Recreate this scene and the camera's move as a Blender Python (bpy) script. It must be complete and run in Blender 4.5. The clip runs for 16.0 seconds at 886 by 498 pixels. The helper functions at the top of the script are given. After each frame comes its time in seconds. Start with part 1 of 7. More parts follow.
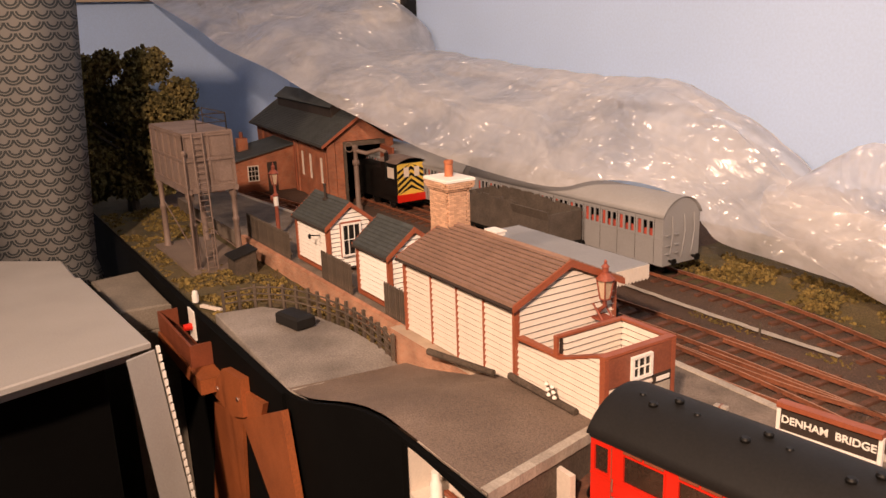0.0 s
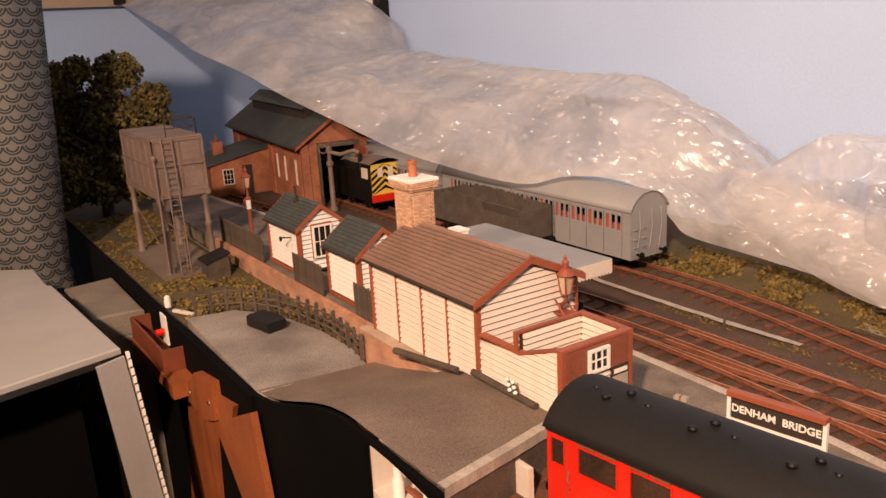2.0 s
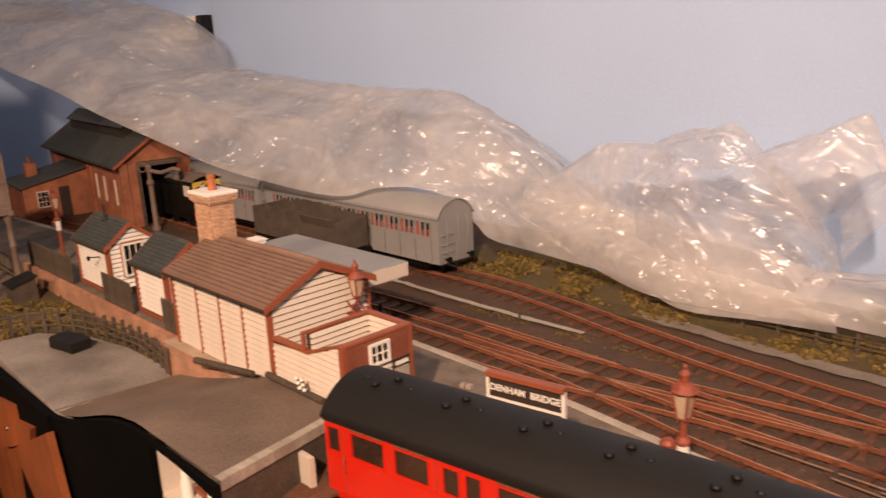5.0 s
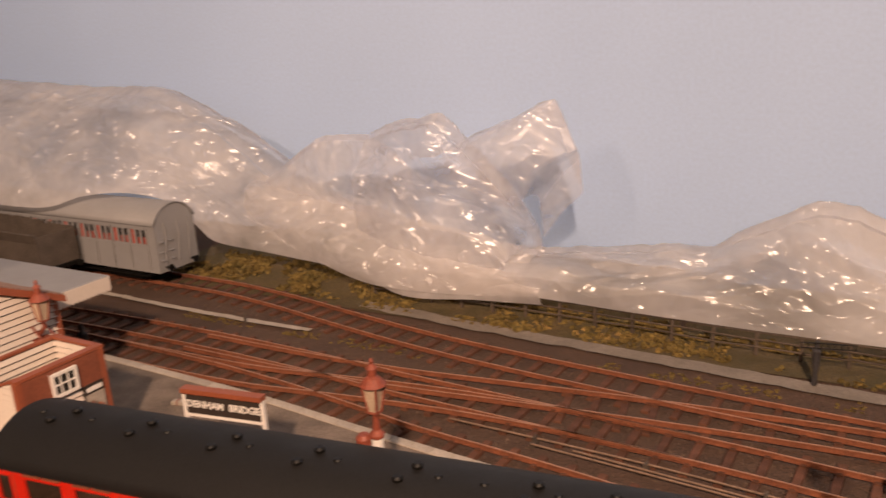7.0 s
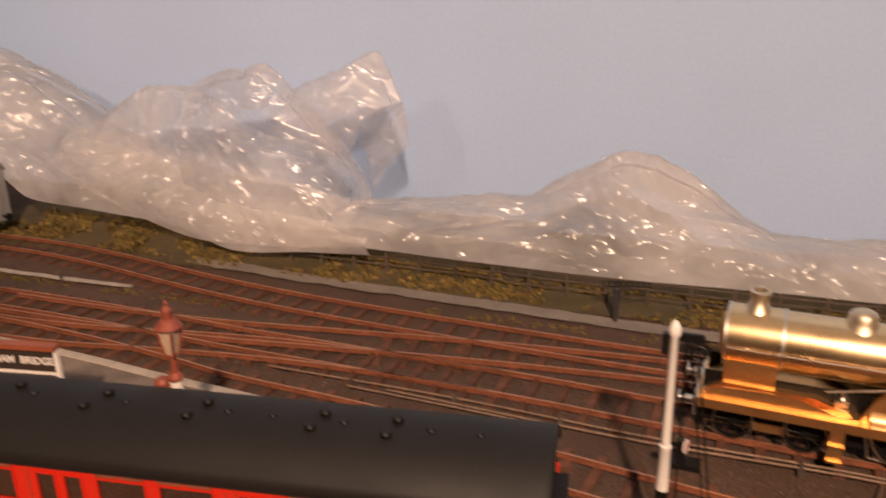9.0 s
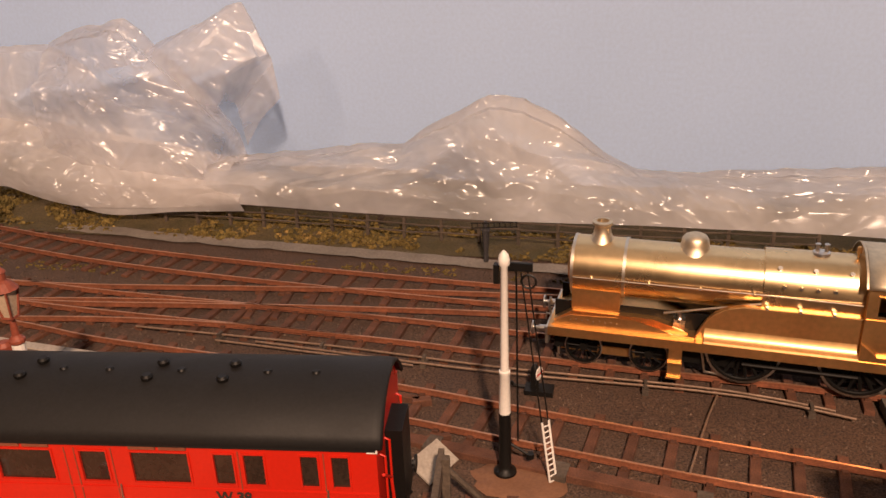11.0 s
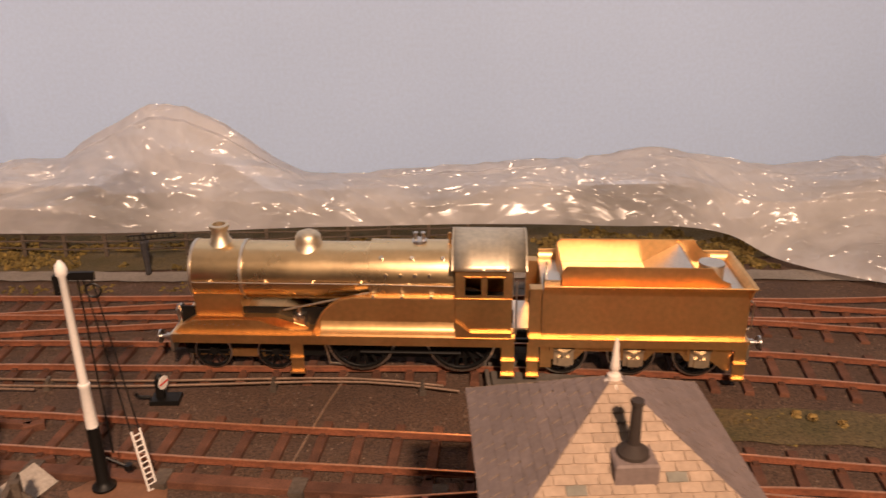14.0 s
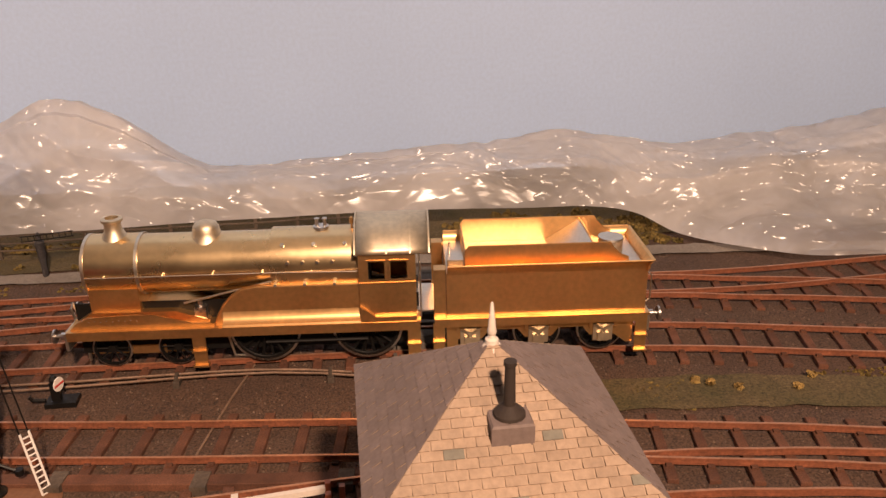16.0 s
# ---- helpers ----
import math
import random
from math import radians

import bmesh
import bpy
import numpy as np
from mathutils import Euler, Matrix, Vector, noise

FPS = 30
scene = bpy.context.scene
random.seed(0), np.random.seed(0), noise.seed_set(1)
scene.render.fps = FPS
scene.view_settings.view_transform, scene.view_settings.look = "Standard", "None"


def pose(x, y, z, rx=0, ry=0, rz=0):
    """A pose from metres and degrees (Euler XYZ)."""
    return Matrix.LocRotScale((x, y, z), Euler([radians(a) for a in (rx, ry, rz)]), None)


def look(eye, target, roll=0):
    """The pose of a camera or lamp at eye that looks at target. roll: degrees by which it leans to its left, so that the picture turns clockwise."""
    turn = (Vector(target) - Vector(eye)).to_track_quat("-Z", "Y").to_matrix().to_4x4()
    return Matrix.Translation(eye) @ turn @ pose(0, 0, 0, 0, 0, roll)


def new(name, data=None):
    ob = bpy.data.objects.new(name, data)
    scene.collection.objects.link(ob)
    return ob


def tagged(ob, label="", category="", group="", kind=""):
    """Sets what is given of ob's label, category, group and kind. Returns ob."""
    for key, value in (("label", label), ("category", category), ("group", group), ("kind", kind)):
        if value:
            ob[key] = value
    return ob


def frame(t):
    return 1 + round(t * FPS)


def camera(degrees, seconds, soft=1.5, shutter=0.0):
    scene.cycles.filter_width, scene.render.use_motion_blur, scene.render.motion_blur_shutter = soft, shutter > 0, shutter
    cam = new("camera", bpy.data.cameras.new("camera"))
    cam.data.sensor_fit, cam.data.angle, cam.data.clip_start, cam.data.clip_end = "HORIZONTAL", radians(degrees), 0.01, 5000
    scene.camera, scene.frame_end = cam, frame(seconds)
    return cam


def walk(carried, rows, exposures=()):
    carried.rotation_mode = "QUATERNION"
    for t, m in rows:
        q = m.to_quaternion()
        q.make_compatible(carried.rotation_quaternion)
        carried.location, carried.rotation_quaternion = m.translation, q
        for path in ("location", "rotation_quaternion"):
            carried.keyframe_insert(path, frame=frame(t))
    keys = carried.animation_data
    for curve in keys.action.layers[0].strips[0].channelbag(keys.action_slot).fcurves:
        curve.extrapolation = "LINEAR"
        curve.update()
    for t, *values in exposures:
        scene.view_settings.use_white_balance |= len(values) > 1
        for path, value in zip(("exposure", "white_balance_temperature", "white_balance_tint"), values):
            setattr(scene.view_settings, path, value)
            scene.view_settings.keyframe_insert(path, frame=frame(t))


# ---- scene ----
cam = camera(57.6, 16.0, shutter=0.5)
PATH = [
    (0, (0.045, 0.05, 0.297), (-1.595, 1.067, -0.23), -2.1),
    (0.5, (0.048, 0.052, 0.298), (-1.588, 1.072, -0.235), -2.2),
    (1, (0.052, 0.053, 0.298), (-1.581, 1.075, -0.236), -2.4),
    (1.5, (0.058, 0.056, 0.299), (-1.571, 1.086, -0.237), -2.7),
    (2, (0.061, 0.062, 0.299), (-1.56, 1.106, -0.234), -3.2),
    (2.5, (0.067, 0.067, 0.3), (-1.54, 1.132, -0.232), -3.5),
    (3, (0.071, 0.069, 0.304), (-1.519, 1.161, -0.225), -3.6),
    (3.2, (0.076, 0.07, 0.305), (-1.509, 1.171, -0.221), -3.7),
    (5.3, (0.141, 0.083, 0.296), (-1.213, 1.461, -0.22), -2.7),
    (5.5, (0.155, 0.085, 0.296), (-1.158, 1.5, -0.225), -2.6),
    (6, (0.178, 0.09, 0.292), (-1.039, 1.589, -0.231), -2.6),
    (6.5, (0.186, 0.098, 0.289), (-0.964, 1.644, -0.246), -3.0),
    (7, (0.153, 0.119, 0.297), (-0.8, 1.784, -0.266), -3.2),
    (7.5, (0.163, 0.126, 0.297), (-0.71, 1.83, -0.282), -2.9),
    (8, (0.161, 0.12, 0.301), (-0.696, 1.832, -0.277), -2.7),
    (8.5, (0.174, 0.123, 0.3), (-0.648, 1.853, -0.279), -2.5),
    (9, (0.191, 0.122, 0.285), (-0.449, 1.899, -0.372), -1.1),
    (9.5, (0.213, 0.116, 0.278), (-0.318, 1.915, -0.415), -0.8),
    (9.7, (0.217, 0.116, 0.279), (-0.291, 1.918, -0.422), -0.9),
    (11.8, (0.239, 0.128, 0.279), (-0.16, 1.926, -0.5), -2.8),
    (12, (0.241, 0.125, 0.273), (-0.141, 1.937, -0.484), -2.8),
    (12.5, (0.261, 0.123, 0.276), (-0.065, 1.947, -0.478), -2.5),
    (13, (0.286, 0.128, 0.279), (0.074, 1.968, -0.474), -1.8),
    (13.5, (0.318, 0.128, 0.277), (0.263, 1.979, -0.479), -0.9),
    (14, (0.344, 0.124, 0.275), (0.406, 1.977, -0.476), -0.5),
    (14.5, (0.354, 0.123, 0.274), (0.474, 1.973, -0.477), -1.0),
    (15, (0.359, 0.122, 0.271), (0.53, 1.969, -0.479), -1.0),
    (15.5, (0.363, 0.121, 0.269), (0.573, 1.961, -0.485), -1.0),
    (16, (0.361, 0.121, 0.267), (0.594, 1.955, -0.496), -0.9),
]
walk(cam, [(t, look(eye, target, roll)) for t, eye, target, roll in PATH],
     exposures=[(0, 0.25), (3, 0.15), (6, -0.15), (9, -0.38), (12.5, -0.27), (16, -0.27)])

# ---- light ----
world = bpy.data.worlds.new("room_air")
scene.world = world
world.use_nodes = True
world.node_tree.nodes["Background"].inputs[0].default_value = (0.9, 0.95, 1.0, 1)
world.node_tree.nodes["Background"].inputs[1].default_value = 0.012


def lamp(name, kind, at, to, power, colour, size):
    data = bpy.data.lights.new(name, kind)
    data.energy, data.color = power, colour
    if kind == "AREA":
        data.shape, data.size = "DISK", size
    ob = new(name, data)
    ob.matrix_world = look(at, to)
    return ob


WARM = (1.0, 0.66, 0.46)
key = lamp("ceiling_spot", "SPOT", (0.55, -0.68, 1.06), (-0.10, 0.85, 0.20), 205.0, WARM, 0)
key.data.spot_size, key.data.spot_blend, key.data.shadow_soft_size = radians(156), 1.0, 0.04
far = lamp("ceiling_spot", "SPOT", (-0.40, -0.95, 1.10), (-0.95, 1.00, 0.36), 62.0, WARM, 0)
far.data.spot_size, far.data.spot_blend, far.data.shadow_soft_size = radians(66), 1.0, 0.05

# ---- tools ----


class Shape:
    """Collects faces for one mesh."""

    def __init__(self):
        self.v, self.f, self.weld = [], [], False

    def add(self, verts, faces, m=None):
        n = len(self.v)
        self.v += [tuple(m @ Vector(p)) for p in verts] if m else [tuple(p) for p in verts]
        self.f += [tuple(n + i for i in f) for f in faces]
        return self

    def box(self, x0, x1, y0, y1, z0, z1, m=None, b=0.0):
        if b > 0:
            return self.slab([(x0, y0), (x1, y0), (x1, y1), (x0, y1)], z0, z1, m, b)
        return self.add([(x0, y0, z0), (x1, y0, z0), (x1, y1, z0), (x0, y1, z0), (x0, y0, z1), (x1, y0, z1), (x1, y1, z1), (x0, y1, z1)],
                        [(3, 2, 1, 0), (4, 5, 6, 7), (0, 1, 5, 4), (1, 2, 6, 5), (2, 3, 7, 6), (3, 0, 4, 7)], m)

    def slab(self, ring, z0, z1, m=None, b=0.0):
        """A flat outline with thickness; b bevels its top edge."""
        n = len(ring)
        cx, cy = sum(p[0] for p in ring) / n, sum(p[1] for p in ring) / n

        def inset(p):
            dx, dy = p[0] - cx, p[1] - cy
            return (p[0] - b * (1 if dx > 0 else -1), p[1] - b * (1 if dy > 0 else -1))
        rows = [[(*p, z0) for p in ring], [(*p, z1 - b) for p in ring]]
        if b > 0:
            rows.append([(*inset(p), z1) for p in ring])
        verts = [p for r in rows for p in r]
        faces = [tuple(reversed(range(n))), tuple(range((len(rows) - 1) * n, len(rows) * n))]
        for k in range(len(rows) - 1):
            faces += [(k * n + i, k * n + (i + 1) % n, (k + 1) * n + (i + 1) % n, (k + 1) * n + i) for i in range(n)]
        return self.add(verts, faces, m)

    def extrude(self, ring, a, b, axis="y", m=None):
        """An outline in the two other axes, drawn out along one axis."""
        n = len(ring)
        put = {"y": lambda p, q: (p[0], q, p[1]), "x": lambda p, q: (q, p[0], p[1]), "z": lambda p, q: (p[0], p[1], q)}[axis]
        verts = [put(p, a) for p in ring] + [put(p, b) for p in ring]
        faces = [tuple(range(n)), tuple(reversed(range(n, 2 * n)))] + [(i, i + n, (i + 1) % n + n, (i + 1) % n) for i in range(n)]
        return self.add(verts, faces, m)

    def tube(self, p, q, r, r2=None, n=10, m=None):
        p, q, r2 = Vector(p), Vector(q), r if r2 is None else r2
        d = (q - p).normalized()
        u = d.orthogonal().normalized()
        w = d.cross(u)
        ring = [u * math.cos(2 * math.pi * i / n) + w * math.sin(2 * math.pi * i / n) for i in range(n)]
        verts = [p + c * r for c in ring] + [q + c * r2 for c in ring]
        faces = [tuple(reversed(range(n))), tuple(range(n, 2 * n))] + [(i, (i + 1) % n, (i + 1) % n + n, i + n) for i in range(n)]
        return self.add(verts, faces, m)

    def lathe(self, profile, at=(0, 0, 0), n=14, m=None, caps=True):
        """A turned shape: (radius, height) from below upwards, about z."""
        x, y, z = at
        verts = [(x + r * math.cos(2 * math.pi * i / n), y + r * math.sin(2 * math.pi * i / n), z + h) for r, h in profile for i in range(n)]
        k = len(profile)
        faces = [(a * n + i, a * n + (i + 1) % n, (a + 1) * n + (i + 1) % n, (a + 1) * n + i) for a in range(k - 1) for i in range(n)]
        if caps:
            faces += [tuple(reversed(range(n))), tuple(range((k - 1) * n, k * n))]
        return self.add(verts, faces, m)

    def path(self, points, r, n=6, m=None):
        """A bent rod through the points, as one swept tube."""
        pts = [Vector(p) for p in points]
        rings, up = [], None
        for i, p in enumerate(pts):
            d = (pts[min(i + 1, len(pts) - 1)] - pts[max(i - 1, 0)]).normalized()
            u = d.orthogonal().normalized() if up is None else (up - d * up.dot(d)).normalized()
            up = u
            w = d.cross(u)
            rings += [p + (u * math.cos(2 * math.pi * k / n) + w * math.sin(2 * math.pi * k / n)) * r for k in range(n)]
        last = (len(pts) - 1) * n
        faces = [tuple(reversed(range(n))), tuple(range(last, last + n))]
        for a in range(len(pts) - 1):
            faces += [(a * n + k, a * n + (k + 1) % n, (a + 1) * n + (k + 1) % n, (a + 1) * n + k) for k in range(n)]
        return self.add(rings, faces, m)

    def sheet(self, rows, m=None):
        """A grid of points as a surface."""
        n = len(rows[0])
        return self.add([p for r in rows for p in r], [(a * n + i, a * n + i + 1, (a + 1) * n + i + 1, (a + 1) * n + i) for a in range(len(rows) - 1) for i in range(n - 1)], m)

    def mesh(self, name, smooth=False):
        me = bpy.data.meshes.new(name)
        me.from_pydata(self.v, [], self.f)
        me.update()
        if self.weld:
            bm = bmesh.new()
            bm.from_mesh(me)
            bmesh.ops.remove_doubles(bm, verts=bm.verts, dist=1e-6)
            bm.to_mesh(me)
            bm.free()
        if smooth:
            me.shade_smooth()
            me.set_sharp_from_angle(angle=radians(38))
        return me


def part(name, shape, material, parent=None, label="", smooth=False, m=None):
    me = shape if isinstance(shape, bpy.types.Mesh) else shape.mesh(name, smooth)
    if material and not me.materials:
        me.materials.append(material)
    ob = new(name, me)
    if parent:
        ob.parent = parent
    if m:
        ob.matrix_basis = m
    return tagged(ob, label)


def thing(name, label, category, m=None, group="", kind=""):
    ob = new(name)
    ob.empty_display_size = 0.01
    if m:
        ob.matrix_basis = m
    return tagged(ob, label, category, group, kind)


def single(name, shape, material, label, category, group="", kind="", smooth=False, m=None):
    return tagged(part(name, shape, material, None, "", smooth, m), label, category, group, kind)


def solidify(ob, thickness, offset=0.0):
    mod = ob.modifiers.new("thickness", "SOLIDIFY")
    mod.thickness, mod.offset = thickness, offset
    return ob


def letters(name, text, size, material, parent, m, depth=0.0002):
    """Flat raised writing as a mesh."""
    curve = bpy.data.curves.new(name, "FONT")
    curve.offset = size * 0.022
    curve.body, curve.size, curve.extrude, curve.align_x, curve.align_y = text, size, depth, "CENTER", "CENTER"
    tmp = bpy.data.objects.new(name, curve)
    scene.collection.objects.link(tmp)
    me = bpy.data.meshes.new_from_object(tmp.evaluated_get(bpy.context.evaluated_depsgraph_get()))
    bpy.data.objects.remove(tmp)
    return part(name, me, material, parent, m=m)


def spline(points, step=0.01):
    """A smooth line through a few points, in even steps: (x, y, heading)."""
    pts = [Vector(p) for p in points]
    pts = [2 * pts[0] - pts[1]] + pts + [2 * pts[-1] - pts[-2]]
    dense = []
    for a, b, c, d in zip(pts, pts[1:], pts[2:], pts[3:]):
        for i in range(40):
            t = i / 40
            dense.append(0.5 * (2 * b + (c - a) * t + (2 * a - 5 * b + 4 * c - d) * t * t + (3 * b - a - 3 * c + d) * t ** 3))
    dense.append(pts[-2])
    out, left = [], 0.0
    for p, q in zip(dense, dense[1:]):
        seg = (q - p).length
        while left <= seg and seg > 0:
            r = p + (q - p) * (left / seg)
            out.append((r.x, r.y, math.atan2(q.y - p.y, q.x - p.x)))
            left += step
        left -= seg
    return out


# ---- materials ----


def material(name, colour, rough=0.6, metal=0.0, vary=0.25, scale=60.0, bump=0.15, fine=600.0, second=None, spots=0.0, island=0.0, spec=0.5):
    """A painted, earthen or metal surface: two scales of tone, fine relief. second: the colour it shades into."""
    mat = bpy.data.materials.new(name)
    mat.use_nodes = True
    nodes, link = mat.node_tree.nodes, mat.node_tree.links.new
    bsdf = nodes["Principled BSDF"]
    bsdf.inputs["Roughness"].default_value, bsdf.inputs["Metallic"].default_value = rough, metal
    bsdf.inputs["Specular IOR Level"].default_value = spec
    coord = nodes.new("ShaderNodeTexCoord")
    big, small = nodes.new("ShaderNodeTexNoise"), nodes.new("ShaderNodeTexNoise")
    for tex, s in ((big, scale), (small, fine)):
        tex.inputs["Scale"].default_value, tex.inputs["Detail"].default_value = s, 5.0
        link(coord.outputs["Object"], tex.inputs["Vector"])
    other = second or tuple(c * (1 - vary) for c in colour)
    mix = nodes.new("ShaderNodeMix")
    mix.data_type = "RGBA"
    ramp = nodes.new("ShaderNodeMapRange")
    ramp.inputs["From Min"].default_value, ramp.inputs["From Max"].default_value = 0.35, 0.68
    link(big.outputs["Fac"], ramp.inputs["Value"])
    link(ramp.outputs["Result"], mix.inputs["Factor"])
    mix.inputs["A"].default_value, mix.inputs["B"].default_value = (*colour, 1), (*other, 1)
    tone = nodes.new("ShaderNodeMix")
    tone.data_type, tone.blend_type = "RGBA", "MULTIPLY"
    grain = nodes.new("ShaderNodeMapRange")
    grain.inputs["From Min"].default_value, grain.inputs["From Max"].default_value = 0.3, 0.7
    grain.inputs["To Min"].default_value, grain.inputs["To Max"].default_value = 1 - vary, 1 + vary * 0.6
    link(small.outputs["Fac"], grain.inputs["Value"])
    tone.inputs["Factor"].default_value = 1.0
    link(mix.outputs["Result"], tone.inputs["A"])
    link(grain.outputs["Result"], tone.inputs["B"])
    last = tone.outputs["Result"]
    if island > 0:
        info, geo = nodes.new("ShaderNodeObjectInfo"), nodes.new("ShaderNodeNewGeometry")
        add = nodes.new("ShaderNodeMath")
        add.operation = "ADD"
        link(info.outputs["Random"], add.inputs[0])
        link(geo.outputs["Random Per Island"], add.inputs[1])
        frac = nodes.new("ShaderNodeMath")
        frac.operation = "FRACT"
        link(add.outputs[0], frac.inputs[0])
        spread = nodes.new("ShaderNodeMapRange")
        spread.inputs["To Min"].default_value, spread.inputs["To Max"].default_value = 1 - island, 1 + island
        link(frac.outputs[0], spread.inputs["Value"])
        each = nodes.new("ShaderNodeMix")
        each.data_type, each.blend_type = "RGBA", "MULTIPLY"
        each.inputs["Factor"].default_value = 1.0
        link(last, each.inputs["A"])
        link(spread.outputs["Result"], each.inputs["B"])
        last = each.outputs["Result"]
    link(last, bsdf.inputs["Base Color"])
    if bump > 0:
        relief = nodes.new("ShaderNodeBump")
        relief.inputs["Strength"].default_value, relief.inputs["Distance"].default_value = bump, 0.001
        link(small.outputs["Fac"], relief.inputs["Height"])
        link(relief.outputs["Normal"], bsdf.inputs["Normal"])
    wear = nodes.new("ShaderNodeMapRange")
    wear.inputs["To Min"].default_value, wear.inputs["To Max"].default_value = max(rough - 0.12, 0.03), min(rough + 0.12, 1.0)
    link(big.outputs["Fac"], wear.inputs["Value"])
    link(wear.outputs["Result"], bsdf.inputs["Roughness"])
    return mat


WALL = material("pale_blue_emulsion", (0.47, 0.635, 0.93), 0.85, vary=0.05, scale=4, bump=0.03, fine=250)
CEIL = material("white_ceiling_paint", (0.75, 0.74, 0.72), 0.9, vary=0.04, scale=3, bump=0.02)
CARPET = material("dark_carpet", (0.05, 0.045, 0.045), 0.95, vary=0.3, scale=20, fine=400)
EARTH = material("ash_ballast", (0.078, 0.045, 0.030), 0.95, vary=0.75, scale=26, bump=1.0, fine=800, second=(0.100, 0.058, 0.037))
GRASSY = material("static_grass_ground", (0.115, 0.082, 0.036), 0.95, vary=0.6, scale=30, bump=1.0, fine=700, second=(0.075, 0.062, 0.024))
RUST = material("rusty_rail_side", (0.25, 0.085, 0.04), 0.75, vary=0.35, scale=80, bump=0.2)
RAILTOP = material("worn_rail_head", (0.52, 0.27, 0.16), 0.40, metal=0.6, vary=0.2, scale=60, bump=0.05)
SLEEPER = material("rust_dusted_sleeper", (0.145, 0.058, 0.031), 0.85, vary=0.4, scale=90, bump=0.5, fine=1500, island=0.22)
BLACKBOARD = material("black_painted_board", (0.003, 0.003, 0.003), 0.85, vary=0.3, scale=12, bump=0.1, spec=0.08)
BRASS = material("etched_brass", (0.84, 0.52, 0.23), 0.40, metal=1.0, vary=0.1, scale=40, bump=0.03, fine=300)
NICKEL = material("nickel_silver", (0.76, 0.70, 0.61), 0.38, metal=1.0, vary=0.1, scale=60, bump=0.05)
BOILERBRASS = material("pale_polished_brass", (0.86, 0.64, 0.36), 0.29, metal=1.0, vary=0.08, scale=25, bump=0.02, fine=200)
SATIN = material("satin_pale_brass", (0.78, 0.66, 0.48), 0.48, metal=1.0, vary=0.12, scale=40, bump=0.04, fine=300)
STEEL = material("bright_steel", (0.7, 0.67, 0.63), 0.3, metal=1.0, vary=0.1, scale=60, bump=0.05)
BLACK = material("black_metal", (0.006, 0.0055, 0.005), 0.5, vary=0.2, scale=60, bump=0.1, spec=0.3)
CREAM = material("cream_paint", (0.64, 0.565, 0.49), 0.6, vary=0.07, scale=50, bump=0.08)
WHITE = material("white_paint", (0.80, 0.77, 0.72), 0.55, vary=0.08, scale=60, bump=0.05)
BROWN = material("chocolate_brown_paint", (0.24, 0.075, 0.04), 0.5, vary=0.2, scale=60, bump=0.08)
RED = material("crimson_coach_paint", (0.56, 0.018, 0.007), 0.32, vary=0.06, scale=30, bump=0.03)
ROOFBLACK = material("charcoal_roof_paint", (0.013, 0.0125, 0.0125), 0.6, vary=0.2, scale=30, bump=0.08, spec=0.3)
GREYPAINT = material("grey_primer", (0.27, 0.27, 0.275), 0.6, vary=0.08, scale=30, bump=0.05)
TILE = material("brown_roof_tile", (0.25, 0.155, 0.115), 0.7, vary=0.16, scale=40, bump=0.15, island=0.06)
# For the unseen walls, darkened to hold down bounced fill light.
DIM = material("dark_unseen_wall", (0.16, 0.15, 0.15), 0.9, vary=0.1, scale=6, bump=0.05)
# Hip roof light and shade put into colour: lit SLATE, shaded HIPSLATE.
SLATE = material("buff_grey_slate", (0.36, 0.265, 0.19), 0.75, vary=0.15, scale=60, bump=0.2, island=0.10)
# The same grey serves the stove base as its own colour.
HIPSLATE = material("side_shade_and_stove_grey", (0.185, 0.14, 0.125), 0.75, vary=0.15, scale=60, bump=0.15, island=0.07)
GREENSLATE = material("grey_green_roof_felt", (0.055, 0.063, 0.063), 0.75, vary=0.2, scale=30, bump=0.15, island=0.12)
BRICK = material("red_brick", (0.40, 0.135, 0.06), 0.8, vary=0.25, scale=120, bump=0.25, fine=1500, island=0.25)
PALEBRICK = material("pale_orange_brick", (0.60, 0.37, 0.24), 0.8, vary=0.2, scale=120, bump=0.25, fine=1500, island=0.2)
MORTAR = material("lime_mortar", (0.52, 0.42, 0.33), 0.9, vary=0.15, scale=120, bump=0.2)
ROAD = material("tarmac_road", (0.145, 0.105, 0.08), 0.9, vary=0.45, scale=18, bump=0.6, fine=900, second=(0.20, 0.148, 0.115))
YARD = material("dusty_cinder_yard", (0.16, 0.14, 0.125), 0.9, vary=0.3, scale=11, bump=0.35, second=(0.34, 0.305, 0.275))
PLATFORM = material("gravel_platform", (0.22, 0.175, 0.14), 0.9, vary=0.4, scale=40, bump=0.4, fine=1100)
STONE = material("pale_edge_stone", (0.42, 0.37, 0.31), 0.8, vary=0.2, scale=60, bump=0.2, island=0.12)
TIMBER = material("weathered_timber", (0.10, 0.075, 0.055), 0.85, vary=0.35, scale=60, bump=0.4, island=0.2)
TANKPAINT = material("dull_brown_tank_paint", (0.19, 0.135, 0.11), 0.65, vary=0.25, scale=40, bump=0.2)
LEAF = material("dark_foliage", (0.085, 0.075, 0.022), 0.9, vary=0.45, scale=26, bump=0.6, second=(0.15, 0.112, 0.034), island=0.45)

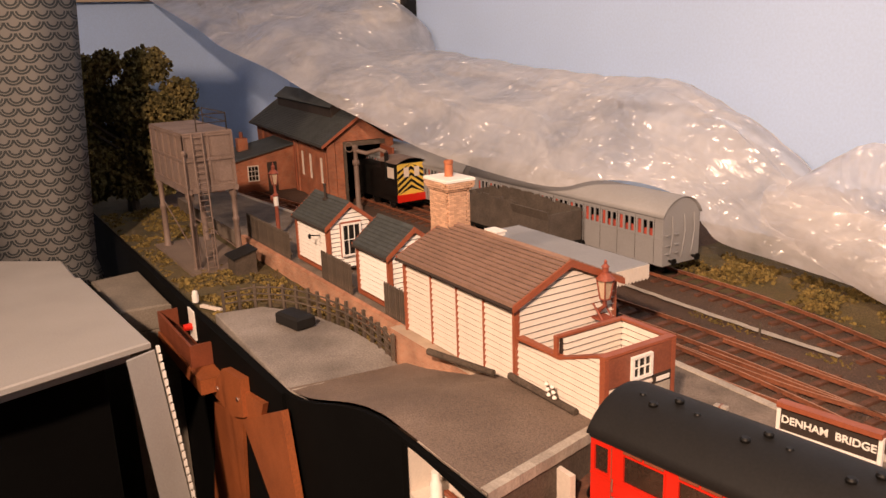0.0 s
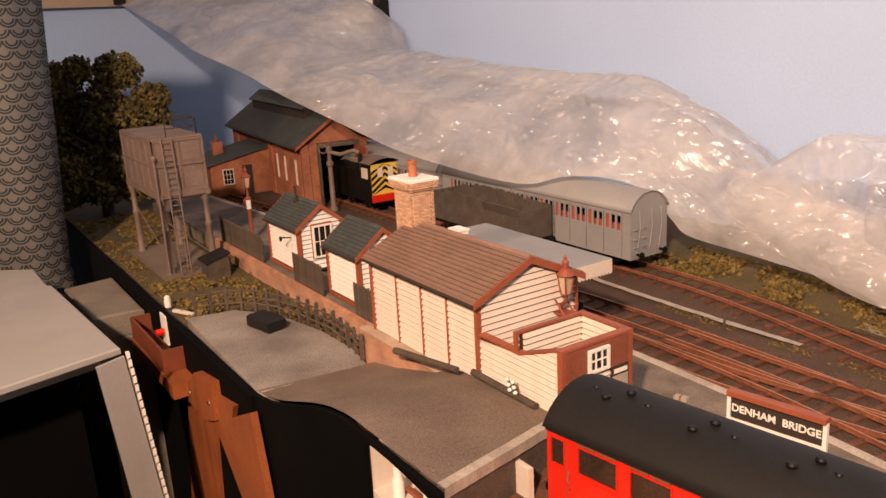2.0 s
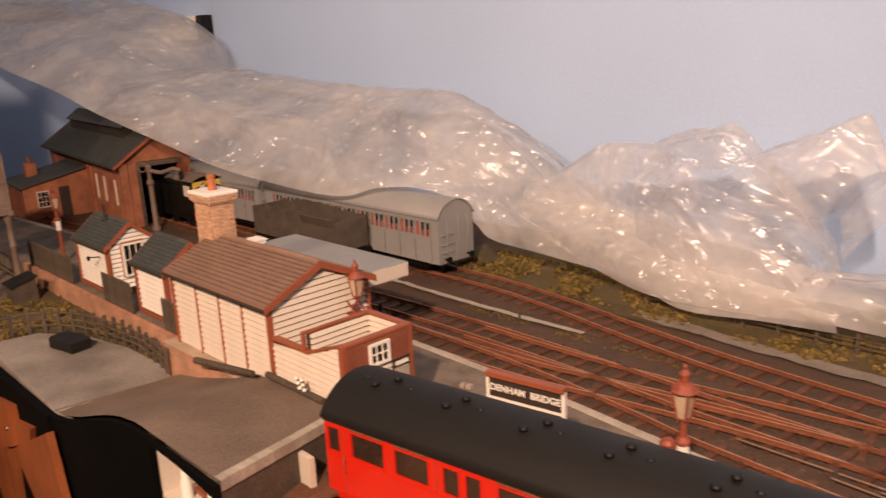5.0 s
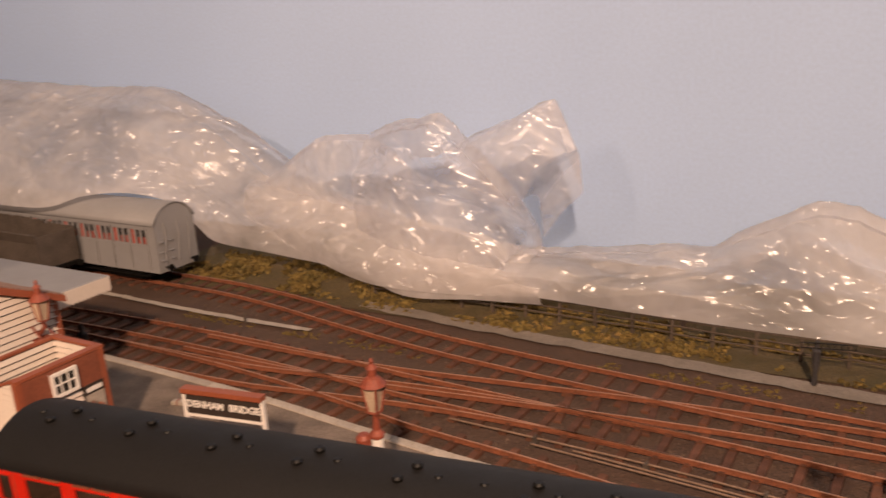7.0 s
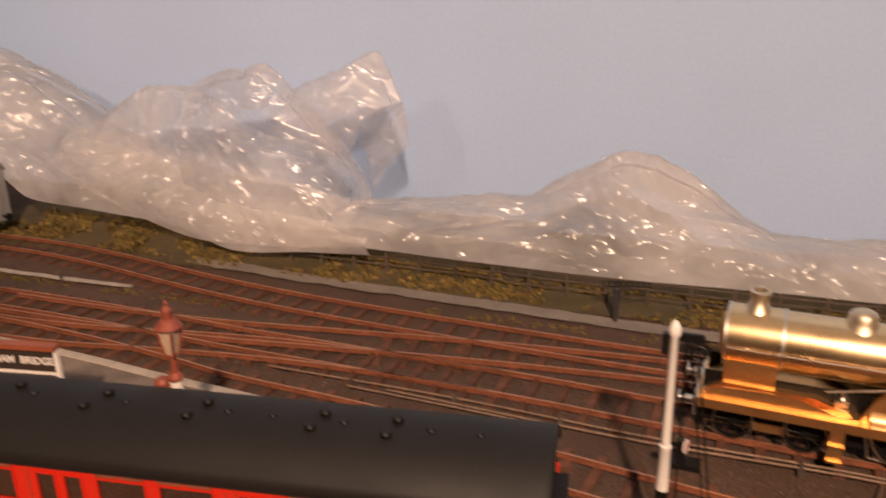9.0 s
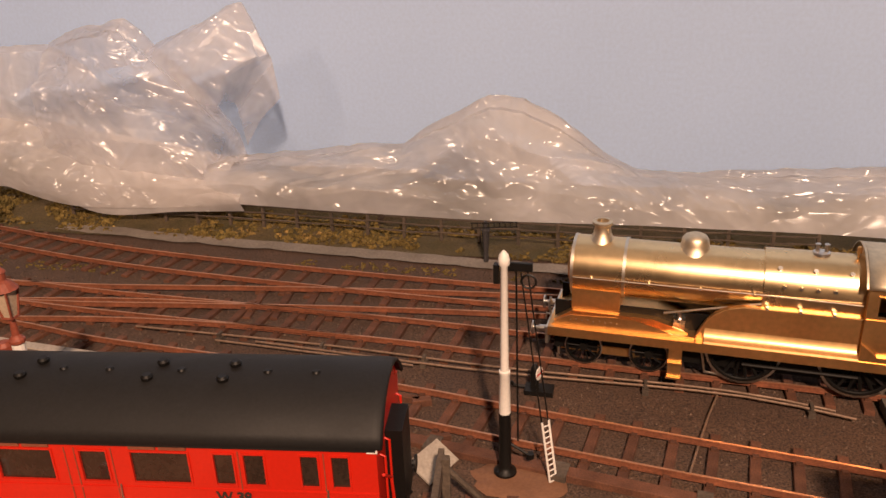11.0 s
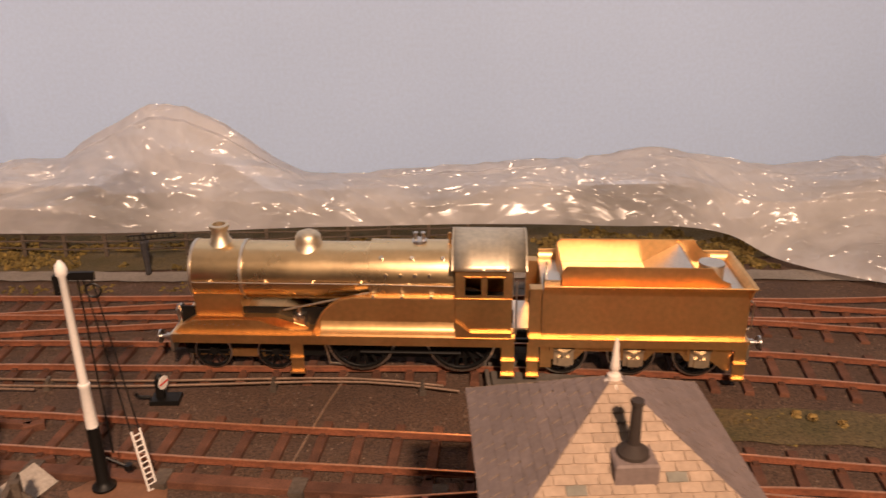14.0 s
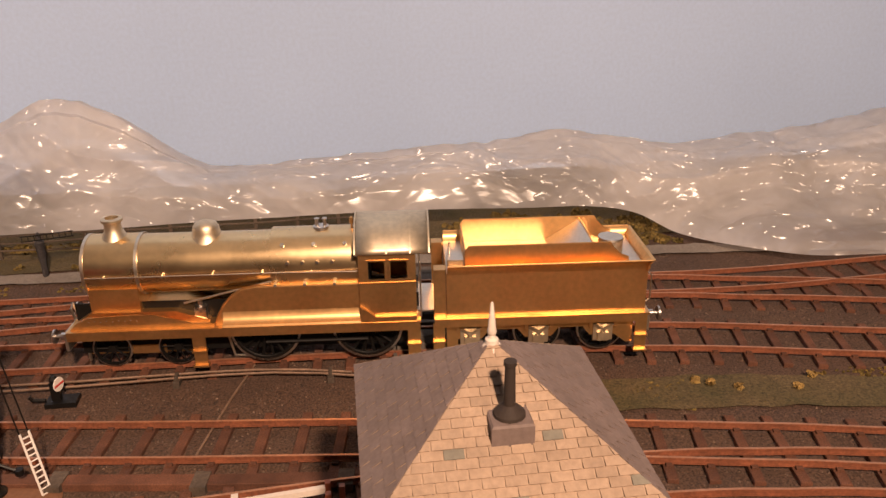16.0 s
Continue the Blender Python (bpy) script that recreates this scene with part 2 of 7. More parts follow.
# ---- the room ----
def room():
    s = Shape().box(-2.35, 3.2, 1.0, 1.1, -0.95, 1.7)
    single("wall_north", s, WALL, "pale blue painted wall behind the railway", "wall", kind="structure")
    s = Shape().box(-2.45, -2.35, -2.4, 1.1, -0.95, 1.7)
    single("wall_west", s, WALL, "pale blue painted end wall of the room", "wall", kind="structure")
    s = Shape().box(3.2, 3.3, -2.4, 1.1, -0.95, 1.7)
    single("wall_east", s, DIM, "unseen room wall kept dark to cut bounced light", "wall", kind="structure")
    s = Shape().box(-2.45, 3.3, -2.5, -2.4, -0.95, 1.7)
    single("wall_south", s, DIM, "unseen room wall kept dark to cut bounced light", "wall", kind="structure")
    s = Shape().box(-2.45, 3.3, -2.5, 1.1, 1.7, 1.76)
    single("ceiling", s, CEIL, "white painted ceiling", "ceiling", kind="structure")
    s = Shape().box(-2.45, 3.3, -2.5, 1.1, -1.0, -0.95)
    single("floor", s, CARPET, "dark carpeted floor", "floor", kind="structure")


room()


def ground_height(x, y):
    bumps = 0.0012 * noise.noise((x * 60, y * 60, 0)) + 0.0006 * noise.noise((x * 220, y * 220, 3))
    bank = 0.0
    if y > 0.745 + 0.05 * max(0.0, min(1.0, (x + 0.4) / 0.4)) and x < 0.0:
        bank = 0.010 * min(1.0, max(0.0, (y - 0.79) / 0.05))
    return -0.001 + bumps + bank


def sheet_grid(x0, x1, y0, y1, step, fn):
    nx, ny = int((x1 - x0) / step) + 1, int((y1 - y0) / step) + 1
    return [[(x0 + (x1 - x0) * i / nx, y0 + (y1 - y0) * j / ny, fn(x0 + (x1 - x0) * i / nx, y0 + (y1 - y0) * j / ny)) for i in range(nx + 1)] for j in range(ny + 1)]


base = Shape().sheet(sheet_grid(-1.9, 1.7, 0.27, 0.985, 0.008, ground_height))
ground = single("ground", base, EARTH, "brown ash and ballast ground of the model railway", "ground", kind="structure", smooth=True)

s = Shape().box(-1.9, 1.7, 0.26, 0.985, -0.09, -0.006)
single("baseboard", s, BLACKBOARD, "black painted baseboard under the model railway", "baseboard", kind="structure")

# ---- track: centre lines on the plan ----
MAIN = [(-1.9, 0.50), (-1.3, 0.56), (-0.9, 0.61), (-0.6, 0.632), (-0.42, 0.637), (-0.26, 0.632), (-0.17, 0.626), (0.06, 0.618), (0.15, 0.612), (0.25, 0.606), (0.38, 0.599), (0.56, 0.578), (0.685, 0.551), (0.9, 0.50), (1.3, 0.38)]
PLATFORM_ROAD = [(-1.3, 0.545), (-0.9, 0.575), (-0.6, 0.583), (-0.42, 0.583), (-0.3, 0.576), (-0.2, 0.563), (-0.14, 0.553), (-0.03, 0.544), (0.1, 0.528), (0.155, 0.520), (0.25, 0.506), (0.35, 0.493), (0.45, 0.478), (0.567, 0.456), (0.62, 0.445), (0.8, 0.40), (1.2, 0.28)]
BACK_ROAD = [(-1.75, 0.73), (-1.2, 0.755), (-0.8, 0.767), (-0.56, 0.766), (-0.48, 0.762), (-0.4, 0.75), (-0.33, 0.735), (-0.24, 0.718), (-0.15, 0.706), (-0.03, 0.696), (0.1, 0.688), (0.25, 0.682), (0.44, 0.671), (0.59, 0.654), (0.65, 0.641), (0.73, 0.624), (1.0, 0.555), (1.4, 0.44)]
CROSSING_ROAD = [(-0.42, 0.63), (-0.3, 0.630), (-0.2, 0.635), (-0.1, 0.647), (0.0, 0.659), (0.1, 0.668), (0.2, 0.674), (0.3, 0.678)]
LINK_ROAD = [(-0.5, 0.585), (-0.42, 0.586), (-0.32, 0.590), (-0.247, 0.601), (-0.15, 0.615), (-0.05, 0.621), (0.05, 0.619)]
BAY_ROAD = [(-0.31, 0.361), (-0.1, 0.389), (0.13, 0.421), (0.25, 0.434), (0.4, 0.442), (0.52, 0.438), (0.57, 0.432), (0.62, 0.424), (0.8, 0.385), (1.1, 0.30)]
SHED_ROAD = [(-1.6, 0.705), (-1.24, 0.706), (-0.95, 0.703), (-0.7, 0.700)]
SPUR = [(0.44, 0.672), (0.54, 0.664), (0.59, 0.6585), (0.65, 0.655), (0.73, 0.656), (0.9, 0.668), (1.2, 0.71)]
GAUGE = 0.0325


def sweep(shape, line, off, w, z0, z1):
    ring = []
    for x, y, a in line:
        nx, ny = -math.sin(a), math.cos(a)
        ring.append([(x + nx * (off - w), y + ny * (off - w), z0), (x + nx * (off - w), y + ny * (off - w), z1), (x + nx * (off + w), y + ny * (off + w), z1), (x + nx * (off + w), y + ny * (off + w), z0)])
    shape.sheet(ring)


def track(name, centre, label, zlift=0.0):
    ob = thing(name, label, "track", kind="structure")
    line = spline(centre, 0.012)
    for off in (-GAUGE / 2, GAUGE / 2):
        s = Shape()
        sweep(s, line, off, 0.0014, 0.0022, 0.0029)
        sweep(s, line, off, 0.0005, 0.0029, 0.0049)
        sweep(s, line, off, 0.0009, 0.0049, 0.0057)
        part("rail", s, RUST, ob, "rust-painted rail side")
        s = Shape()
        sweep(s, line, off, 0.0007, 0.0056, 0.0059)
        part("rail_head", s, RAILTOP, ob, "worn shiny running surface")
    return ob, spline(centre, 0.0172)


TRACKS = []
for name, centre, label in (("main_track", MAIN, "rust-brown running line with timber sleepers"), ("platform_track", PLATFORM_ROAD, "rust-brown line along the platform edge"),
                            ("back_track", BACK_ROAD, "rust-brown siding under the grey coach"), ("crossover_track", CROSSING_ROAD, "rust-brown crossover between two lines"),
                            ("link_track", LINK_ROAD, "rust-brown turnout road by the platform"), ("bay_track", BAY_ROAD, "rust-brown bay line under the red coach"),
                            ("shed_track", SHED_ROAD, "rust-brown track into the engine shed"), ("spur_track", SPUR, "rust-brown spur leaving the back siding")):
    TRACKS.append(track(name, centre, label))

# ---- sleepers ----
def sleeper_mesh():
    s = Shape().box(-0.0029, 0.0029, -0.0295, 0.0295, -0.002, 0.0022, b=0.0004)
    for off in (-GAUGE / 2, GAUGE / 2):
        for side in (-1, 1):
            y = off + side * 0.0027
            s.box(-0.0017, 0.0017, y - 0.0013, y + 0.0013, 0.0022, 0.0036)
    return s.mesh("sleeper")


SLEEPERS = sleeper_mesh()
SLEEPERS.materials.append(SLEEPER)


def lay_sleepers():
    rows = [spline(c, 0.03) for c in (MAIN, PLATFORM_ROAD, BACK_ROAD)]
    for k, (ob, _) in enumerate(TRACKS):
        centre = (MAIN, PLATFORM_ROAD, BACK_ROAD, CROSSING_ROAD, LINK_ROAD, BAY_ROAD, SHED_ROAD, SPUR)[k]
        for x, y, a in spline(centre, 0.0218):
            if k > 2 and any(abs(px - x) < 0.03 and math.hypot(px - x, py - y) < 0.031 for row in rows for px, py, _ in row):
                continue
            lift = -0.0003 * (k % 4)
            part("sleeper", SLEEPERS, SLEEPER, ob, m=pose(x, y, lift, 0, 0, math.degrees(a) + random.uniform(-1.2, 1.2)))


# ---- station building ----
BOARDS = {}


def boards(parent, frame_of, width, z0, z1, pitch, mat, name="board"):
    """Lapped weatherboards on the plane y = 0 of the pose, facing -y. width: from z to (left, right)."""
    n = max(1, round((z1 - z0) / pitch))
    for i in range(n):
        a, b = z0 + (z1 - z0) * i / n, z0 + (z1 - z0) * (i + 1) / n
        l0, r0 = width(a)
        l1, r1 = width(b)
        if r0 - l0 < 0.002:
            continue
        key = (round(l0, 4), round(r0, 4), round(l1, 4), round(r1, 4), round(b - a, 5), mat.name)
        if key not in BOARDS:
            h = b - a
            s = Shape().add([(l0, -0.0018, 0.0013), (r0, -0.0018, 0.0013), (r1, -0.0004, h), (l1, -0.0004, h), (l0, 0.0004, 0.0013), (r0, 0.0004, 0.0013), (r1, 0.0004, h), (l1, 0.0004, h)],
                            [(0, 1, 2, 3), (5, 4, 7, 6), (1, 0, 4, 5), (2, 6, 7, 3), (1, 5, 6, 2), (4, 0, 3, 7)])
            BOARDS[key] = s.mesh(name)
            BOARDS[key].materials.append(mat)
        part(name, BOARDS[key], mat, parent, m=frame_of @ pose(0, 0, a))


def sash(parent, m, w, h, cols, rows, mat, glass, bar=0.0009):
    """A glazed window on the plane y = 0, facing -y, with its lower left corner at the origin."""
    win = part("window_frame", Shape().box(-bar, w + bar, -0.002, 0.001, -bar, bar).box(-bar, w + bar, -0.002, 0.001, h - bar, h + bar).box(-bar, bar, -0.002, 0.001, bar, h - bar).box(w - bar, w + bar, -0.002, 0.001, bar, h - bar), mat, parent, m=m)
    part("pane", Shape().box(bar, w - bar, -0.0004, 0.0002, bar, h - bar), glass, win)
    s = Shape()
    for i in range(1, cols):
        s.box(w * i / cols - bar * 0.4, w * i / cols + bar * 0.4, -0.0014, -0.0003, bar, h - bar)
    for j in range(1, rows):
        s.box(bar, w - bar, -0.00135, -0.00032, h * j / rows - bar * 0.4, h * j / rows + bar * 0.4)
    part("glazing_bar", s, mat, win)
    return win


GLASS = material("dark_window_glass", (0.015, 0.014, 0.013), 0.08, vary=0.1, scale=30, bump=0.0, spec=0.7)
LININGS = material("red_brown_trim", (0.30, 0.085, 0.04), 0.5, vary=0.15, scale=60, bump=0.06)
# Near-black for real dark parts and for painted-in shadow lines.
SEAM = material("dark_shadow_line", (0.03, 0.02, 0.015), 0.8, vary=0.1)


def slates(x0, x1, y0, z0, y1, z1, rows, cols, mat, name, parent, label=""):
    """Overlapping slates on a slope between two level edges."""
    s = Shape()
    for j in range(rows):
        a, b = j / rows, (j + 1.25) / rows
        b = min(b, 1.0)
        shift = 0.5 if j % 2 else 0.0
        for i in range(cols + 1):
            l, r = max(0.0, (i - shift) / cols), min(1.0, (i + 1 - shift) / cols)
            if r - l < 0.004:
                continue
            g = 0.0002
            xa, xb = x0 + (x1 - x0) * l + g, x0 + (x1 - x0) * r - g
            lift = 0.0021 + random.uniform(0, 0.0003)
            pa = (y0 + (y1 - y0) * a, z0 + (z1 - z0) * a + lift)
            pb = (y0 + (y1 - y0) * b, z0 + (z1 - z0) * b + 0.0003)
            s.add([(xa, pa[0], pa[1]), (xb, pa[0], pa[1]), (xb, pb[0], pb[1]), (xa, pb[0], pb[1]), (xa, pa[0], pa[1] - 0.0019), (xb, pa[0], pa[1] - 0.0019)],
                  [(0, 1, 2, 3), (1, 0, 4, 5), (0, 3, 4), (1, 5, 2)])
    # Dark strips paint in the shade below each tile course's edge.
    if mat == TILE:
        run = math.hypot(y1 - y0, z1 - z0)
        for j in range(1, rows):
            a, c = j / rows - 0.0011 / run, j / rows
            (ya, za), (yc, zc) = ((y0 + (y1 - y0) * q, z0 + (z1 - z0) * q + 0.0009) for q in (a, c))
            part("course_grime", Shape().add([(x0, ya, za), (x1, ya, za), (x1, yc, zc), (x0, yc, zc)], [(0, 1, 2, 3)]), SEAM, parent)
    return tagged(part(name, s, mat, parent, label), kind="stuff")


def gable_roof(parent, x0, x1, y0, y1, ze, zr, rows, cols, mat, thick=0.002):
    """A pitched roof with its ridge along x: deck, slates, ridge and barge boards."""
    ym = (y0 + y1) / 2
    deck = Shape().extrude([(y0, ze), (ym, zr), (y1, ze), (y1, ze - thick), (ym, zr - thick), (y0, ze - thick)], x0, x1, "x")
    roof = part("roof", deck, mat, parent)
    slates(x0, x1, y0, ze, ym, zr, rows, cols, mat, "slating", roof)
    slates(x0, x1, y1, ze, ym, zr, rows, cols, mat, "slating", roof)
    n = max(4, cols // 3)
    for i in range(n):
        a, b = x0 + (x1 - x0) * i / n, x0 + (x1 - x0) * (i + 1) / n - 0.0004
        ridge = Shape().extrude([(ym - 0.0035, zr - 0.0012), (ym, zr + 0.0022), (ym + 0.0035, zr - 0.0012)], a, b, "x")
        part("ridge_tile", ridge, mat, roof)
    for x in (x0 - 0.0012, x1):
        s = Shape().extrude([(y0 - 0.0006, ze - 0.0045), (y0 - 0.0006, ze + 0.0008), (ym, zr + 0.0012), (y1 + 0.0006, ze + 0.0008), (y1 + 0.0006, ze - 0.0045), (ym, zr - 0.0045)], x, x + 0.0014, "x")
        part("barge_board", s, LININGS, roof, "red-brown barge board")
    part("gutter", Shape().tube((x0, y0 - 0.0012, ze - 0.002), (x1, y0 - 0.0012, ze - 0.002), 0.0013, n=8), SEAM, roof, "dark half-round gutter")
    return roof


def station():
    ob = thing("station_building", "cream weatherboarded timber station building with brown trim and slate roof", "building", kind="")
    x0, x1, y0, y1, ze, zr = -0.546, -0.388, 0.378, 0.472, 0.107, 0.131
    # Core coloured dark so the board gaps read as lap shadows.
    part("wall", Shape().extrude([(y0, 0.0), (y0, ze), ((y0 + y1) / 2, zr - 0.003), (y1, ze), (y1, 0.0)], x0, x1, "x"), SEAM, ob, "dark wall core behind the boards")
    edges = [x0, -0.503, -0.464, -0.427, x1]
    for a, b in zip(edges, edges[1:]):
        boards(ob, pose(0, y0, 0), lambda z: (a + 0.0006, b - 0.0006), 0.030, ze - 0.003, 0.0051, CREAM)
    for x in edges[1:-1]:
        part("cover_strip", Shape().box(x - 0.0007, x + 0.0007, y0 - 0.0023, y0, 0.03, ze - 0.003), LININGS, ob)
    for x, y in ((x0, y0), (x1, y0), (x1, y1), (x0, y1)):
        part("corner_post", Shape().box(x - 0.0016, x + 0.0016, y - 0.0028, y + 0.0016, 0.0, ze - 0.002), LININGS, ob)
    ym, half = (y0 + y1) / 2, (y1 - y0) / 2

    def gable(z):
        h = half if z < ze - 0.002 else max(0.0, half * (zr - z - 0.001) / (zr - ze))
        return (-h + 0.001, h - 0.001)
    boards(ob, pose(x1, ym, 0, 0, 0, 90), gable, 0.021, zr - 0.004, 0.0051, CREAM)
    boards(ob, pose(x0, ym, 0, 0, 0, -90), gable, 0.021, zr - 0.004, 0.0051, CREAM)
    gable_roof(ob, x0 - 0.005, x1 + 0.004, y0 - 0.006, y1 + 0.006, ze, zr, 13, 26, TILE)
    vent = part("roof_vent", Shape().box(-0.0075, 0.0075, -0.0045, 0.0045, 0, 0.003).box(-0.0085, 0.0085, -0.0055, 0.0055, 0.003, 0.0042), WHITE, ob, "small white roof ventilator", m=pose(-0.484, 0.43, 0.1305))
    # chimney of single bricks
    cx, cy, w, d = -0.5495, 0.4275, 0.0148, 0.0105
    stack = part("chimney", Shape().box(cx - w + 0.0006, cx + w - 0.0006, cy - d + 0.0006, cy + d - 0.0006, 0.112, 0.164), MORTAR, ob, "buff and red brick chimney stack")
    part("chimney_cap", Shape().box(cx - w - 0.0045, cx + w + 0.0045, cy - d - 0.0045, cy + d + 0.0045, 0.1685, 0.1712, b=0.0008), WHITE, stack, "pale cement cap")
    part("chimney_pot", Shape().lathe([(0.0040, 0.0), (0.0036, 0.011), (0.0042, 0.0115), (0.0042, 0.0145), (0.003, 0.0145), (0.003, 0.006)], (cx, cy, 0.171)), BRICK, stack, "terracotta chimney pot", smooth=True)
    brick = Shape().box(-0.0023, 0.0023, -0.0012, 0.0012, 0.0, 0.00165, b=0.0002).mesh("brick")
    brick.materials.append(PALEBRICK)
    half_brick = Shape().box(-0.0011, 0.0011, -0.0012, 0.0012, 0.0, 0.00165, b=0.0002).mesh("brick")
    half_brick.materials.append(PALEBRICK)
    for r in range(27):
        z = 0.117 + r * 0.0019
        grow = 0.0 if r < 23 else 0.0015 * (r - 22) if r < 25 else 0.0035
        for side in range(4):
            length, out = ((w + grow), (d + grow)) if side % 2 == 0 else ((d + grow), (w + grow))
            x = -length + (0.0024 if r % 2 else 0.0012)
            while x < length - 0.0005:
                me = brick if (x > -length + 0.0013 and x < length - 0.0023) else half_brick
                part("brick", me, PALEBRICK, stack, m=pose(cx, cy, z, 0, 0, 90 * side) @ pose(x, -out, 0))
                x += 0.0049 if me == brick else 0.0037
    # canopy over the platform
    can = part("canopy", Shape().box(-0.612, -0.428, 0.476, 0.552, 0.0925, 0.0955, b=0.0006), GREYPAINT, ob, "flat grey felted platform canopy")
    val = Shape()
    for i in range(46):
        a = -0.612 + i * 0.004
        val.extrude([(a, 0.0945), (a + 0.0038, 0.0945), (a + 0.0038, 0.083), (a + 0.0019, 0.0812), (a, 0.083)], 0.5515, 0.5528, "y")
    part("valance", val, CREAM, can, "cream toothed valance")
    for x in (-0.4285, -0.6125):
        val = Shape()
        for i in range(19):
            a = 0.476 + i * 0.004
            val.extrude([(a, 0.0945), (a + 0.0038, 0.0945), (a + 0.0038, 0.083), (a + 0.0019, 0.0812), (a, 0.083)], x, x + 0.0013, "x")
        part("valance", val, CREAM, can, "cream toothed valance")
    # open-topped lavatory yard
    # Yard walls have the same dark core, painting shade into the board gaps.
    yard = part("yard_wall", Shape().extrude([(-0.388, 0.0), (-0.3, 0.0), (-0.3, 0.095), (-0.340, 0.081), (-0.388, 0.081)], 0.3785, 0.3815, "y").box(-0.301, -0.298, 0.378, 0.438, 0.0, 0.095).box(-0.345, -0.301, 0.4365, 0.4395, 0.0, 0.095).box(-0.345, -0.3425, 0.3815, 0.4365, 0.03, 0.095), SEAM, ob, "boarded yard wall, open at the top")
    boards(ob, pose(0, 0.3785, 0), lambda z: (-0.386 if z < 0.0805 else min(-0.301, -0.340 + (z - 0.0805) * 2.85), -0.3005), 0.026, 0.0945, 0.0046, CREAM)
    boards(ob, pose(-0.298, 0.408, 0, 0, 0, 90), lambda z: (-0.028, 0.028), 0.024, 0.073, 0.0046, CREAM)
    boards(ob, pose(0, 0.4365, 0), lambda z: (-0.3415, -0.3025), 0.045, 0.094, 0.0046, CREAM)
    boards(ob, pose(-0.3425, 0.409, 0, 0, 0, 90), lambda z: (-0.0265, 0.0265), 0.045, 0.094, 0.0046, CREAM)
    boards(ob, pose(-0.345, 0.408, 0, 0, 0, -90), lambda z: (-0.0265, 0.0265), 0.045, 0.094, 0.0046, CREAM)
    for a, b, c, d, z in ((-0.389, -0.340, 0.3765, 0.3825, 0.081), (-0.3455, -0.303, 0.4355, 0.4405, 0.095), (-0.3455, -0.342, 0.3785, 0.4355, 0.095), (-0.3025, -0.2965, 0.3765, 0.4405, 0.095)):
        part("coping", Shape().box(a, b, c, d, z, z + 0.0018), LININGS, yard, "red-brown coping rail")
    part("coping", Shape().extrude([(-0.340, 0.081), (-0.3025, 0.095), (-0.3025, 0.0968), (-0.340, 0.0828)], 0.3765, 0.3825, "y"), LININGS, yard, "red-brown sloping rail")
    part("partition_post", Shape().box(-0.3455, -0.342, 0.3766, 0.3784, 0.0828, 0.0968), LININGS, yard)
    part("upper_panel", Shape().box(-0.2979, -0.2962, 0.3795, 0.4365, 0.0745, 0.0945), BROWN, yard, "chocolate brown upper panel")
    for y in (0.378, 0.4375):
        part("corner_post", Shape().box(-0.3005, -0.2957, y - 0.0018, y + 0.0018, 0.02, 0.095), LININGS, yard)
    sash(ob, pose(-0.296, 0.3995, 0.0765, 0, 0, 90), 0.0165, 0.0145, 3, 2, WHITE, GLASS)
    post = part("poster", Shape().box(-0.2975, -0.2958, 0.4195, 0.4355, 0.045, 0.0745), SEAM, ob, "framed paper poster with unreadable print")
    part("poster_sheet", Shape().box(-0.2958, -0.2954, 0.4205, 0.4345, 0.046, 0.0675), STONE, post)
    part("poster_heading", Shape().box(-0.2954, -0.2950, 0.4215, 0.4335, 0.0695, 0.0725), WHITE, post)
    for i in range(5):
        part("poster_bar", Shape().box(-0.2954, -0.2950, 0.4215 + 0.0024 * i, 0.4233 + 0.0024 * i, 0.049 + 0.002 * (i % 2), 0.058 + 0.0016 * ((i * 3) % 4)), (BRICK, BROWN, ROAD)[i % 3], post)


station()


def hut(name, label, x0, x1, y0, y1, zb, ze, zr, door_side):
    ob = thing(name, label, "hut", group="platform huts")
    ym = (y0 + y1) / 2
    # Dark core puts the lap shadows between the white boards.
    part("wall", Shape().extrude([(y0, zb), (y0, ze), (ym, zr - 0.002), (y1, ze), (y1, zb)], x0, x1, "x"), SEAM, ob, "dark wall core behind white boards")
    boards(ob, pose(0, y0, 0), lambda z: (x0 + 0.001, x1 - 0.001), zb + 0.002, ze - 0.002, 0.0052, WHITE)
    half = (y1 - y0) / 2

    def gable(z):
        h = half if z < ze - 0.002 else max(0.0, half * (zr - z - 0.001) / (zr - ze))
        return (-h + 0.001, h - 0.001)
    boards(ob, pose(x1, ym, 0, 0, 0, 90), gable, zb + 0.002, zr - 0.003, 0.0052, WHITE)
    for x, y in ((x0, y0), (x1, y0), (x1, y1)):
        part("corner_post", Shape().box(x - 0.0022, x + 0.0022, y - 0.0028, y + 0.0022, zb, ze - 0.001), LININGS, ob)
    part("sill_board", Shape().box(x0 - 0.001, x1 + 0.001, y0 - 0.003, y0, zb - 0.002, zb + 0.0015), LININGS, ob)
    gable_roof(ob, x0 - 0.004, x1 + 0.004, y0 - 0.005, y1 + 0.005, ze, zr, 9, 12, GREENSLATE)
    win = part("window_surround", Shape().box(x1 + 0.0012, x1 + 0.0026, ym - 0.0135, ym + 0.0135, zb + 0.016, ze + 0.004), LININGS, ob, "red-brown window surround")
    sash(ob, pose(x1 + 0.0032, ym - 0.0115, zb + 0.018, 0, 0, 90), 0.023, ze - zb - 0.017, 3, 2, WHITE, GLASS, 0.001)
    return ob


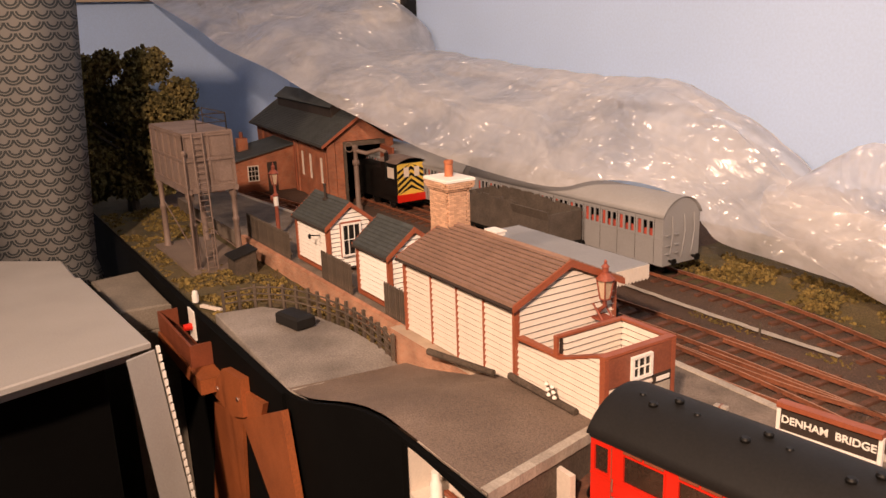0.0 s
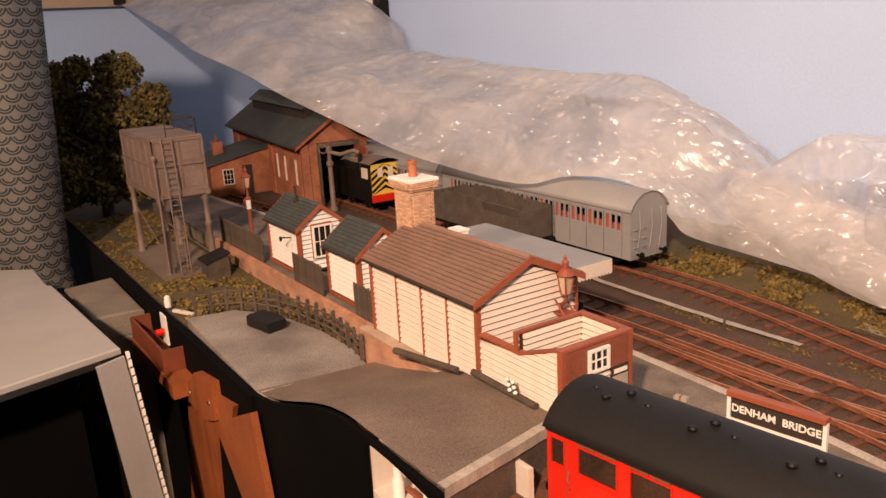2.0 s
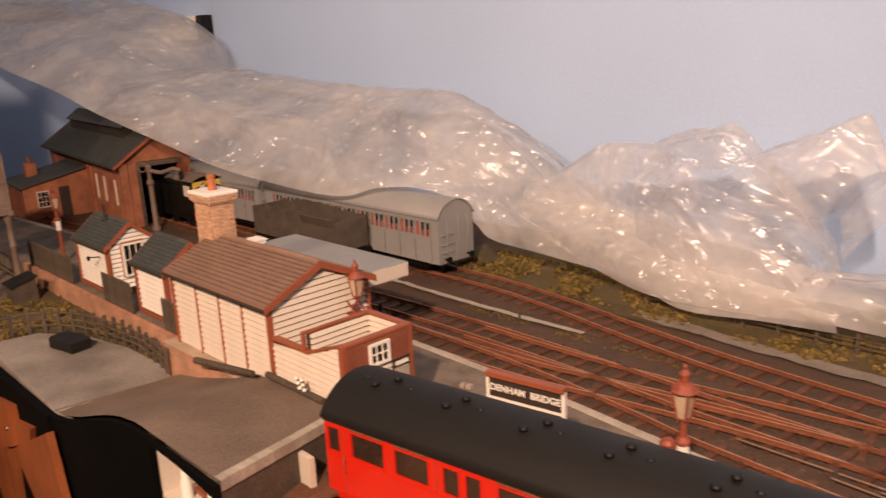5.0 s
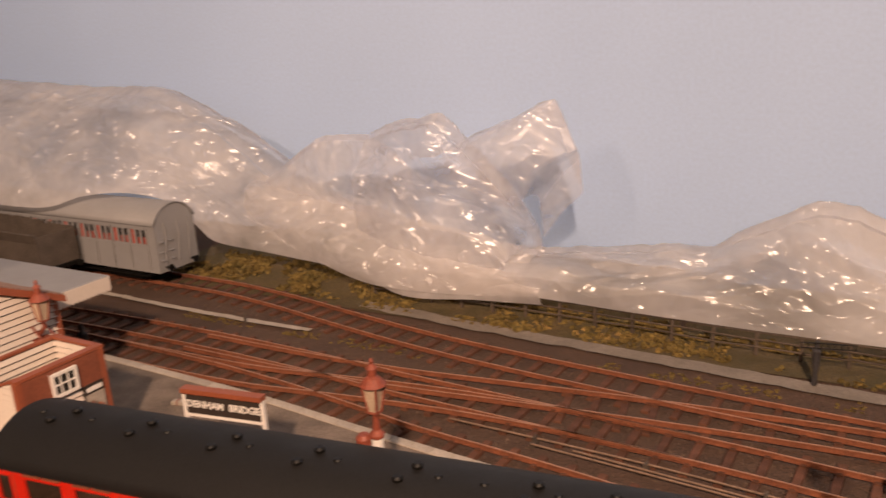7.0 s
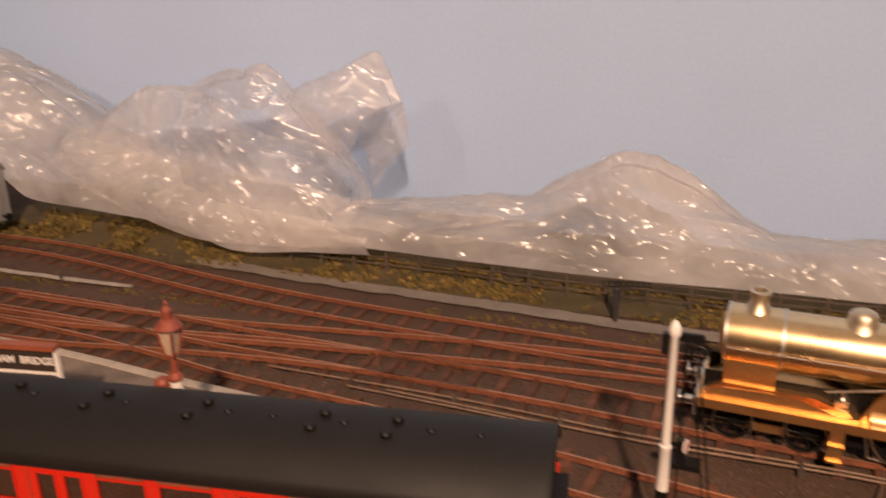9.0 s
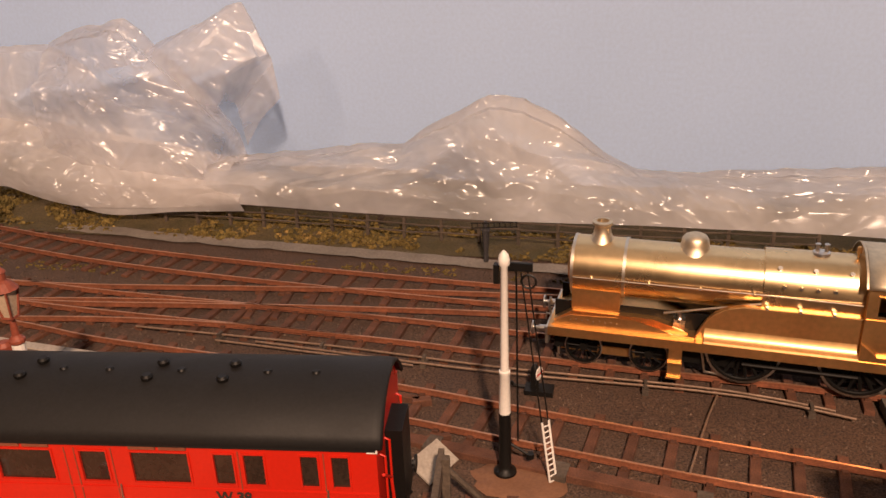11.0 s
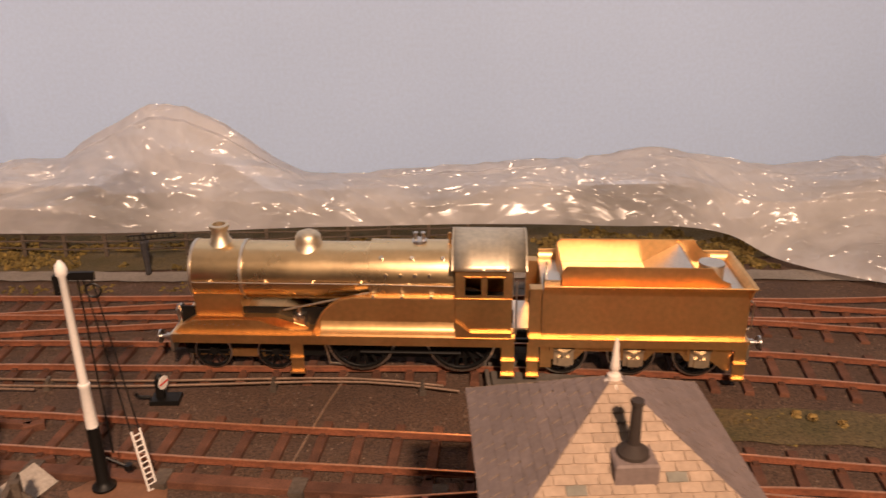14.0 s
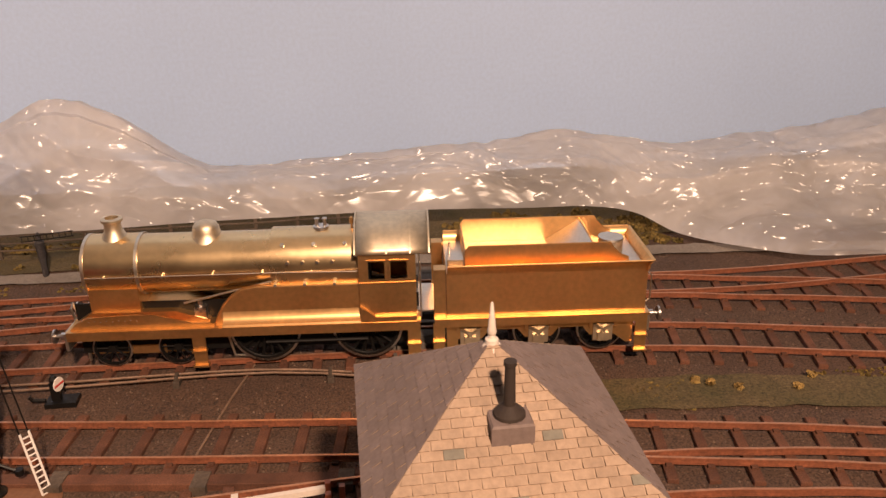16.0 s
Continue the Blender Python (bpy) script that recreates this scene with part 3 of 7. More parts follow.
a = hut("lamp_hut", "white boarded lamp hut with grey slate roof and stove pipe", -0.886, -0.795, 0.415, 0.471, 0.026, 0.080, 0.106, 1)
part("stove_pipe", Shape().lathe([(0.0042, 0.0), (0.004, 0.003), (0.0016, 0.0035), (0.0014, 0.018), (0.002, 0.018), (0.002, 0.02)], (-0.845, 0.437, 0.102)), SEAM, a, "dark stove pipe", smooth=True)
part("wall_lamp", Shape().tube((-0.812, 0.412, 0.068), (-0.812, 0.4, 0.07), 0.0008).lathe([(0.0012, 0), (0.0022, 0.004), (0.0006, 0.006)], (-0.812, 0.399, 0.066), 8), BLACK, a, "small black bracket lamp")
hut("store_hut", "white boarded store hut with dark green slate roof", -0.712, -0.643, 0.413, 0.469, 0.026, 0.079, 0.105, 1)


# ---- platform, retaining wall, road ----
def brick_material(name, one, two, mortar, width, height, rough=0.8):
    mat = bpy.data.materials.new(name)
    mat.use_nodes = True
    nodes, link = mat.node_tree.nodes, mat.node_tree.links.new
    bsdf = nodes["Principled BSDF"]
    bsdf.inputs["Roughness"].default_value = rough
    coord, sep, comb, add = nodes.new("ShaderNodeTexCoord"), nodes.new("ShaderNodeSeparateXYZ"), nodes.new("ShaderNodeCombineXYZ"), nodes.new("ShaderNodeMath")
    link(coord.outputs["Object"], sep.inputs[0])
    add.operation = "ADD"
    link(sep.outputs["X"], add.inputs[0])
    link(sep.outputs["Y"], add.inputs[1])
    link(add.outputs[0], comb.inputs["X"])
    link(sep.outputs["Z"], comb.inputs["Y"])
    tex = nodes.new("ShaderNodeTexBrick")
    tex.inputs["Scale"].default_value = 1.0
    tex.inputs["Brick Width"].default_value, tex.inputs["Row Height"].default_value, tex.inputs["Mortar Size"].default_value = width, height, height * 0.11
    for key, c in (("Color1", one), ("Color2", two), ("Mortar", mortar)):
        tex.inputs[key].default_value = (*c, 1)
    link(comb.outputs[0], tex.inputs["Vector"])
    grime = nodes.new("ShaderNodeTexNoise")
    grime.inputs["Scale"].default_value, grime.inputs["Detail"].default_value = 35.0, 6.0
    link(coord.outputs["Object"], grime.inputs["Vector"])
    mix, span = nodes.new("ShaderNodeMix"), nodes.new("ShaderNodeMapRange")
    mix.data_type, mix.blend_type = "RGBA", "MULTIPLY"
    span.inputs["From Min"].default_value, span.inputs["From Max"].default_value, span.inputs["To Min"].default_value, span.inputs["To Max"].default_value = 0.3, 0.7, 0.65, 1.15
    link(grime.outputs["Fac"], span.inputs["Value"])
    mix.inputs["Factor"].default_value = 1.0
    link(tex.outputs["Color"], mix.inputs["A"])
    link(span.outputs["Result"], mix.inputs["B"])
    link(mix.outputs["Result"], bsdf.inputs["Base Color"])
    bump = nodes.new("ShaderNodeBump")
    bump.invert = True
    bump.inputs["Strength"].default_value, bump.inputs["Distance"].default_value = 0.5, 0.0006
    link(tex.outputs["Fac"], bump.inputs["Height"])
    link(bump.outputs["Normal"], bsdf.inputs["Normal"])
    return mat


SHEDBRICK = brick_material("red_shed_brickwork", (0.42, 0.13, 0.055), (0.30, 0.085, 0.04), (0.34, 0.2, 0.13), 0.0052, 0.0019)
WALLBRICK = brick_material("weathered_pink_brickwork", (0.52, 0.25, 0.15), (0.40, 0.18, 0.105), (0.50, 0.38, 0.28), 0.0052, 0.0019)

s = Shape().slab([(-1.42, 0.40), (-0.31, 0.40), (-0.285, 0.398), (-0.06, 0.431), (-0.0, 0.462), (0.0, 0.516), (-0.15, 0.528), (-0.3, 0.5405), (-0.6, 0.546), (-1.0, 0.530), (-1.42, 0.497)], -0.004, 0.0205)
single("platform", s, PLATFORM, "grey gravel-topped station platform", "platform", kind="structure")


def edge_stones():
    ob = thing("platform_edge", "pale stone edging along the platform", "kerb", kind="structure")
    line = spline([(-1.42, 0.497), (-1.0, 0.530), (-0.6, 0.546), (-0.3, 0.5405), (-0.15, 0.528), (0.0, 0.516)], 0.0165)
    me = Shape().box(-0.0081, 0.0081, -0.0065, 0.0012, 0.0185, 0.0214, b=0.0004).mesh("edging_stone")
    for x, y, a in line:
        part("edging_stone", me, STONE, ob, m=pose(x, y, 0, 0, 0, math.degrees(a)))


s = Shape().box(-1.06, -0.545, 0.396, 0.402, -0.004, 0.0225)
single("retaining_wall", s, WALLBRICK, "weathered pink brick retaining wall behind the platform", "wall", kind="structure")
s = Shape().box(-0.56, -0.39, 0.366, 0.378, -0.004, 0.040)
single("brick_plinth", s, WALLBRICK, "weathered pink brick plinth under the station", "wall", kind="structure")


def road_height(x, y):
    t = max(0.0, min(1.0, (x + 0.56) / 0.2))
    crown = t * t * (3 - 2 * t)
    back = max(0.0, min(1.0, (y - 0.26) / 0.12))
    return 0.0135 + 0.048 * crown - 0.012 * back * crown + 0.0004 * noise.noise((x * 90, y * 90, 1))


def road():
    rows = []
    for j in range(31):
        y = 0.262 + (0.3775 - 0.262) * j / 30
        x0, x1 = -0.548 + 0.018 * j / 30, -0.262 - 0.036 * j / 30
        rows.append([(x0 + (x1 - x0) * i / 70, y, road_height(x0 + (x1 - x0) * i / 70, y)) for i in range(71)])
    s = Shape().sheet(rows)
    n = len(s.v)
    low = [(p[0], p[1], -0.004) for p in s.v]
    front = [[p for p in rows[0]], [(p[0], p[1], -0.003) for p in rows[0]]]
    side = [[r[-1] for r in rows], [(r[-1][0], r[-1][1], -0.003) for r in rows]]
    ob = single("road", s, ROAD, "grey-brown tarmac approach road rising to a bridge", "road", kind="structure", smooth=True)
    part("road_edge", Shape().sheet(side), TIMBER, ob)
    kerb = Shape()
    for p, q in zip(rows, rows[1:]):
        a, b = p[-1], q[-1]
        kerb.add([(a[0] - 0.006, a[1], a[2] + 0.001), (a[0] + 0.001, a[1], a[2] + 0.001), (b[0] + 0.001, b[1], b[2] + 0.001), (b[0] - 0.006, b[1], b[2] + 0.001), (a[0] + 0.001, a[1], a[2] - 0.006), (b[0] + 0.001, b[1], b[2] - 0.006), (a[0] - 0.006, a[1], a[2] - 0.002), (b[0] - 0.006, b[1], b[2] - 0.002)],
                 [(0, 1, 2, 3), (1, 4, 5, 2), (0, 3, 7, 6)])
    part("kerb", kerb, STONE, ob, "pale stone kerb")
    # black fascia below, with the cut-out that shows the inside
    top = [(p[0], p[2] - 0.002) for p in rows[0]]
    arch = [(-0.347 + (top[-1][0] + 0.347) * i / 12, 0.0) for i in range(13)]
    arch = [(x, 0.056 - 1.2 * (x + 0.33) ** 2) for x, _ in arch]
    f = Shape().extrude([(top[0][0], -0.90), (-0.347, -0.90)] + arch + top[::-1], 0.2580, 0.2620, "y")
    single("fascia", f, BLACKBOARD, "black painted board along the edge of the layout", "fascia", kind="structure")
    f = Shape().box(-0.352, -0.27, 0.2625, 0.33, 0.012, 0.018).box(-0.352, -0.348, 0.2625, 0.33, 0.018, 0.049).box(-0.348, -0.27, 0.326, 0.33, 0.018, 0.045)
    box = single("underbridge_box", f, CREAM, "cream painted inside of the bridge opening", "box", kind="structure")
    for x in (-0.331, -0.296):
        single("white_peg", Shape().lathe([(0.004, 0), (0.004, 0.012), (0.0028, 0.015), (0.0028, 0.02)], (x, 0.272, 0.018)), WHITE, "white turned peg under the bridge", "peg", group="white pegs", smooth=True)
    single("brown_lever", Shape().box(-0.328, -0.302, 0.2755, 0.2785, 0.022, 0.025).box(-0.318, -0.308, 0.272, 0.282, 0.018, 0.022), BROWN, "brown wooden lever between two pegs", "lever")


road()
s = Shape().slab([(-0.775, 0.27), (-0.540, 0.262), (-0.530, 0.36), (-0.58, 0.368), (-0.64, 0.366), (-0.72, 0.350), (-0.765, 0.318)], -0.002, 0.013, b=0.001)
single("yard", s, YARD, "dusty grey cinder goods yard", "yard", kind="structure")
single("trim", Shape().slab([(-0.5425, 0.2625), (-0.5385, 0.2625), (-0.5285, 0.359), (-0.5315, 0.359)], 0.010, 0.0148), STONE, "pale line where the yard meets the road", "trim", kind="structure")
s = Shape().extrude([(-0.79, -0.90), (-0.79, 0.010), (-0.545, 0.012), (-0.545, -0.90)], 0.2545, 0.262, "y").extrude([(-1.9, -0.90), (-1.9, 0.006), (-0.791, 0.009), (-0.791, -0.90)], 0.2545, 0.262, "y").box(-0.2, 1.7, 0.2545, 0.262, -0.90, -0.001)
single("fascia", s, BLACKBOARD, "black painted board along the edge of the layout", "fascia", kind="structure")


def post_fence(name, label, line, heights, posts, rails, thick, mat, broken=False):
    ob = thing(name, label, "fence")
    pts = spline(line, posts)
    for x, y, a in pts:
        part("post", Shape().box(-thick, thick, -thick, thick, -0.003, heights * random.uniform(0.97, 1.06), b=0.0003), mat, ob, m=pose(x, y, GROUND_AT(x, y), random.uniform(-2, 2), random.uniform(-2, 2), math.degrees(a)))
    for (x, y, a), (x2, y2, b) in zip(pts, pts[1:]):
        for z in rails:
            j, k = random.uniform(-0.0007, 0.0007), random.uniform(-0.0007, 0.0007)
            part("rail", Shape().tube((x, y - thick, GROUND_AT(x, y) + z + j), (x2, y2 - thick, GROUND_AT(x2, y2) + z + k), thick * 0.62, n=6), mat, ob)
    return ob


def GROUND_AT(x, y):
    if -0.78 < x < -0.53 and y < 0.37:
        return 0.013
    return ground_height(x, y)


post_fence("rail_fence", "dark weathered timber fence round the goods yard", [(-0.775, 0.280), (-0.768, 0.318), (-0.72, 0.352), (-0.64, 0.3665), (-0.575, 0.3655), (-0.545, 0.361)], 0.026, 0.017, (0.008, 0.015, 0.022), 0.0015, TIMBER)
post_fence("boundary_fence", "dark timber post-and-rail fence along the far boundary", [(-0.33, 0.808), (-0.16, 0.806), (0.0, 0.802), (0.2, 0.80), (0.42, 0.80)], 0.026, 0.036, (0.009, 0.016, 0.0225), 0.0014, TIMBER)
for xs in ((-1.05, -0.89), (-0.793, -0.714), (-0.640, -0.548)):
    ob = thing("paling_fence", "dark brown timber paling fence on the brick wall", "fence", group="platform palings")
    n = int((xs[1] - xs[0]) / 0.0042)
    me = Shape().extrude([(-0.0015, 0.022), (-0.0015, 0.054), (0.0, 0.0565), (0.0015, 0.054), (0.0015, 0.022)], -0.0006, 0.0006, "y").mesh("paling")
    for i in range(n):
        part("paling", me, TIMBER, ob, m=pose(xs[0] + (i + 0.5) * (xs[1] - xs[0]) / n, 0.4035, random.uniform(-0.0006, 0.0006)))
    for z in (0.029, 0.047):
        part("rail", Shape().box(xs[0], xs[1], 0.4042, 0.4062, z, z + 0.0022), TIMBER, ob)
s = Shape().slab([(-0.019, -0.011), (0.019, -0.011), (0.019, 0.011), (-0.019, 0.011)], 0.0015, 0.0135, b=0.0025)
ob = thing("covered_crate", "dark grey sheeted crate standing in the goods yard", "crate", m=pose(-0.688, 0.326, 0.013, 0, 0, 12))
part("tarpaulin", s, ROOFBLACK, ob, smooth=True)
for x in (-0.014, 0.014):
    part("skid", Shape().box(x - 0.002, x + 0.002, -0.010, 0.010, 0, 0.0016), TIMBER, ob)

# near platform of the bay and the boarded end
s = Shape().slab([(-0.258, 0.264), (0.06, 0.264), (0.06, 0.372), (-0.258, 0.328)], -0.004, 0.0200)
single("bay_platform", s, WALLBRICK, "brick-paved platform on the near side of the bay", "platform", kind="structure")
ob = thing("bay_edge", "pale stone edging of the bay platform", "kerb", kind="structure")
me = Shape().box(-0.0081, 0.0081, -0.004, 0.0022, 0.0165, 0.0212, b=0.0004).mesh("edging_stone")
for i in range(19):
    part("edging_stone", me, STONE, ob, m=pose(-0.249 + 0.0168 * i, 0.3285 + 0.00233 * i, 0, 0, 0, 7.9))
ob = thing("boarded_deck", "brown timber boarded deck at the end of the bay", "deck")
for i in range(6):
    part("plank", Shape().box(-0.0042, 0.0042, 0.0, 0.075, 0.0, 0.003, b=0.0004), SLEEPER, ob, m=pose(-0.303 + 0.0087 * i, 0.29, 0.0215))
part("bearer", Shape().box(-0.307, -0.256, 0.293, 0.297, -0.004, 0.0215).box(-0.307, -0.256, 0.355, 0.359, -0.004, 0.0215), TIMBER, ob)
for x in (-0.045, 0.005, 0.055):
    single("white_post", Shape().box(x - 0.0016, x + 0.0016, 0.346 + 0.14 * (x + 0.045), 0.349 + 0.14 * (x + 0.045), 0.019, 0.0475, b=0.0006), WHITE, "short white painted post on the bay platform", "post", group="white posts")

# ---- rolling stock ----
def arc(half, z0, z1, n=14):
    """A shallow roof arch from eave to eave: (y, z)."""
    h = z1 - z0
    r = (half * half + h * h) / (2 * h)
    a = math.asin(min(1.0, half / r))
    return [(r * math.sin(-a + 2 * a * i / n), z1 - r + r * math.cos(-a + 2 * a * i / n)) for i in range(n + 1)]


def wheelset(parent, u, r, half, mat, rim, spokes=12):
    """Two spoked wheels on an axle; the axis lies across the vehicle."""
    for side in (-1, 1):
        m = pose(u, side * half, 0.006 + r, 90, 0, 0)
        w = part("wheel", Shape().lathe([(r * 0.86, -0.0016), (r, -0.0014), (r, 0.0012), (r * 0.86, 0.0014), (r * 0.84, 0.0009), (r * 0.84, -0.0009), (r * 0.86, -0.0016)], n=28, caps=False).lathe([(0.0001, -0.0018), (r * 0.22, -0.0018), (r * 0.22, 0.0018), (0.0001, 0.0018)], n=12), mat, parent, smooth=True, m=m)
        s = Shape()
        for i in range(spokes):
            a = 2 * math.pi * i / spokes
            s.tube((r * 0.15 * math.cos(a), r * 0.15 * math.sin(a), 0), (r * 0.87 * math.cos(a), r * 0.87 * math.sin(a), 0), r * 0.045, n=5)
        part("spokes", s, mat, w)
        part("tyre", Shape().lathe([(r * 0.93, -0.00165), (r * 1.002, -0.0015), (r * 1.002, 0.0013), (r * 0.93, 0.00155)], n=28, caps=False), rim, w, smooth=True)
    part("axle", Shape().tube((u, -half, 0.006 + r), (u, half, 0.006 + r), 0.0022), mat, parent)


def side_wall(s, x0, x1, y, t, z0, z1, holes):
    """A wall along x at y, t thick, with rectangular openings (xa, xb, za, zb)."""
    xs = sorted({x0, x1, *[h[0] for h in holes], *[h[1] for h in holes]})
    zs = sorted({z0, z1, *[h[2] for h in holes], *[h[3] for h in holes]})
    for a, b in zip(xs, xs[1:]):
        for c, d in zip(zs, zs[1:]):
            if not any(h[0] <= a and b <= h[1] and h[2] <= c and d <= h[3] for h in holes):
                s.box(a, b, y, y + t, c, d)
    s.weld = True
    return s


COACHGLASS = material("tinted_coach_glazing", (0.035, 0.022, 0.016), 0.12, vary=0.3, scale=60, bump=0.0, spec=0.6)
SEATS = material("dull_red_seat_cloth", (0.42, 0.07, 0.045), 0.8, vary=0.2, scale=80)


def red_coach():
    ob = thing("red_coach", "bright red model railway coach with charcoal roof", "coach", m=pose(-0.267, 0.366, 0, 0, 0, 7.9))
    L, half, z0, z1, zr = 0.402, 0.0315, 0.020, 0.0735, 0.0925
    wins = [(0.0032, 0.0126), (0.0232, 0.049), (0.0582, 0.0827), (0.0938, 0.1042), (0.1092, 0.1188), (0.1305, 0.1553), (0.1682, 0.1773), (0.1826, 0.1911), (0.1996, 0.2232), (0.2308, 0.2565), (0.2697, 0.2819), (0.2931, 0.3189), (0.3305, 0.339), (0.3438, 0.3526), (0.3688, 0.3762), (0.3824, 0.3897)]
    holes = [(a, b, 0.0525, 0.0685) for a, b in wins]
    for y in (-half, half - 0.0016):
        part("body_side", side_wall(Shape(), 0.0, L, y, 0.0016, z0, z1, holes), RED, ob)
    end = [(-half + 0.0016, z0), (half - 0.0016, z0)] + [(y * 0.95, z - 0.0008) for y, z in reversed(arc(half, z1, zr))]
    for x in (0.0, L - 0.0016):
        part("body_end", Shape().extrude(end, x, x + 0.0016, "x"), RED, ob)
    part("floor_pan", Shape().box(0.002, L - 0.002, -half + 0.002, half - 0.002, z0, z0 + 0.002), BLACK, ob)
    roof = arc(half + 0.0012, z1, zr)
    rows = []
    for k, (x, drop, pull) in enumerate(((-0.0022, 0.0035, 0.96), (-0.0012, 0.001, 0.99), (0.002, 0.0, 1.0), (L * 0.5, 0.0, 1.0), (L - 0.002, 0.0, 1.0), (L + 0.0012, 0.001, 0.99), (L + 0.0022, 0.0025, 0.97))):
        rows.append([(x, y * pull, z1 + (z - z1) * pull - drop * 0.3) for y, z in roof])
    top = part("roof", Shape().sheet(rows), ROOFBLACK, ob, "smooth charcoal grey roof", smooth=True)
    solidify(top, 0.0014, -1.0)
    for y in (-half - 0.0014, half + 0.0002):
        part("gutter", Shape().box(0, L, y, y + 0.0012, z1 - 0.0012, z1 + 0.0006), ROOFBLACK, top)
    for y, xa, xb in ((-0.019, 0.26, 0.388), (-0.0245, 0.20, 0.385), (-0.006, 0.02, 0.36)):
        z = zr - (zr - z1) * (y / half) ** 2
        part("roof_strip", Shape().box(xa, xb, y - 0.0004, y + 0.0004, z - 0.0007, z + 0.0005), ROOFBLACK, top)
    dome = Shape().lathe([(0.0021, -0.001), (0.0021, 0.0006), (0.0013, 0.001), (0.0013, 0.0020), (0.0026, 0.0022), (0.0028, 0.0036), (0.0019, 0.0046)], n=12).mesh("roof_vent", True)
    small = Shape().lathe([(0.0016, -0.001), (0.0010, 0.0008), (0.0010, 0.0018), (0.0021, 0.0020), (0.0015, 0.0029)], n=10).box(-0.0026, 0.0026, -0.0006, 0.0006, 0.0004, 0.0012).mesh("roof_vent", True)
    for u in (0.036, 0.088, 0.142, 0.190, 0.242, 0.300, 0.334):
        part("roof_vent", dome, BLACK, top, "black torpedo ventilator", m=pose(u, -0.0005, zr - 0.0003))
    for u in (0.026, 0.081, 0.133, 0.183, 0.236, 0.296, 0.331):
        part("roof_vent", dome, BLACK, top, "black torpedo ventilator", m=pose(u, -0.0105, zr - 0.0023))
    for u in (0.015, 0.050, 0.101, 0.152, 0.202, 0.254, 0.276, 0.310, 0.350, 0.372):
        part("roof_vent", small, BLACK, top, "small black roof vent", m=pose(u, -0.0045, zr - 0.0008))
    for a, b in wins:
        for y, sgn in ((-half, -1), (half - 0.0008, 1)):
            part("pane", Shape().box(a - 0.0004, b + 0.0004, y + 0.0006, y + 0.001, 0.0521, 0.0689), COACHGLASS, ob)
        f = Shape()
        for xa, xb, za, zb in ((a - 0.0008, b + 0.0008, 0.0516, 0.0525), (a - 0.0008, b + 0.0008, 0.0685, 0.0694), (a - 0.0008, a, 0.0525, 0.0685), (b, b + 0.0008, 0.0525, 0.0685)):
            f.box(xa, xb, -half - 0.0006, -half, za, zb)
        part("window_frame", f, RED, ob)
        if b - a > 0.02:
            for c, d in ((a, (a + b) / 2 - 0.0008), ((a + b) / 2 + 0.0008, b)):
                part("vent_louvre", Shape().box(c, d, -half - 0.0009, -half, 0.0703, 0.0722), BROWN, ob, "dark ventilator louvre above the window")
    for x in (0.0148, 0.0885, 0.1635, 0.263, 0.2675, 0.2845, 0.3415, 0.379):
        part("door_seam", Shape().box(x - 0.0002, x + 0.0002, -half - 0.00035, -half, z0 + 0.003, 0.070), BROWN, ob)
    for x in (0.0165, 0.2865, 0.3800):
        part("grab_handle", Shape().path([(x, -half - 0.0012, 0.044), (x, -half - 0.0018, 0.046), (x, -half - 0.0012, 0.052)], 0.0004), STEEL, ob, "bright metal grab handle")
        part("door_handle", Shape().tube((x - 0.0008, -half - 0.0012, 0.0405), (x + 0.0014, -half - 0.0012, 0.0405), 0.0005), STEEL, ob, "bright metal door handle")
    for z in (0.0495, 0.0255):
        part("waist_moulding", Shape().box(0.0, L, -half - 0.0005, -half, z - 0.0004, z + 0.0004), RED, ob)
    letters("running_mark", "W 38", 0.0068, SEAM, ob, pose(0.3375, -half - 0.0008, 0.0462, 90, 0, 0))
    # fittings of the outer end
    for y in (-0.024, -0.012, 0.012, 0.024):
        part("end_rail", Shape().path([(L, y, 0.03), (L + 0.0022, y, 0.031), (L + 0.0022, y, 0.064), (L, y, 0.065)], 0.0006), RED, ob)
    part("end_pipe", Shape().path([(L + 0.001, -0.018, 0.024), (L + 0.004, -0.018, 0.032), (L + 0.0035, -0.02, 0.05), (L + 0.002, -0.029, 0.058)], 0.0008), RED, ob)
    part("white_corner_mark", Shape().box(L - 0.004, L + 0.0006, -half - 0.0012, -half - 0.0006, 0.0715, 0.0733), WHITE, ob, "white paint mark at the corner")
    part("gangway", Shape().box(L, L + 0.008, -0.011, 0.011, 0.024, 0.068), BLACK, ob)
    for x, s2 in ((-0.009, -1), (L, 1)):
        for y in (-0.0195, 0.0195):
            part("buffer", Shape().tube((x, y, 0.0275), (x + 0.009, y, 0.0275), 0.0018).tube((x + (0.008 if s2 > 0 else 0), y, 0.0275), (x + (0.009 if s2 > 0 else 0.001), y, 0.0275), 0.0045, n=14), BLACK, ob, "black buffer")
        part("coupling", Shape().path([(x, 0, 0.026), (x + 0.0045, 0, 0.022), (x + 0.009, 0, 0.026)], 0.001), BLACK, ob)
    for c in (0.075, 0.327):
        part("bogie_frame", Shape().box(c - 0.034, c + 0.034, -0.0235, -0.0215, 0.009, 0.019).box(c - 0.034, c + 0.034, 0.0215, 0.0235, 0.009, 0.019).box(c - 0.004, c + 0.004, -0.0215, 0.0215, 0.011, 0.021), BLACK, ob)
        for d in (-0.024, 0.024):
            wheelset(ob, c + d, 0.0105, 0.0165, BLACK, STEEL, 8)
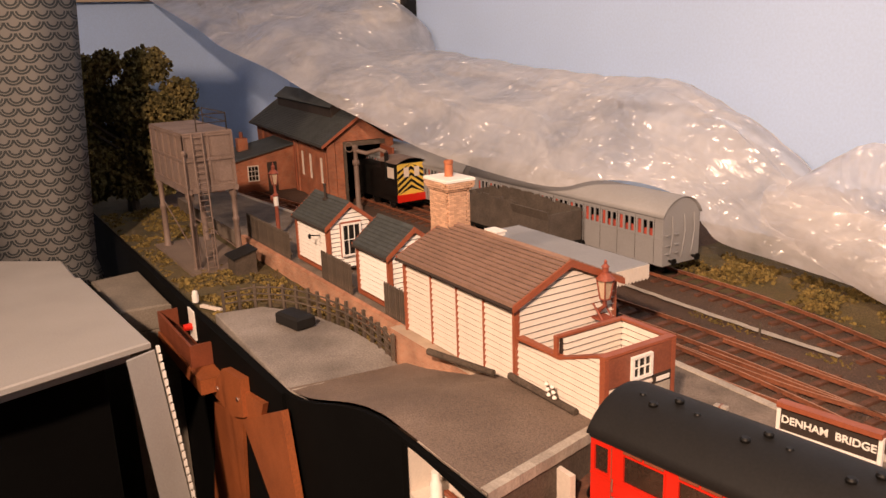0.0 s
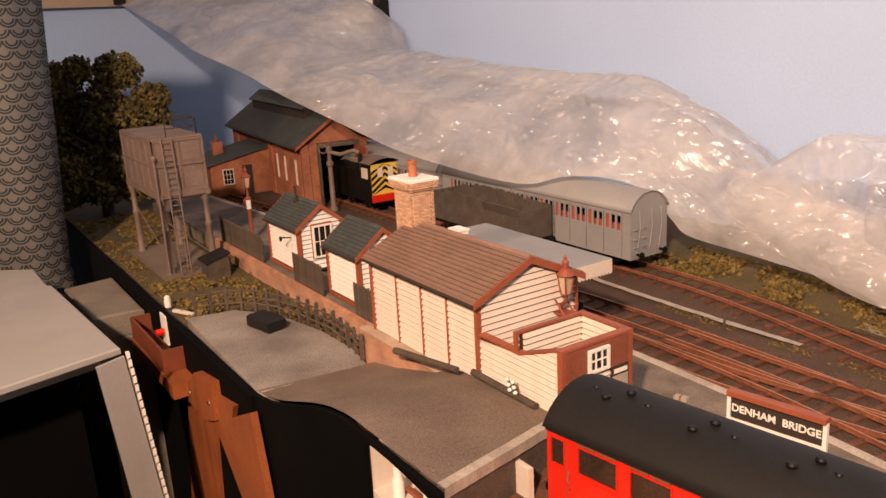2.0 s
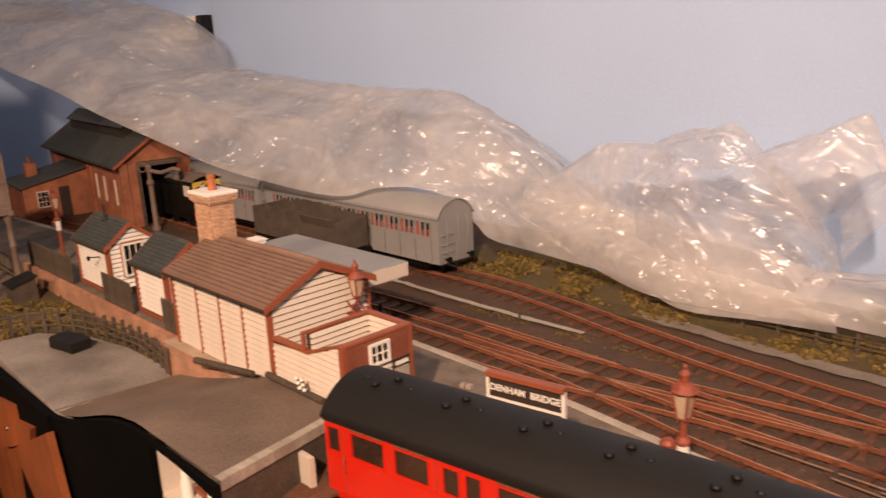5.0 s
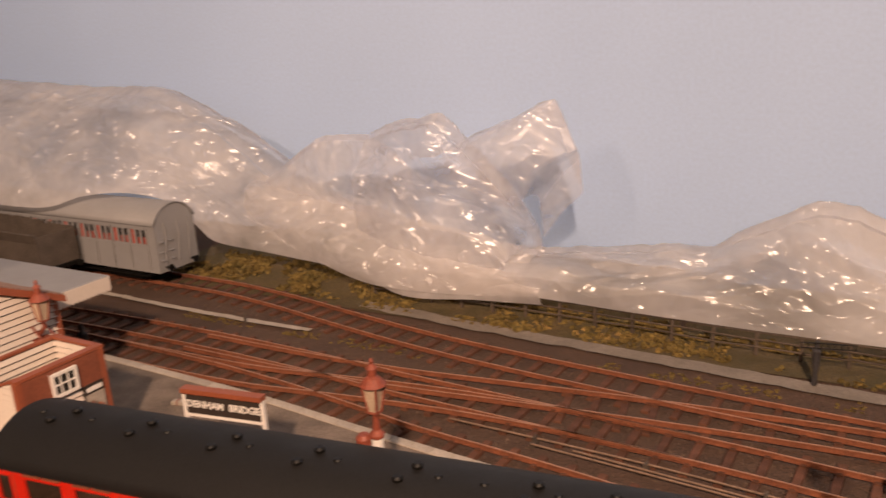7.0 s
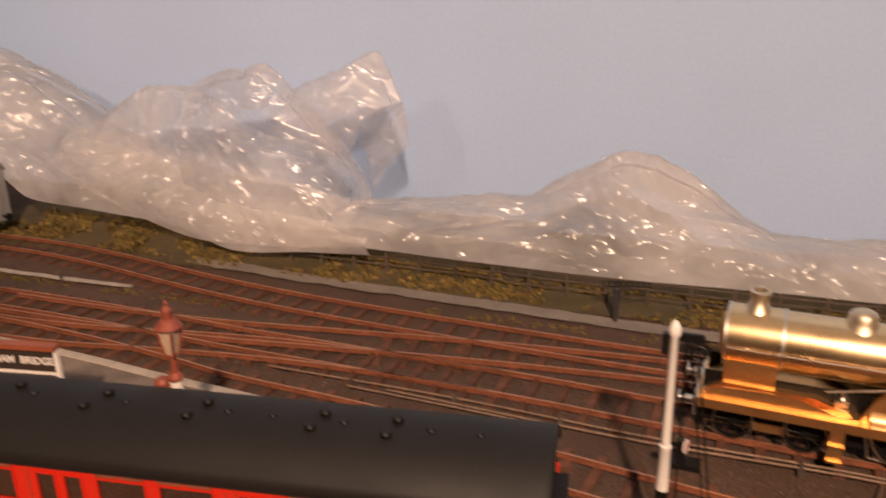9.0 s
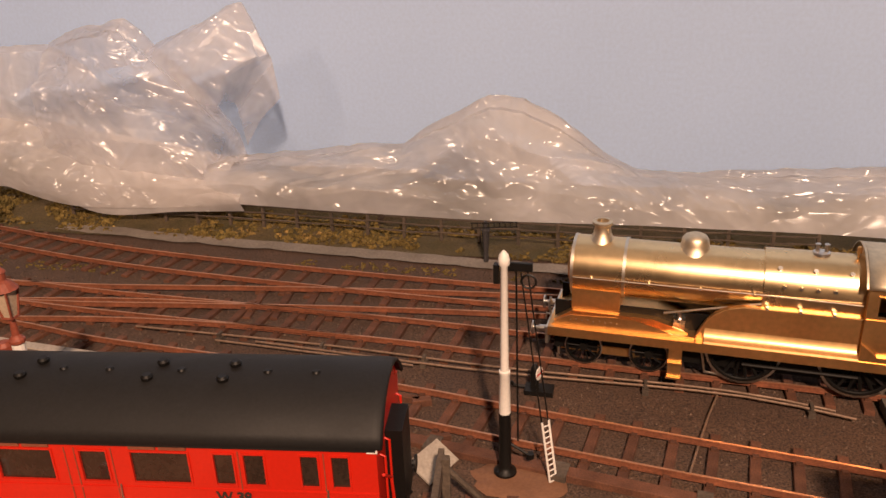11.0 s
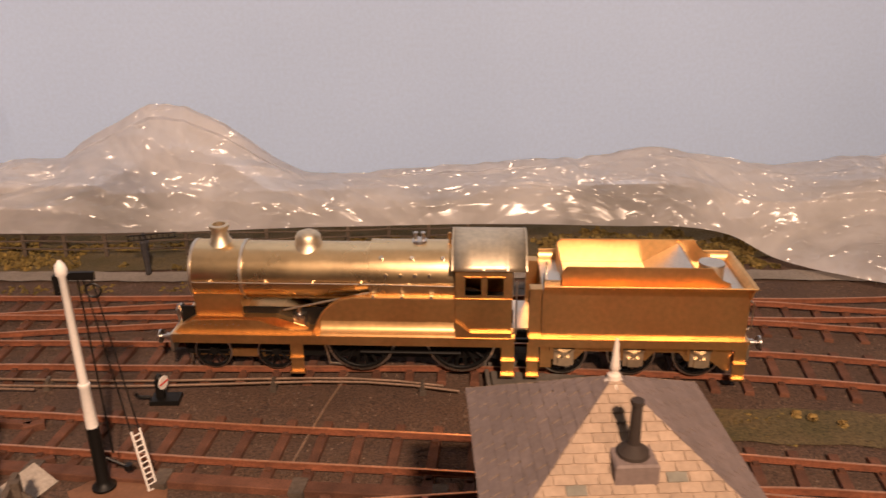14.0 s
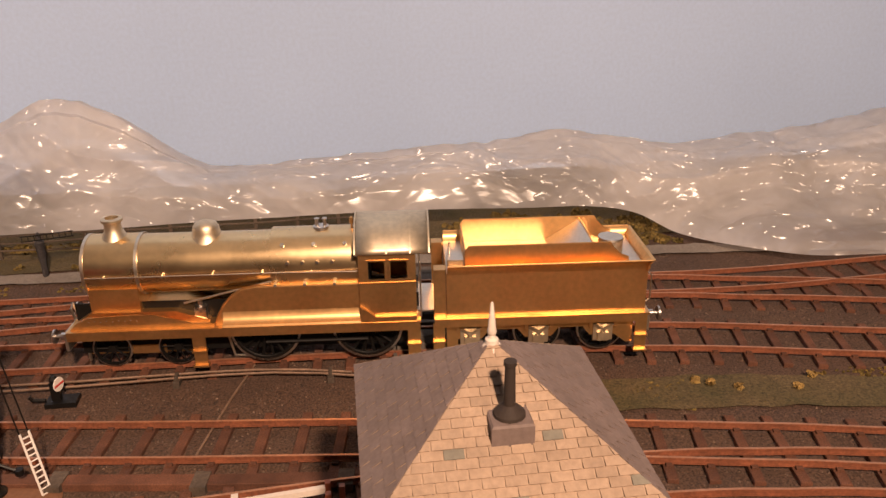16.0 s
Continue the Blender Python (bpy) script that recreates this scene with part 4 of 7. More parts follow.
    part("underframe_truss", Shape().path([(0.12, -0.02, 0.019), (0.16, -0.02, 0.011), (0.24, -0.02, 0.011), (0.28, -0.02, 0.019)], 0.001).box(0.14, 0.26, -0.018, 0.018, 0.012, 0.0195), BLACK, ob)
    part("seat_row", Shape().box(0.02, 0.31, -0.024, -0.008, 0.022, 0.047).box(0.02, 0.31, 0.008, 0.024, 0.022, 0.047), SEATS, ob, "dull red seats seen through the glazing")


red_coach()


def grey_coach(m, label):
    ob = thing("grey_coach", label, "coach", m=m, group="grey coaches")
    L, half, z0, z1, zr = 0.395, 0.0305, 0.022, 0.079, 0.1005
    wins = []
    u = L - 0.016
    k = 0
    while u > 0.02:
        wins.append((u - 0.0062, u))
        k += 1
        u -= 0.0092 if k % 3 else 0.0118
    holes = [(a, b, 0.056, 0.0735) for a, b in wins]
    part("body_side", side_wall(Shape(), 0, L, -half, 0.0014, z0, z1, holes), GREYPAINT, ob)
    part("body_side", Shape().box(0, L, half - 0.0014, half, z0, z1), GREYPAINT, ob)
    end = [(-half + 0.0014, z0), (half - 0.0014, z0)] + [(y * 0.95, z - 0.0008) for y, z in reversed(arc(half, z1, zr))]
    for x in (0.0, L - 0.0014):
        part("body_end", Shape().extrude(end, x, x + 0.0014, "x"), GREYPAINT, ob)
    top = part("roof", Shape().sheet([[(x, y, z) for y, z in arc(half + 0.001, z1, zr)] for x in (-0.0015, L * 0.5, L + 0.0015)]), GREYPAINT, ob, "grey arched roof", smooth=True)
    solidify(top, 0.0012, -1.0)
    for u in (0.06, 0.13, 0.2, 0.27, 0.34):
        part("roof_vent", Shape().lathe([(0.0018, 0), (0.0018, 0.002), (0.0008, 0.003)], (u, -0.008, zr - 0.002), 8), GREYPAINT, top)
    part("body_floor", Shape().box(0.001, L - 0.001, -half + 0.0015, half - 0.0015, z0, z0 + 0.002), BLACK, ob)
    part("backing", Shape().box(0.002, L - 0.002, -0.002, 0.0, z0 + 0.002, z1 - 0.001), SEAM, ob, "dark compartment partition")
    for i, (a, b) in enumerate(wins):
        if i % 3 == 2:
            part("blind", Shape().box(a, b, -half + 0.0018, -half + 0.0024, 0.056, 0.0735), SEATS, ob, "red compartment lining behind the window")
        else:
            part("seat", Shape().box(a - 0.002, b + 0.001, -half + 0.004, -half + 0.008, 0.045, 0.0625), SEATS, ob, "dull red seat")
    for x in [w[1] + 0.0026 for w in wins[::3]]:
        part("door_seam", Shape().box(x - 0.0002, x + 0.0002, -half - 0.0003, -half, z0 + 0.002, z1 - 0.002), SEAM, ob)
    part("waist_moulding", Shape().box(0, L, -half - 0.0005, -half, 0.0535, 0.0545).box(0, L, -half - 0.0005, -half, 0.0755, 0.0763), GREYPAINT, ob)
    for y in (-0.02, 0.0, 0.016):
        part("end_pipe", Shape().path([(L, y, 0.028), (L + 0.002, y, 0.036), (L + 0.002, y + 0.004, 0.06), (L, y + 0.004, 0.08)], 0.0008), GREYPAINT, ob)
    for y in (-0.026, -0.012):
        for z in (0.036, 0.046, 0.058):
            part("end_step", Shape().box(L, L + 0.003, y, y + 0.005, z, z + 0.001), GREYPAINT, ob)
    for x in (-0.008, L):
        for y in (-0.0195, 0.0195):
            part("buffer", Shape().tube((x, y, 0.0275), (x + 0.008, y, 0.0275), 0.0017).tube((x + 0.007, y, 0.0275), (x + 0.008, y, 0.0275), 0.0043, n=12), BLACK, ob)
    for c in (0.07, 0.325):
        part("bogie_frame", Shape().box(c - 0.03, c + 0.03, -0.0235, -0.0215, 0.009, 0.019).box(c - 0.03, c + 0.03, 0.0215, 0.0235, 0.009, 0.019).box(c - 0.004, c + 0.004, -0.0215, 0.0215, 0.011, 0.023), BLACK, ob)
        for d in (-0.021, 0.021):
            wheelset(ob, c + d, 0.0105, 0.0165, BLACK, BLACK, 6)
    part("step_board", Shape().box(0.02, L - 0.02, -half - 0.001, -half + 0.004, 0.016, 0.0175).box(0.12, 0.27, -0.016, 0.016, 0.011, 0.0225), BLACK, ob)
    return ob


def heading(line, x):
    pts = spline(line, 0.004)
    p = min(pts, key=lambda q: abs(q[0] - x))
    return p[0], p[1], math.degrees(p[2])


grey_coach(pose(-0.975, 0.7665, 0, 0, 0, -0.2), "grey-primed suburban coach with red compartment linings")
grey_coach(pose(-1.385, 0.752, 0, 0, 0, 1.6), "second grey-primed coach half hidden under plastic sheet")

WAGONGREY = material("worn_dark_wagon_paint", (0.10, 0.08, 0.065), 0.75, vary=0.35, scale=50, bump=0.3)


def old_wagon():
    ob = thing("coal_wagon", "dull dark brown high-sided wagon with a ragged top edge", "wagon", m=pose(-0.915, 0.702, 0, 0, 0, -0.3))
    for y in (-0.027, 0.0255):
        for i in range(24):
            h = 0.072 + random.uniform(-0.0022, 0.0022) + (0.004 if 3 < i < 16 else 0)
            part("side_plank", Shape().box(0.003 + i * 0.0084, 0.003 + (i + 1) * 0.0084 - 0.0002, y, y + 0.0015, 0.031, h), WAGONGREY, ob)
    for x in (0.002, 0.2035):
        part("end_board", Shape().box(x, x + 0.0015, -0.0255, 0.0255, 0.031, 0.07), WAGONGREY, ob)
    part("flare", Shape().extrude([(-0.027, 0.062), (-0.031, 0.074), (-0.030, 0.0745), (-0.026, 0.063)], 0.13, 0.206, "x"), WAGONGREY, ob)
    part("underframe", Shape().box(0, 0.207, -0.024, 0.024, 0.026, 0.031), BLACK, ob)
    part("truss", Shape().path([(0.01 + 0.02 * i, -0.0245, 0.026 if i % 2 else 0.014) for i in range(10)], 0.0009), BLACK, ob)
    for u in (0.03, 0.10, 0.17):
        wheelset(ob, u, 0.0125, 0.0165, BLACK, BLACK, 8)
    for x in (-0.008, 0.207):
        for y in (-0.0195, 0.0195):
            part("buffer", Shape().tube((x, y, 0.0285), (x + 0.008, y, 0.0285), 0.0017).tube((x + 0.007, y, 0.0285), (x + 0.008, y, 0.0285), 0.0043, n=12), BLACK, ob)


old_wagon()

YELLOW = material("warning_yellow", (0.72, 0.50, 0.08), 0.5, vary=0.1)


def shunter():
    ob = thing("diesel_shunter", "small diesel shunter with yellow and black wasp stripes", "locomotive", m=pose(-1.20, 0.7055, 0, 0, 0, 0))
    part("cab", Shape().box(0.04, 0.095, -0.026, 0.026, 0.03, 0.086), BLACK, ob)
    part("roof", Shape().sheet([[(x, y, z) for y, z in arc(0.0295, 0.086, 0.094)] for x in (0.034, 0.07, 0.101)]), TANKPAINT, ob, "grey-brown arched cab roof", smooth=True)
    x = 0.0953
    part("end_panel", Shape().box(0.095, x + 0.0004, -0.0255, 0.0255, 0.034, 0.085), YELLOW, ob, "yellow cab end")
    for k in range(5):
        for sgn in (-1, 1):
            z = 0.032 + k * 0.0105
            ring = [(0.0, z + 0.012), (0.0, z + 0.0172), (sgn * 0.0255, z - 0.006 + 0.0052), (sgn * 0.0255, z - 0.006)]
            ring = [(y, max(0.034, min(0.085, q))) for y, q in ring]
            if abs(ring[0][1] - ring[1][1]) + abs(ring[2][1] - ring[3][1]) > 0.003:
                part("stripe", Shape().extrude(ring if sgn > 0 else ring[::-1], x + 0.0005, x + 0.0010, "x"), BLACK, ob)
    for y in (-0.014, 0.006):
        part("window", Shape().box(x + 0.0011, x + 0.0019, y, y + 0.0095, 0.063, 0.079), CREAM, ob, "pale cab window blind")
    part("side_window", Shape().box(0.055, 0.085, -0.0268, -0.0262, 0.06, 0.078), CREAM, ob)
    part("hood", Shape().box(-0.09, 0.04, -0.019, 0.019, 0.03, 0.07), BLACK, ob)
    part("buffer_beam", Shape().box(0.095, 0.1, -0.027, 0.027, 0.022, 0.034), RED, ob, "red buffer beam")
    part("frame", Shape().box(-0.09, 0.095, -0.02, 0.02, 0.018, 0.03), BLACK, ob)
    for u in (-0.06, 0.0, 0.06):
        wheelset(ob, u, 0.0125, 0.0165, BLACK, BLACK, 8)


shunter()


def brass_locomotive():
    """u runs from the front buffers back; the middle of the smokebox front is near u = 0."""
    ob = thing("brass_locomotive", "unpainted brass model steam locomotive with nickel silver fittings", "locomotive", m=pose(0.2, 0.6085, 0, 0, 0, -4.82))
    B, N = BRASS, NICKEL
    foot = 0.0365
    part("running_plate", Shape().box(-0.010, 0.206, -0.0295, 0.0295, foot - 0.0012, foot), B, ob)
    for y in (-0.0292, 0.0284):
        part("valance", Shape().extrude([(-0.010, foot - 0.0062), (0.205, foot - 0.0062), (0.205, foot - 0.001), (-0.010, foot - 0.001)], y, y + 0.0008, "y"), B, ob)
    part("front_deck", Shape().extrude([(-0.0085, foot), (0.004, foot + 0.008), (0.055, foot + 0.0075), (0.075, foot + 0.001), (0.075, foot)], -0.0195, 0.0195, "y"), B, ob)
    s = Shape()
    for i in range(9):
        s.lathe([(0.0004, 0), (0.0003, 0.0003)], (0.004 + i * 0.0036, -0.0266, foot + 0.0052 + 0.0006 * (i % 2)), 6)
    part("rivets", s, N, ob)
    part("buffer_beam", Shape().box(-0.0115, -0.0095, -0.029, 0.029, foot - 0.0125, foot - 0.001), N, ob)
    for y in (-0.0195, 0.0195):
        part("buffer", Shape().tube((-0.0115, y, foot - 0.007), (-0.017, y, foot - 0.007), 0.0024).tube((-0.017, y, foot - 0.007), (-0.0205, y, foot - 0.007), 0.0013).tube((-0.0205, y, foot - 0.007), (-0.0216, y, foot - 0.007), 0.0046, n=18), STEEL, ob, "turned steel buffer", smooth=True)
    part("coupling_hook", Shape().path([(-0.0115, 0, foot - 0.007), (-0.016, 0, foot - 0.006), (-0.0165, 0, foot - 0.010)], 0.0008), STEEL, ob)
    part("vacuum_pipe", Shape().path([(-0.011, -0.008, foot - 0.004), (-0.0135, -0.008, foot + 0.006), (-0.0125, -0.006, foot + 0.009), (-0.012, -0.004, foot + 0.003)], 0.0009), STEEL, ob)
    for y in (-0.0125, 0.0125):
        part("guard_iron", Shape().box(-0.006, -0.0045, y - 0.0008, y + 0.0008, 0.008, foot - 0.006), N, ob)

    def drum(name, a, b, r, z, mat, n=40, label=""):
        return part(name, Shape().tube((a, 0, z), (b, 0, z), r, n=n), mat, ob, label, smooth=True)
    zc = 0.0690
    drum("smokebox", 0.002, 0.034, 0.0192, zc, BOILERBRASS)
    drum("boiler", 0.034, 0.117, 0.0186, zc, BOILERBRASS)
    for u in (0.0015, 0.0335):
        drum("boiler_band", u, u + 0.0018, 0.0196, zc, N)
    part("smokebox_door", Shape().lathe([(0.0165, 0.0), (0.0150, 0.0014), (0.0100, 0.0034), (0.0001, 0.0044)], n=28, m=pose(0.0022, 0, zc, 0, -90, 0)), B, ob, smooth=True)
    ring = [(-0.0203, foot + 0.003), (-0.0203, zc)] + [(0.0203 * math.cos(math.pi - math.pi * i / 18), zc + 0.0203 * math.sin(math.pi * i / 18)) for i in range(1, 18)] + [(0.0203, zc), (0.0203, foot + 0.003)]
    part("firebox", Shape().extrude(ring, 0.115, 0.170, "x"), BOILERBRASS, ob, smooth=True)
    part("smokebox_saddle", Shape().box(0.003, 0.033, -0.0172, 0.0172, foot + 0.002, zc - 0.010), B, ob)
    part("frames", Shape().box(-0.008, 0.205, -0.0138, -0.0128, 0.014, foot + 0.012).box(-0.008, 0.205, 0.0128, 0.0138, 0.014, foot + 0.012), BLACK, ob)
    part("chimney", Shape().lathe([(0.0092, -0.0022), (0.0074, 0.0008), (0.0056, 0.0042), (0.0050, 0.0082), (0.0052, 0.0095), (0.0064, 0.0102), (0.0064, 0.0118), (0.0054, 0.0124), (0.0040, 0.0124), (0.0040, 0.006)], (0.0185, 0, zc + 0.0182), 28), SATIN, ob, "turned nickel silver chimney", smooth=True)
    part("dome", Shape().lathe([(0.0112, -0.0024), (0.0092, 0.0008), (0.0083, 0.0036), (0.0080, 0.0060), (0.0066, 0.0082), (0.0036, 0.0096), (0.0001, 0.0100)], (0.0748, 0, zc + 0.0172), 28), SATIN, ob, "turned nickel silver dome", smooth=True)
    part("safety_valve_base", Shape().lathe([(0.0052, -0.001), (0.0048, 0.0014), (0.0040, 0.0018)], (0.1456, 0, zc + 0.0200), 20), STEEL, ob, smooth=True)
    for d in (-0.0024, 0.0024):
        part("safety_valve", Shape().lathe([(0.0014, 0), (0.0010, 0.0016), (0.0012, 0.0042), (0.0017, 0.0046), (0.0008, 0.0052)], (0.1456 + d, 0, zc + 0.0216), 12), STEEL, ob, smooth=True)
    part("whistle", Shape().lathe([(0.0007, 0), (0.0007, 0.003), (0.0013, 0.0034), (0.0013, 0.0068), (0.0006, 0.0074)], (0.1648, -0.002, zc + 0.0200), 10), B, ob, smooth=True)
    for u, y, z in [(0.126 + 0.009 * i, -0.0207, zc + 0.0055) for i in range(4)]:
        part("washout_plug", Shape().tube((u, y + 0.001, z), (u, y - 0.0008, z), 0.0011, n=8), STEEL, ob)
    for u in (0.123, 0.142, 0.161):
        part("washout_plug", Shape().tube((u, -0.0145, zc + 0.0143), (u, -0.0158, zc + 0.0155), 0.0013, n=10), STEEL, ob)
    part("handrail", Shape().path([(0.004, -0.0205, zc - 0.0008), (0.115, -0.0203, zc - 0.0008), (0.168, -0.0222, zc - 0.0008)], 0.0004), N, ob)
    for u in (0.015, 0.05, 0.08, 0.11, 0.14):
        part("handrail_knob", Shape().tube((u, -0.0185, zc - 0.0008), (u, -0.0212, zc - 0.0008), 0.0008, n=8), N, ob)
    # splashers: the long sweep over the driving wheels
    sweep_top = [(0.079, foot), (0.0815, foot + 0.006), (0.085, foot + 0.0125), (0.090, foot + 0.0180), (0.097, foot + 0.0222), (0.106, foot + 0.0240), (0.170, foot + 0.0240), (0.170, foot)]
    for y, yb in ((-0.0238, -0.0195), (0.0195, 0.0238)):
        part("splasher", Shape().extrude(sweep_top, y, yb, "y"), B, ob)
        part("splasher_beading", Shape().path([(a, y if y < 0 else yb, z) for a, z in sweep_top[:-1]], 0.0006), B, ob)
    part("splasher_foot", Shape().extrude([(-0.0290, foot), (-0.0285, foot + 0.0012), (-0.0262, foot + 0.0022), (-0.0246, foot + 0.0045), (-0.0238, foot + 0.0080), (-0.0230, foot + 0.0080), (-0.0230, foot)], 0.0845, 0.1690, "x"), B, ob, smooth=True)
    part("deck_side", Shape().extrude([(-0.0085, foot), (-0.004, foot + 0.0045), (0.004, foot + 0.0080), (0.030, foot + 0.0092), (0.044, foot + 0.0086), (0.056, foot + 0.0050), (0.066, foot + 0.0022), (0.079, foot + 0.0018), (0.079, foot)], -0.0262, -0.0254, "y"), B, ob)
    for u in (0.118, 0.136, 0.154):
        part("splasher_boss", Shape().box(u - 0.0009, u + 0.0009, -0.0246, -0.021, foot + 0.024, foot + 0.0256), N, ob)
    part("lubricator", Shape().box(0.066, 0.073, -0.019, -0.013, foot + 0.001, foot + 0.009).tube((0.0695, -0.016, foot + 0.009), (0.0695, -0.016, foot + 0.013), 0.0016), STEEL, ob)
    part("reversing_rod", Shape().tube((0.060, -0.0175, foot + 0.012), (0.115, -0.0192, foot + 0.0255), 0.0007), N, ob)
    # cab
    cz, roofz = 0.0805, 0.0955
    cab_holes = [(0.1745, 0.1850, 0.0640, 0.0765), (0.1880, 0.1985, 0.0640, 0.0765)]
    for y in (-0.0268, 0.0260):
        part("cab_side", side_wall(Shape(), 0.169, 0.2035, y, 0.0008, foot, cz + 0.001, cab_holes), B, ob)
        for a, b, c, d in cab_holes:
            f = Shape().box(a - 0.0006, b + 0.0006, y - 0.0005, y + 0.0012, c - 0.0006, c + 0.0003).box(a - 0.0006, b + 0.0006, y - 0.0005, y + 0.0012, d - 0.0003, d + 0.0006)
            f.box(a - 0.0006, a + 0.0003, y - 0.0005, y + 0.0012, c, d).box(b - 0.0003, b + 0.0006, y - 0.0005, y + 0.0012, c, d)
            part("window_frame", f, B, ob)
        part("cab_beading", Shape().box(0.169, 0.2035, y - 0.0005, y, 0.0615, 0.0625), B, ob)
    part("cab_front", Shape().extrude([(-0.0262, foot), (0.0262, foot), (0.0262, cz), *reversed([(y, z - 0.0008) for y, z in arc(0.0262, cz, roofz)]), (-0.0262, cz)], 0.169, 0.1698, "x"), B, ob)
    top = part("cab_roof", Shape().sheet([[(x, y, z) for y, z in arc(0.0288, cz + 0.0008, roofz + 0.0008, 20)] for x in (0.1665, 0.18, 0.195, 0.2125)]), SATIN, ob, "dull pale brass arched cab roof", smooth=True)
    solidify(top, 0.0006)
    for x in (0.1672, 0.1862, 0.2005, 0.2118):
        part("roof_rib", Shape().sheet([[(x + d, y, z + 0.0005) for y, z in arc(0.0288, cz + 0.0008, roofz + 0.0008, 20)] for d in (-0.0005, 0.0005)]), SATIN, top)
    part("cab_floor", Shape().box(0.17, 0.2055, -0.026, 0.026, foot, foot + 0.0016), B, ob)
    part("backhead", Shape().box(0.1698, 0.1745, -0.016, 0.016, foot + 0.0016, zc + 0.012), BLACK, ob)
    for y in (-0.0268, 0.0268):
        part("cab_handrail", Shape().tube((0.2062, y, foot + 0.002), (0.2062, y, cz - 0.006), 0.0005), N, ob)
        part("side_flare", Shape().extrude([(0.169, foot), (0.2035, foot), (0.2035, foot + 0.0035), (0.178, foot + 0.0035), (0.1735, foot + 0.0075), (0.169, foot + 0.011)], y - 0.0022 if y < 0 else y, y if y < 0 else y + 0.0022, "y"), B, ob)
    for u in (0.0689, 0.2015):
        for y in (-0.0288, 0.0275):
            part("footstep", Shape().box(u - 0.0040, u + 0.0040, y, y + 0.0013, 0.0105, foot - 0.003).box(u - 0.0048, u + 0.0048, y - 0.002, y + 0.002, 0.0102, 0.0114).box(u - 0.0046, u + 0.0046, y - 0.002, y + 0.002, 0.0205, 0.0216), B, ob)
    for u in (0.0115, 0.0525):
        wheelset(ob, u, 0.0122, 0.0165, BLACK, STEEL, 10)
    for u in (0.108, 0.1722):
        wheelset(ob, u, 0.0222, 0.0165, BLACK, STEEL, 18)
    part("bogie_frame", Shape().box(-0.004, 0.067, -0.0118, -0.0106, 0.012, 0.021).box(0.02, 0.044, -0.014, -0.0118, 0.0125, 0.0185), B, ob)
    part("coupling_rod", Shape().tube((0.108, -0.0195, 0.0205), (0.1722, -0.0195, 0.0205), 0.0012, n=8), BLACK, ob, "dark coupling rod")
    part("brake_gear", Shape().path([(0.084, -0.016, 0.026), (0.087, -0.016, 0.010), (0.104, -0.016, 0.0085)], 0.0009), N, ob)
    # tender
    t = part("tender_body", Shape().box(0.222, 0.346, -0.0268, 0.0268, foot + 0.0005, 0.0662), B, ob)
    part("tender_plate", Shape().box(0.2143, 0.3485, -0.0295, 0.0295, foot - 0.0012, foot + 0.0004), B, ob)
    for y in (-0.0292, 0.0284):
        part("tender_valance", Shape().box(0.2143, 0.3475, y, y + 0.0008, foot - 0.0055, foot - 0.001), B, ob)
    for sgn in (-1, 1):
        prof = [(sgn * 0.0268, 0.0655), (sgn * 0.0272, 0.0685), (sgn * 0.0286, 0.0708), (sgn * 0.0300, 0.0718), (sgn * 0.0300, 0.0726), (sgn * 0.0280, 0.0716), (sgn * 0.0264, 0.069), (sgn * 0.0260, 0.0655)]
        part("tender_flare", Shape().extrude(prof if sgn < 0 else prof[::-1], 0.2225, 0.3475, "x"), B, ob, smooth=True)
        part("coping", Shape().tube((0.2225, sgn * 0.0302, 0.0724), (0.3475, sgn * 0.0302, 0.0724), 0.0007), B, ob)
        rave = [(0.234, 0.0662), (0.234, 0.0795), (0.236, 0.0825), (0.3225, 0.0825), (0.3245, 0.0790), (0.329, 0.0745), (0.334, 0.0725), (0.336, 0.0662)]
        part("coal_rave", Shape().extrude(rave, sgn * 0.0236, sgn * 0.0228, "y"), B, ob)
        part("rave_beading", Shape().path([(a, sgn * 0.0233, z) for a, z in rave[1:-1]], 0.0006), B, ob)
    prof = [(0.3455, 0.0655), (0.346, 0.0690), (0.348, 0.0715), (0.3495, 0.0722), (0.3492, 0.0727), (0.3475, 0.0722), (0.345, 0.069), (0.3447, 0.0655)]
    part("rear_flare", Shape().extrude(prof, -0.030, 0.030, "y"), B, ob)
    part("coal_space_front", Shape().box(0.2335, 0.2343, -0.0228, 0.0228, 0.0662, 0.0795), B, ob)
    part("coal_plate", Shape().add([(0.236, -0.0226, 0.0672), (0.290, -0.0226, 0.0672), (0.312, -0.0226, 0.081), (0.312, 0.0226, 0.081), (0.290, 0.0226, 0.0672), (0.236, 0.0226, 0.0672)], [(0, 1, 4, 5), (1, 2, 3, 4)]), N, ob, "bright sloping coal plate")
    part("bulkhead", Shape().box(0.312, 0.3128, -0.0228, 0.0228, 0.0662, 0.0815), B, ob)
    for a, b in ((0.3128, 0.3445), (0.2225, 0.2335)):
        part("tank_top", Shape().box(a, b, -0.0258, 0.0258, 0.0662, 0.0668), N, ob)
    part("water_filler", Shape().lathe([(0.0078, 0.0), (0.0078, 0.0088), (0.0083, 0.0092), (0.0080, 0.0104)], (0.3285, 0.0, 0.0668), 24), N, ob, "round water filler", smooth=True)
    part("tool_box", Shape().box(0.223, 0.2325, -0.0245, -0.0115, 0.0668, 0.0745), N, ob)
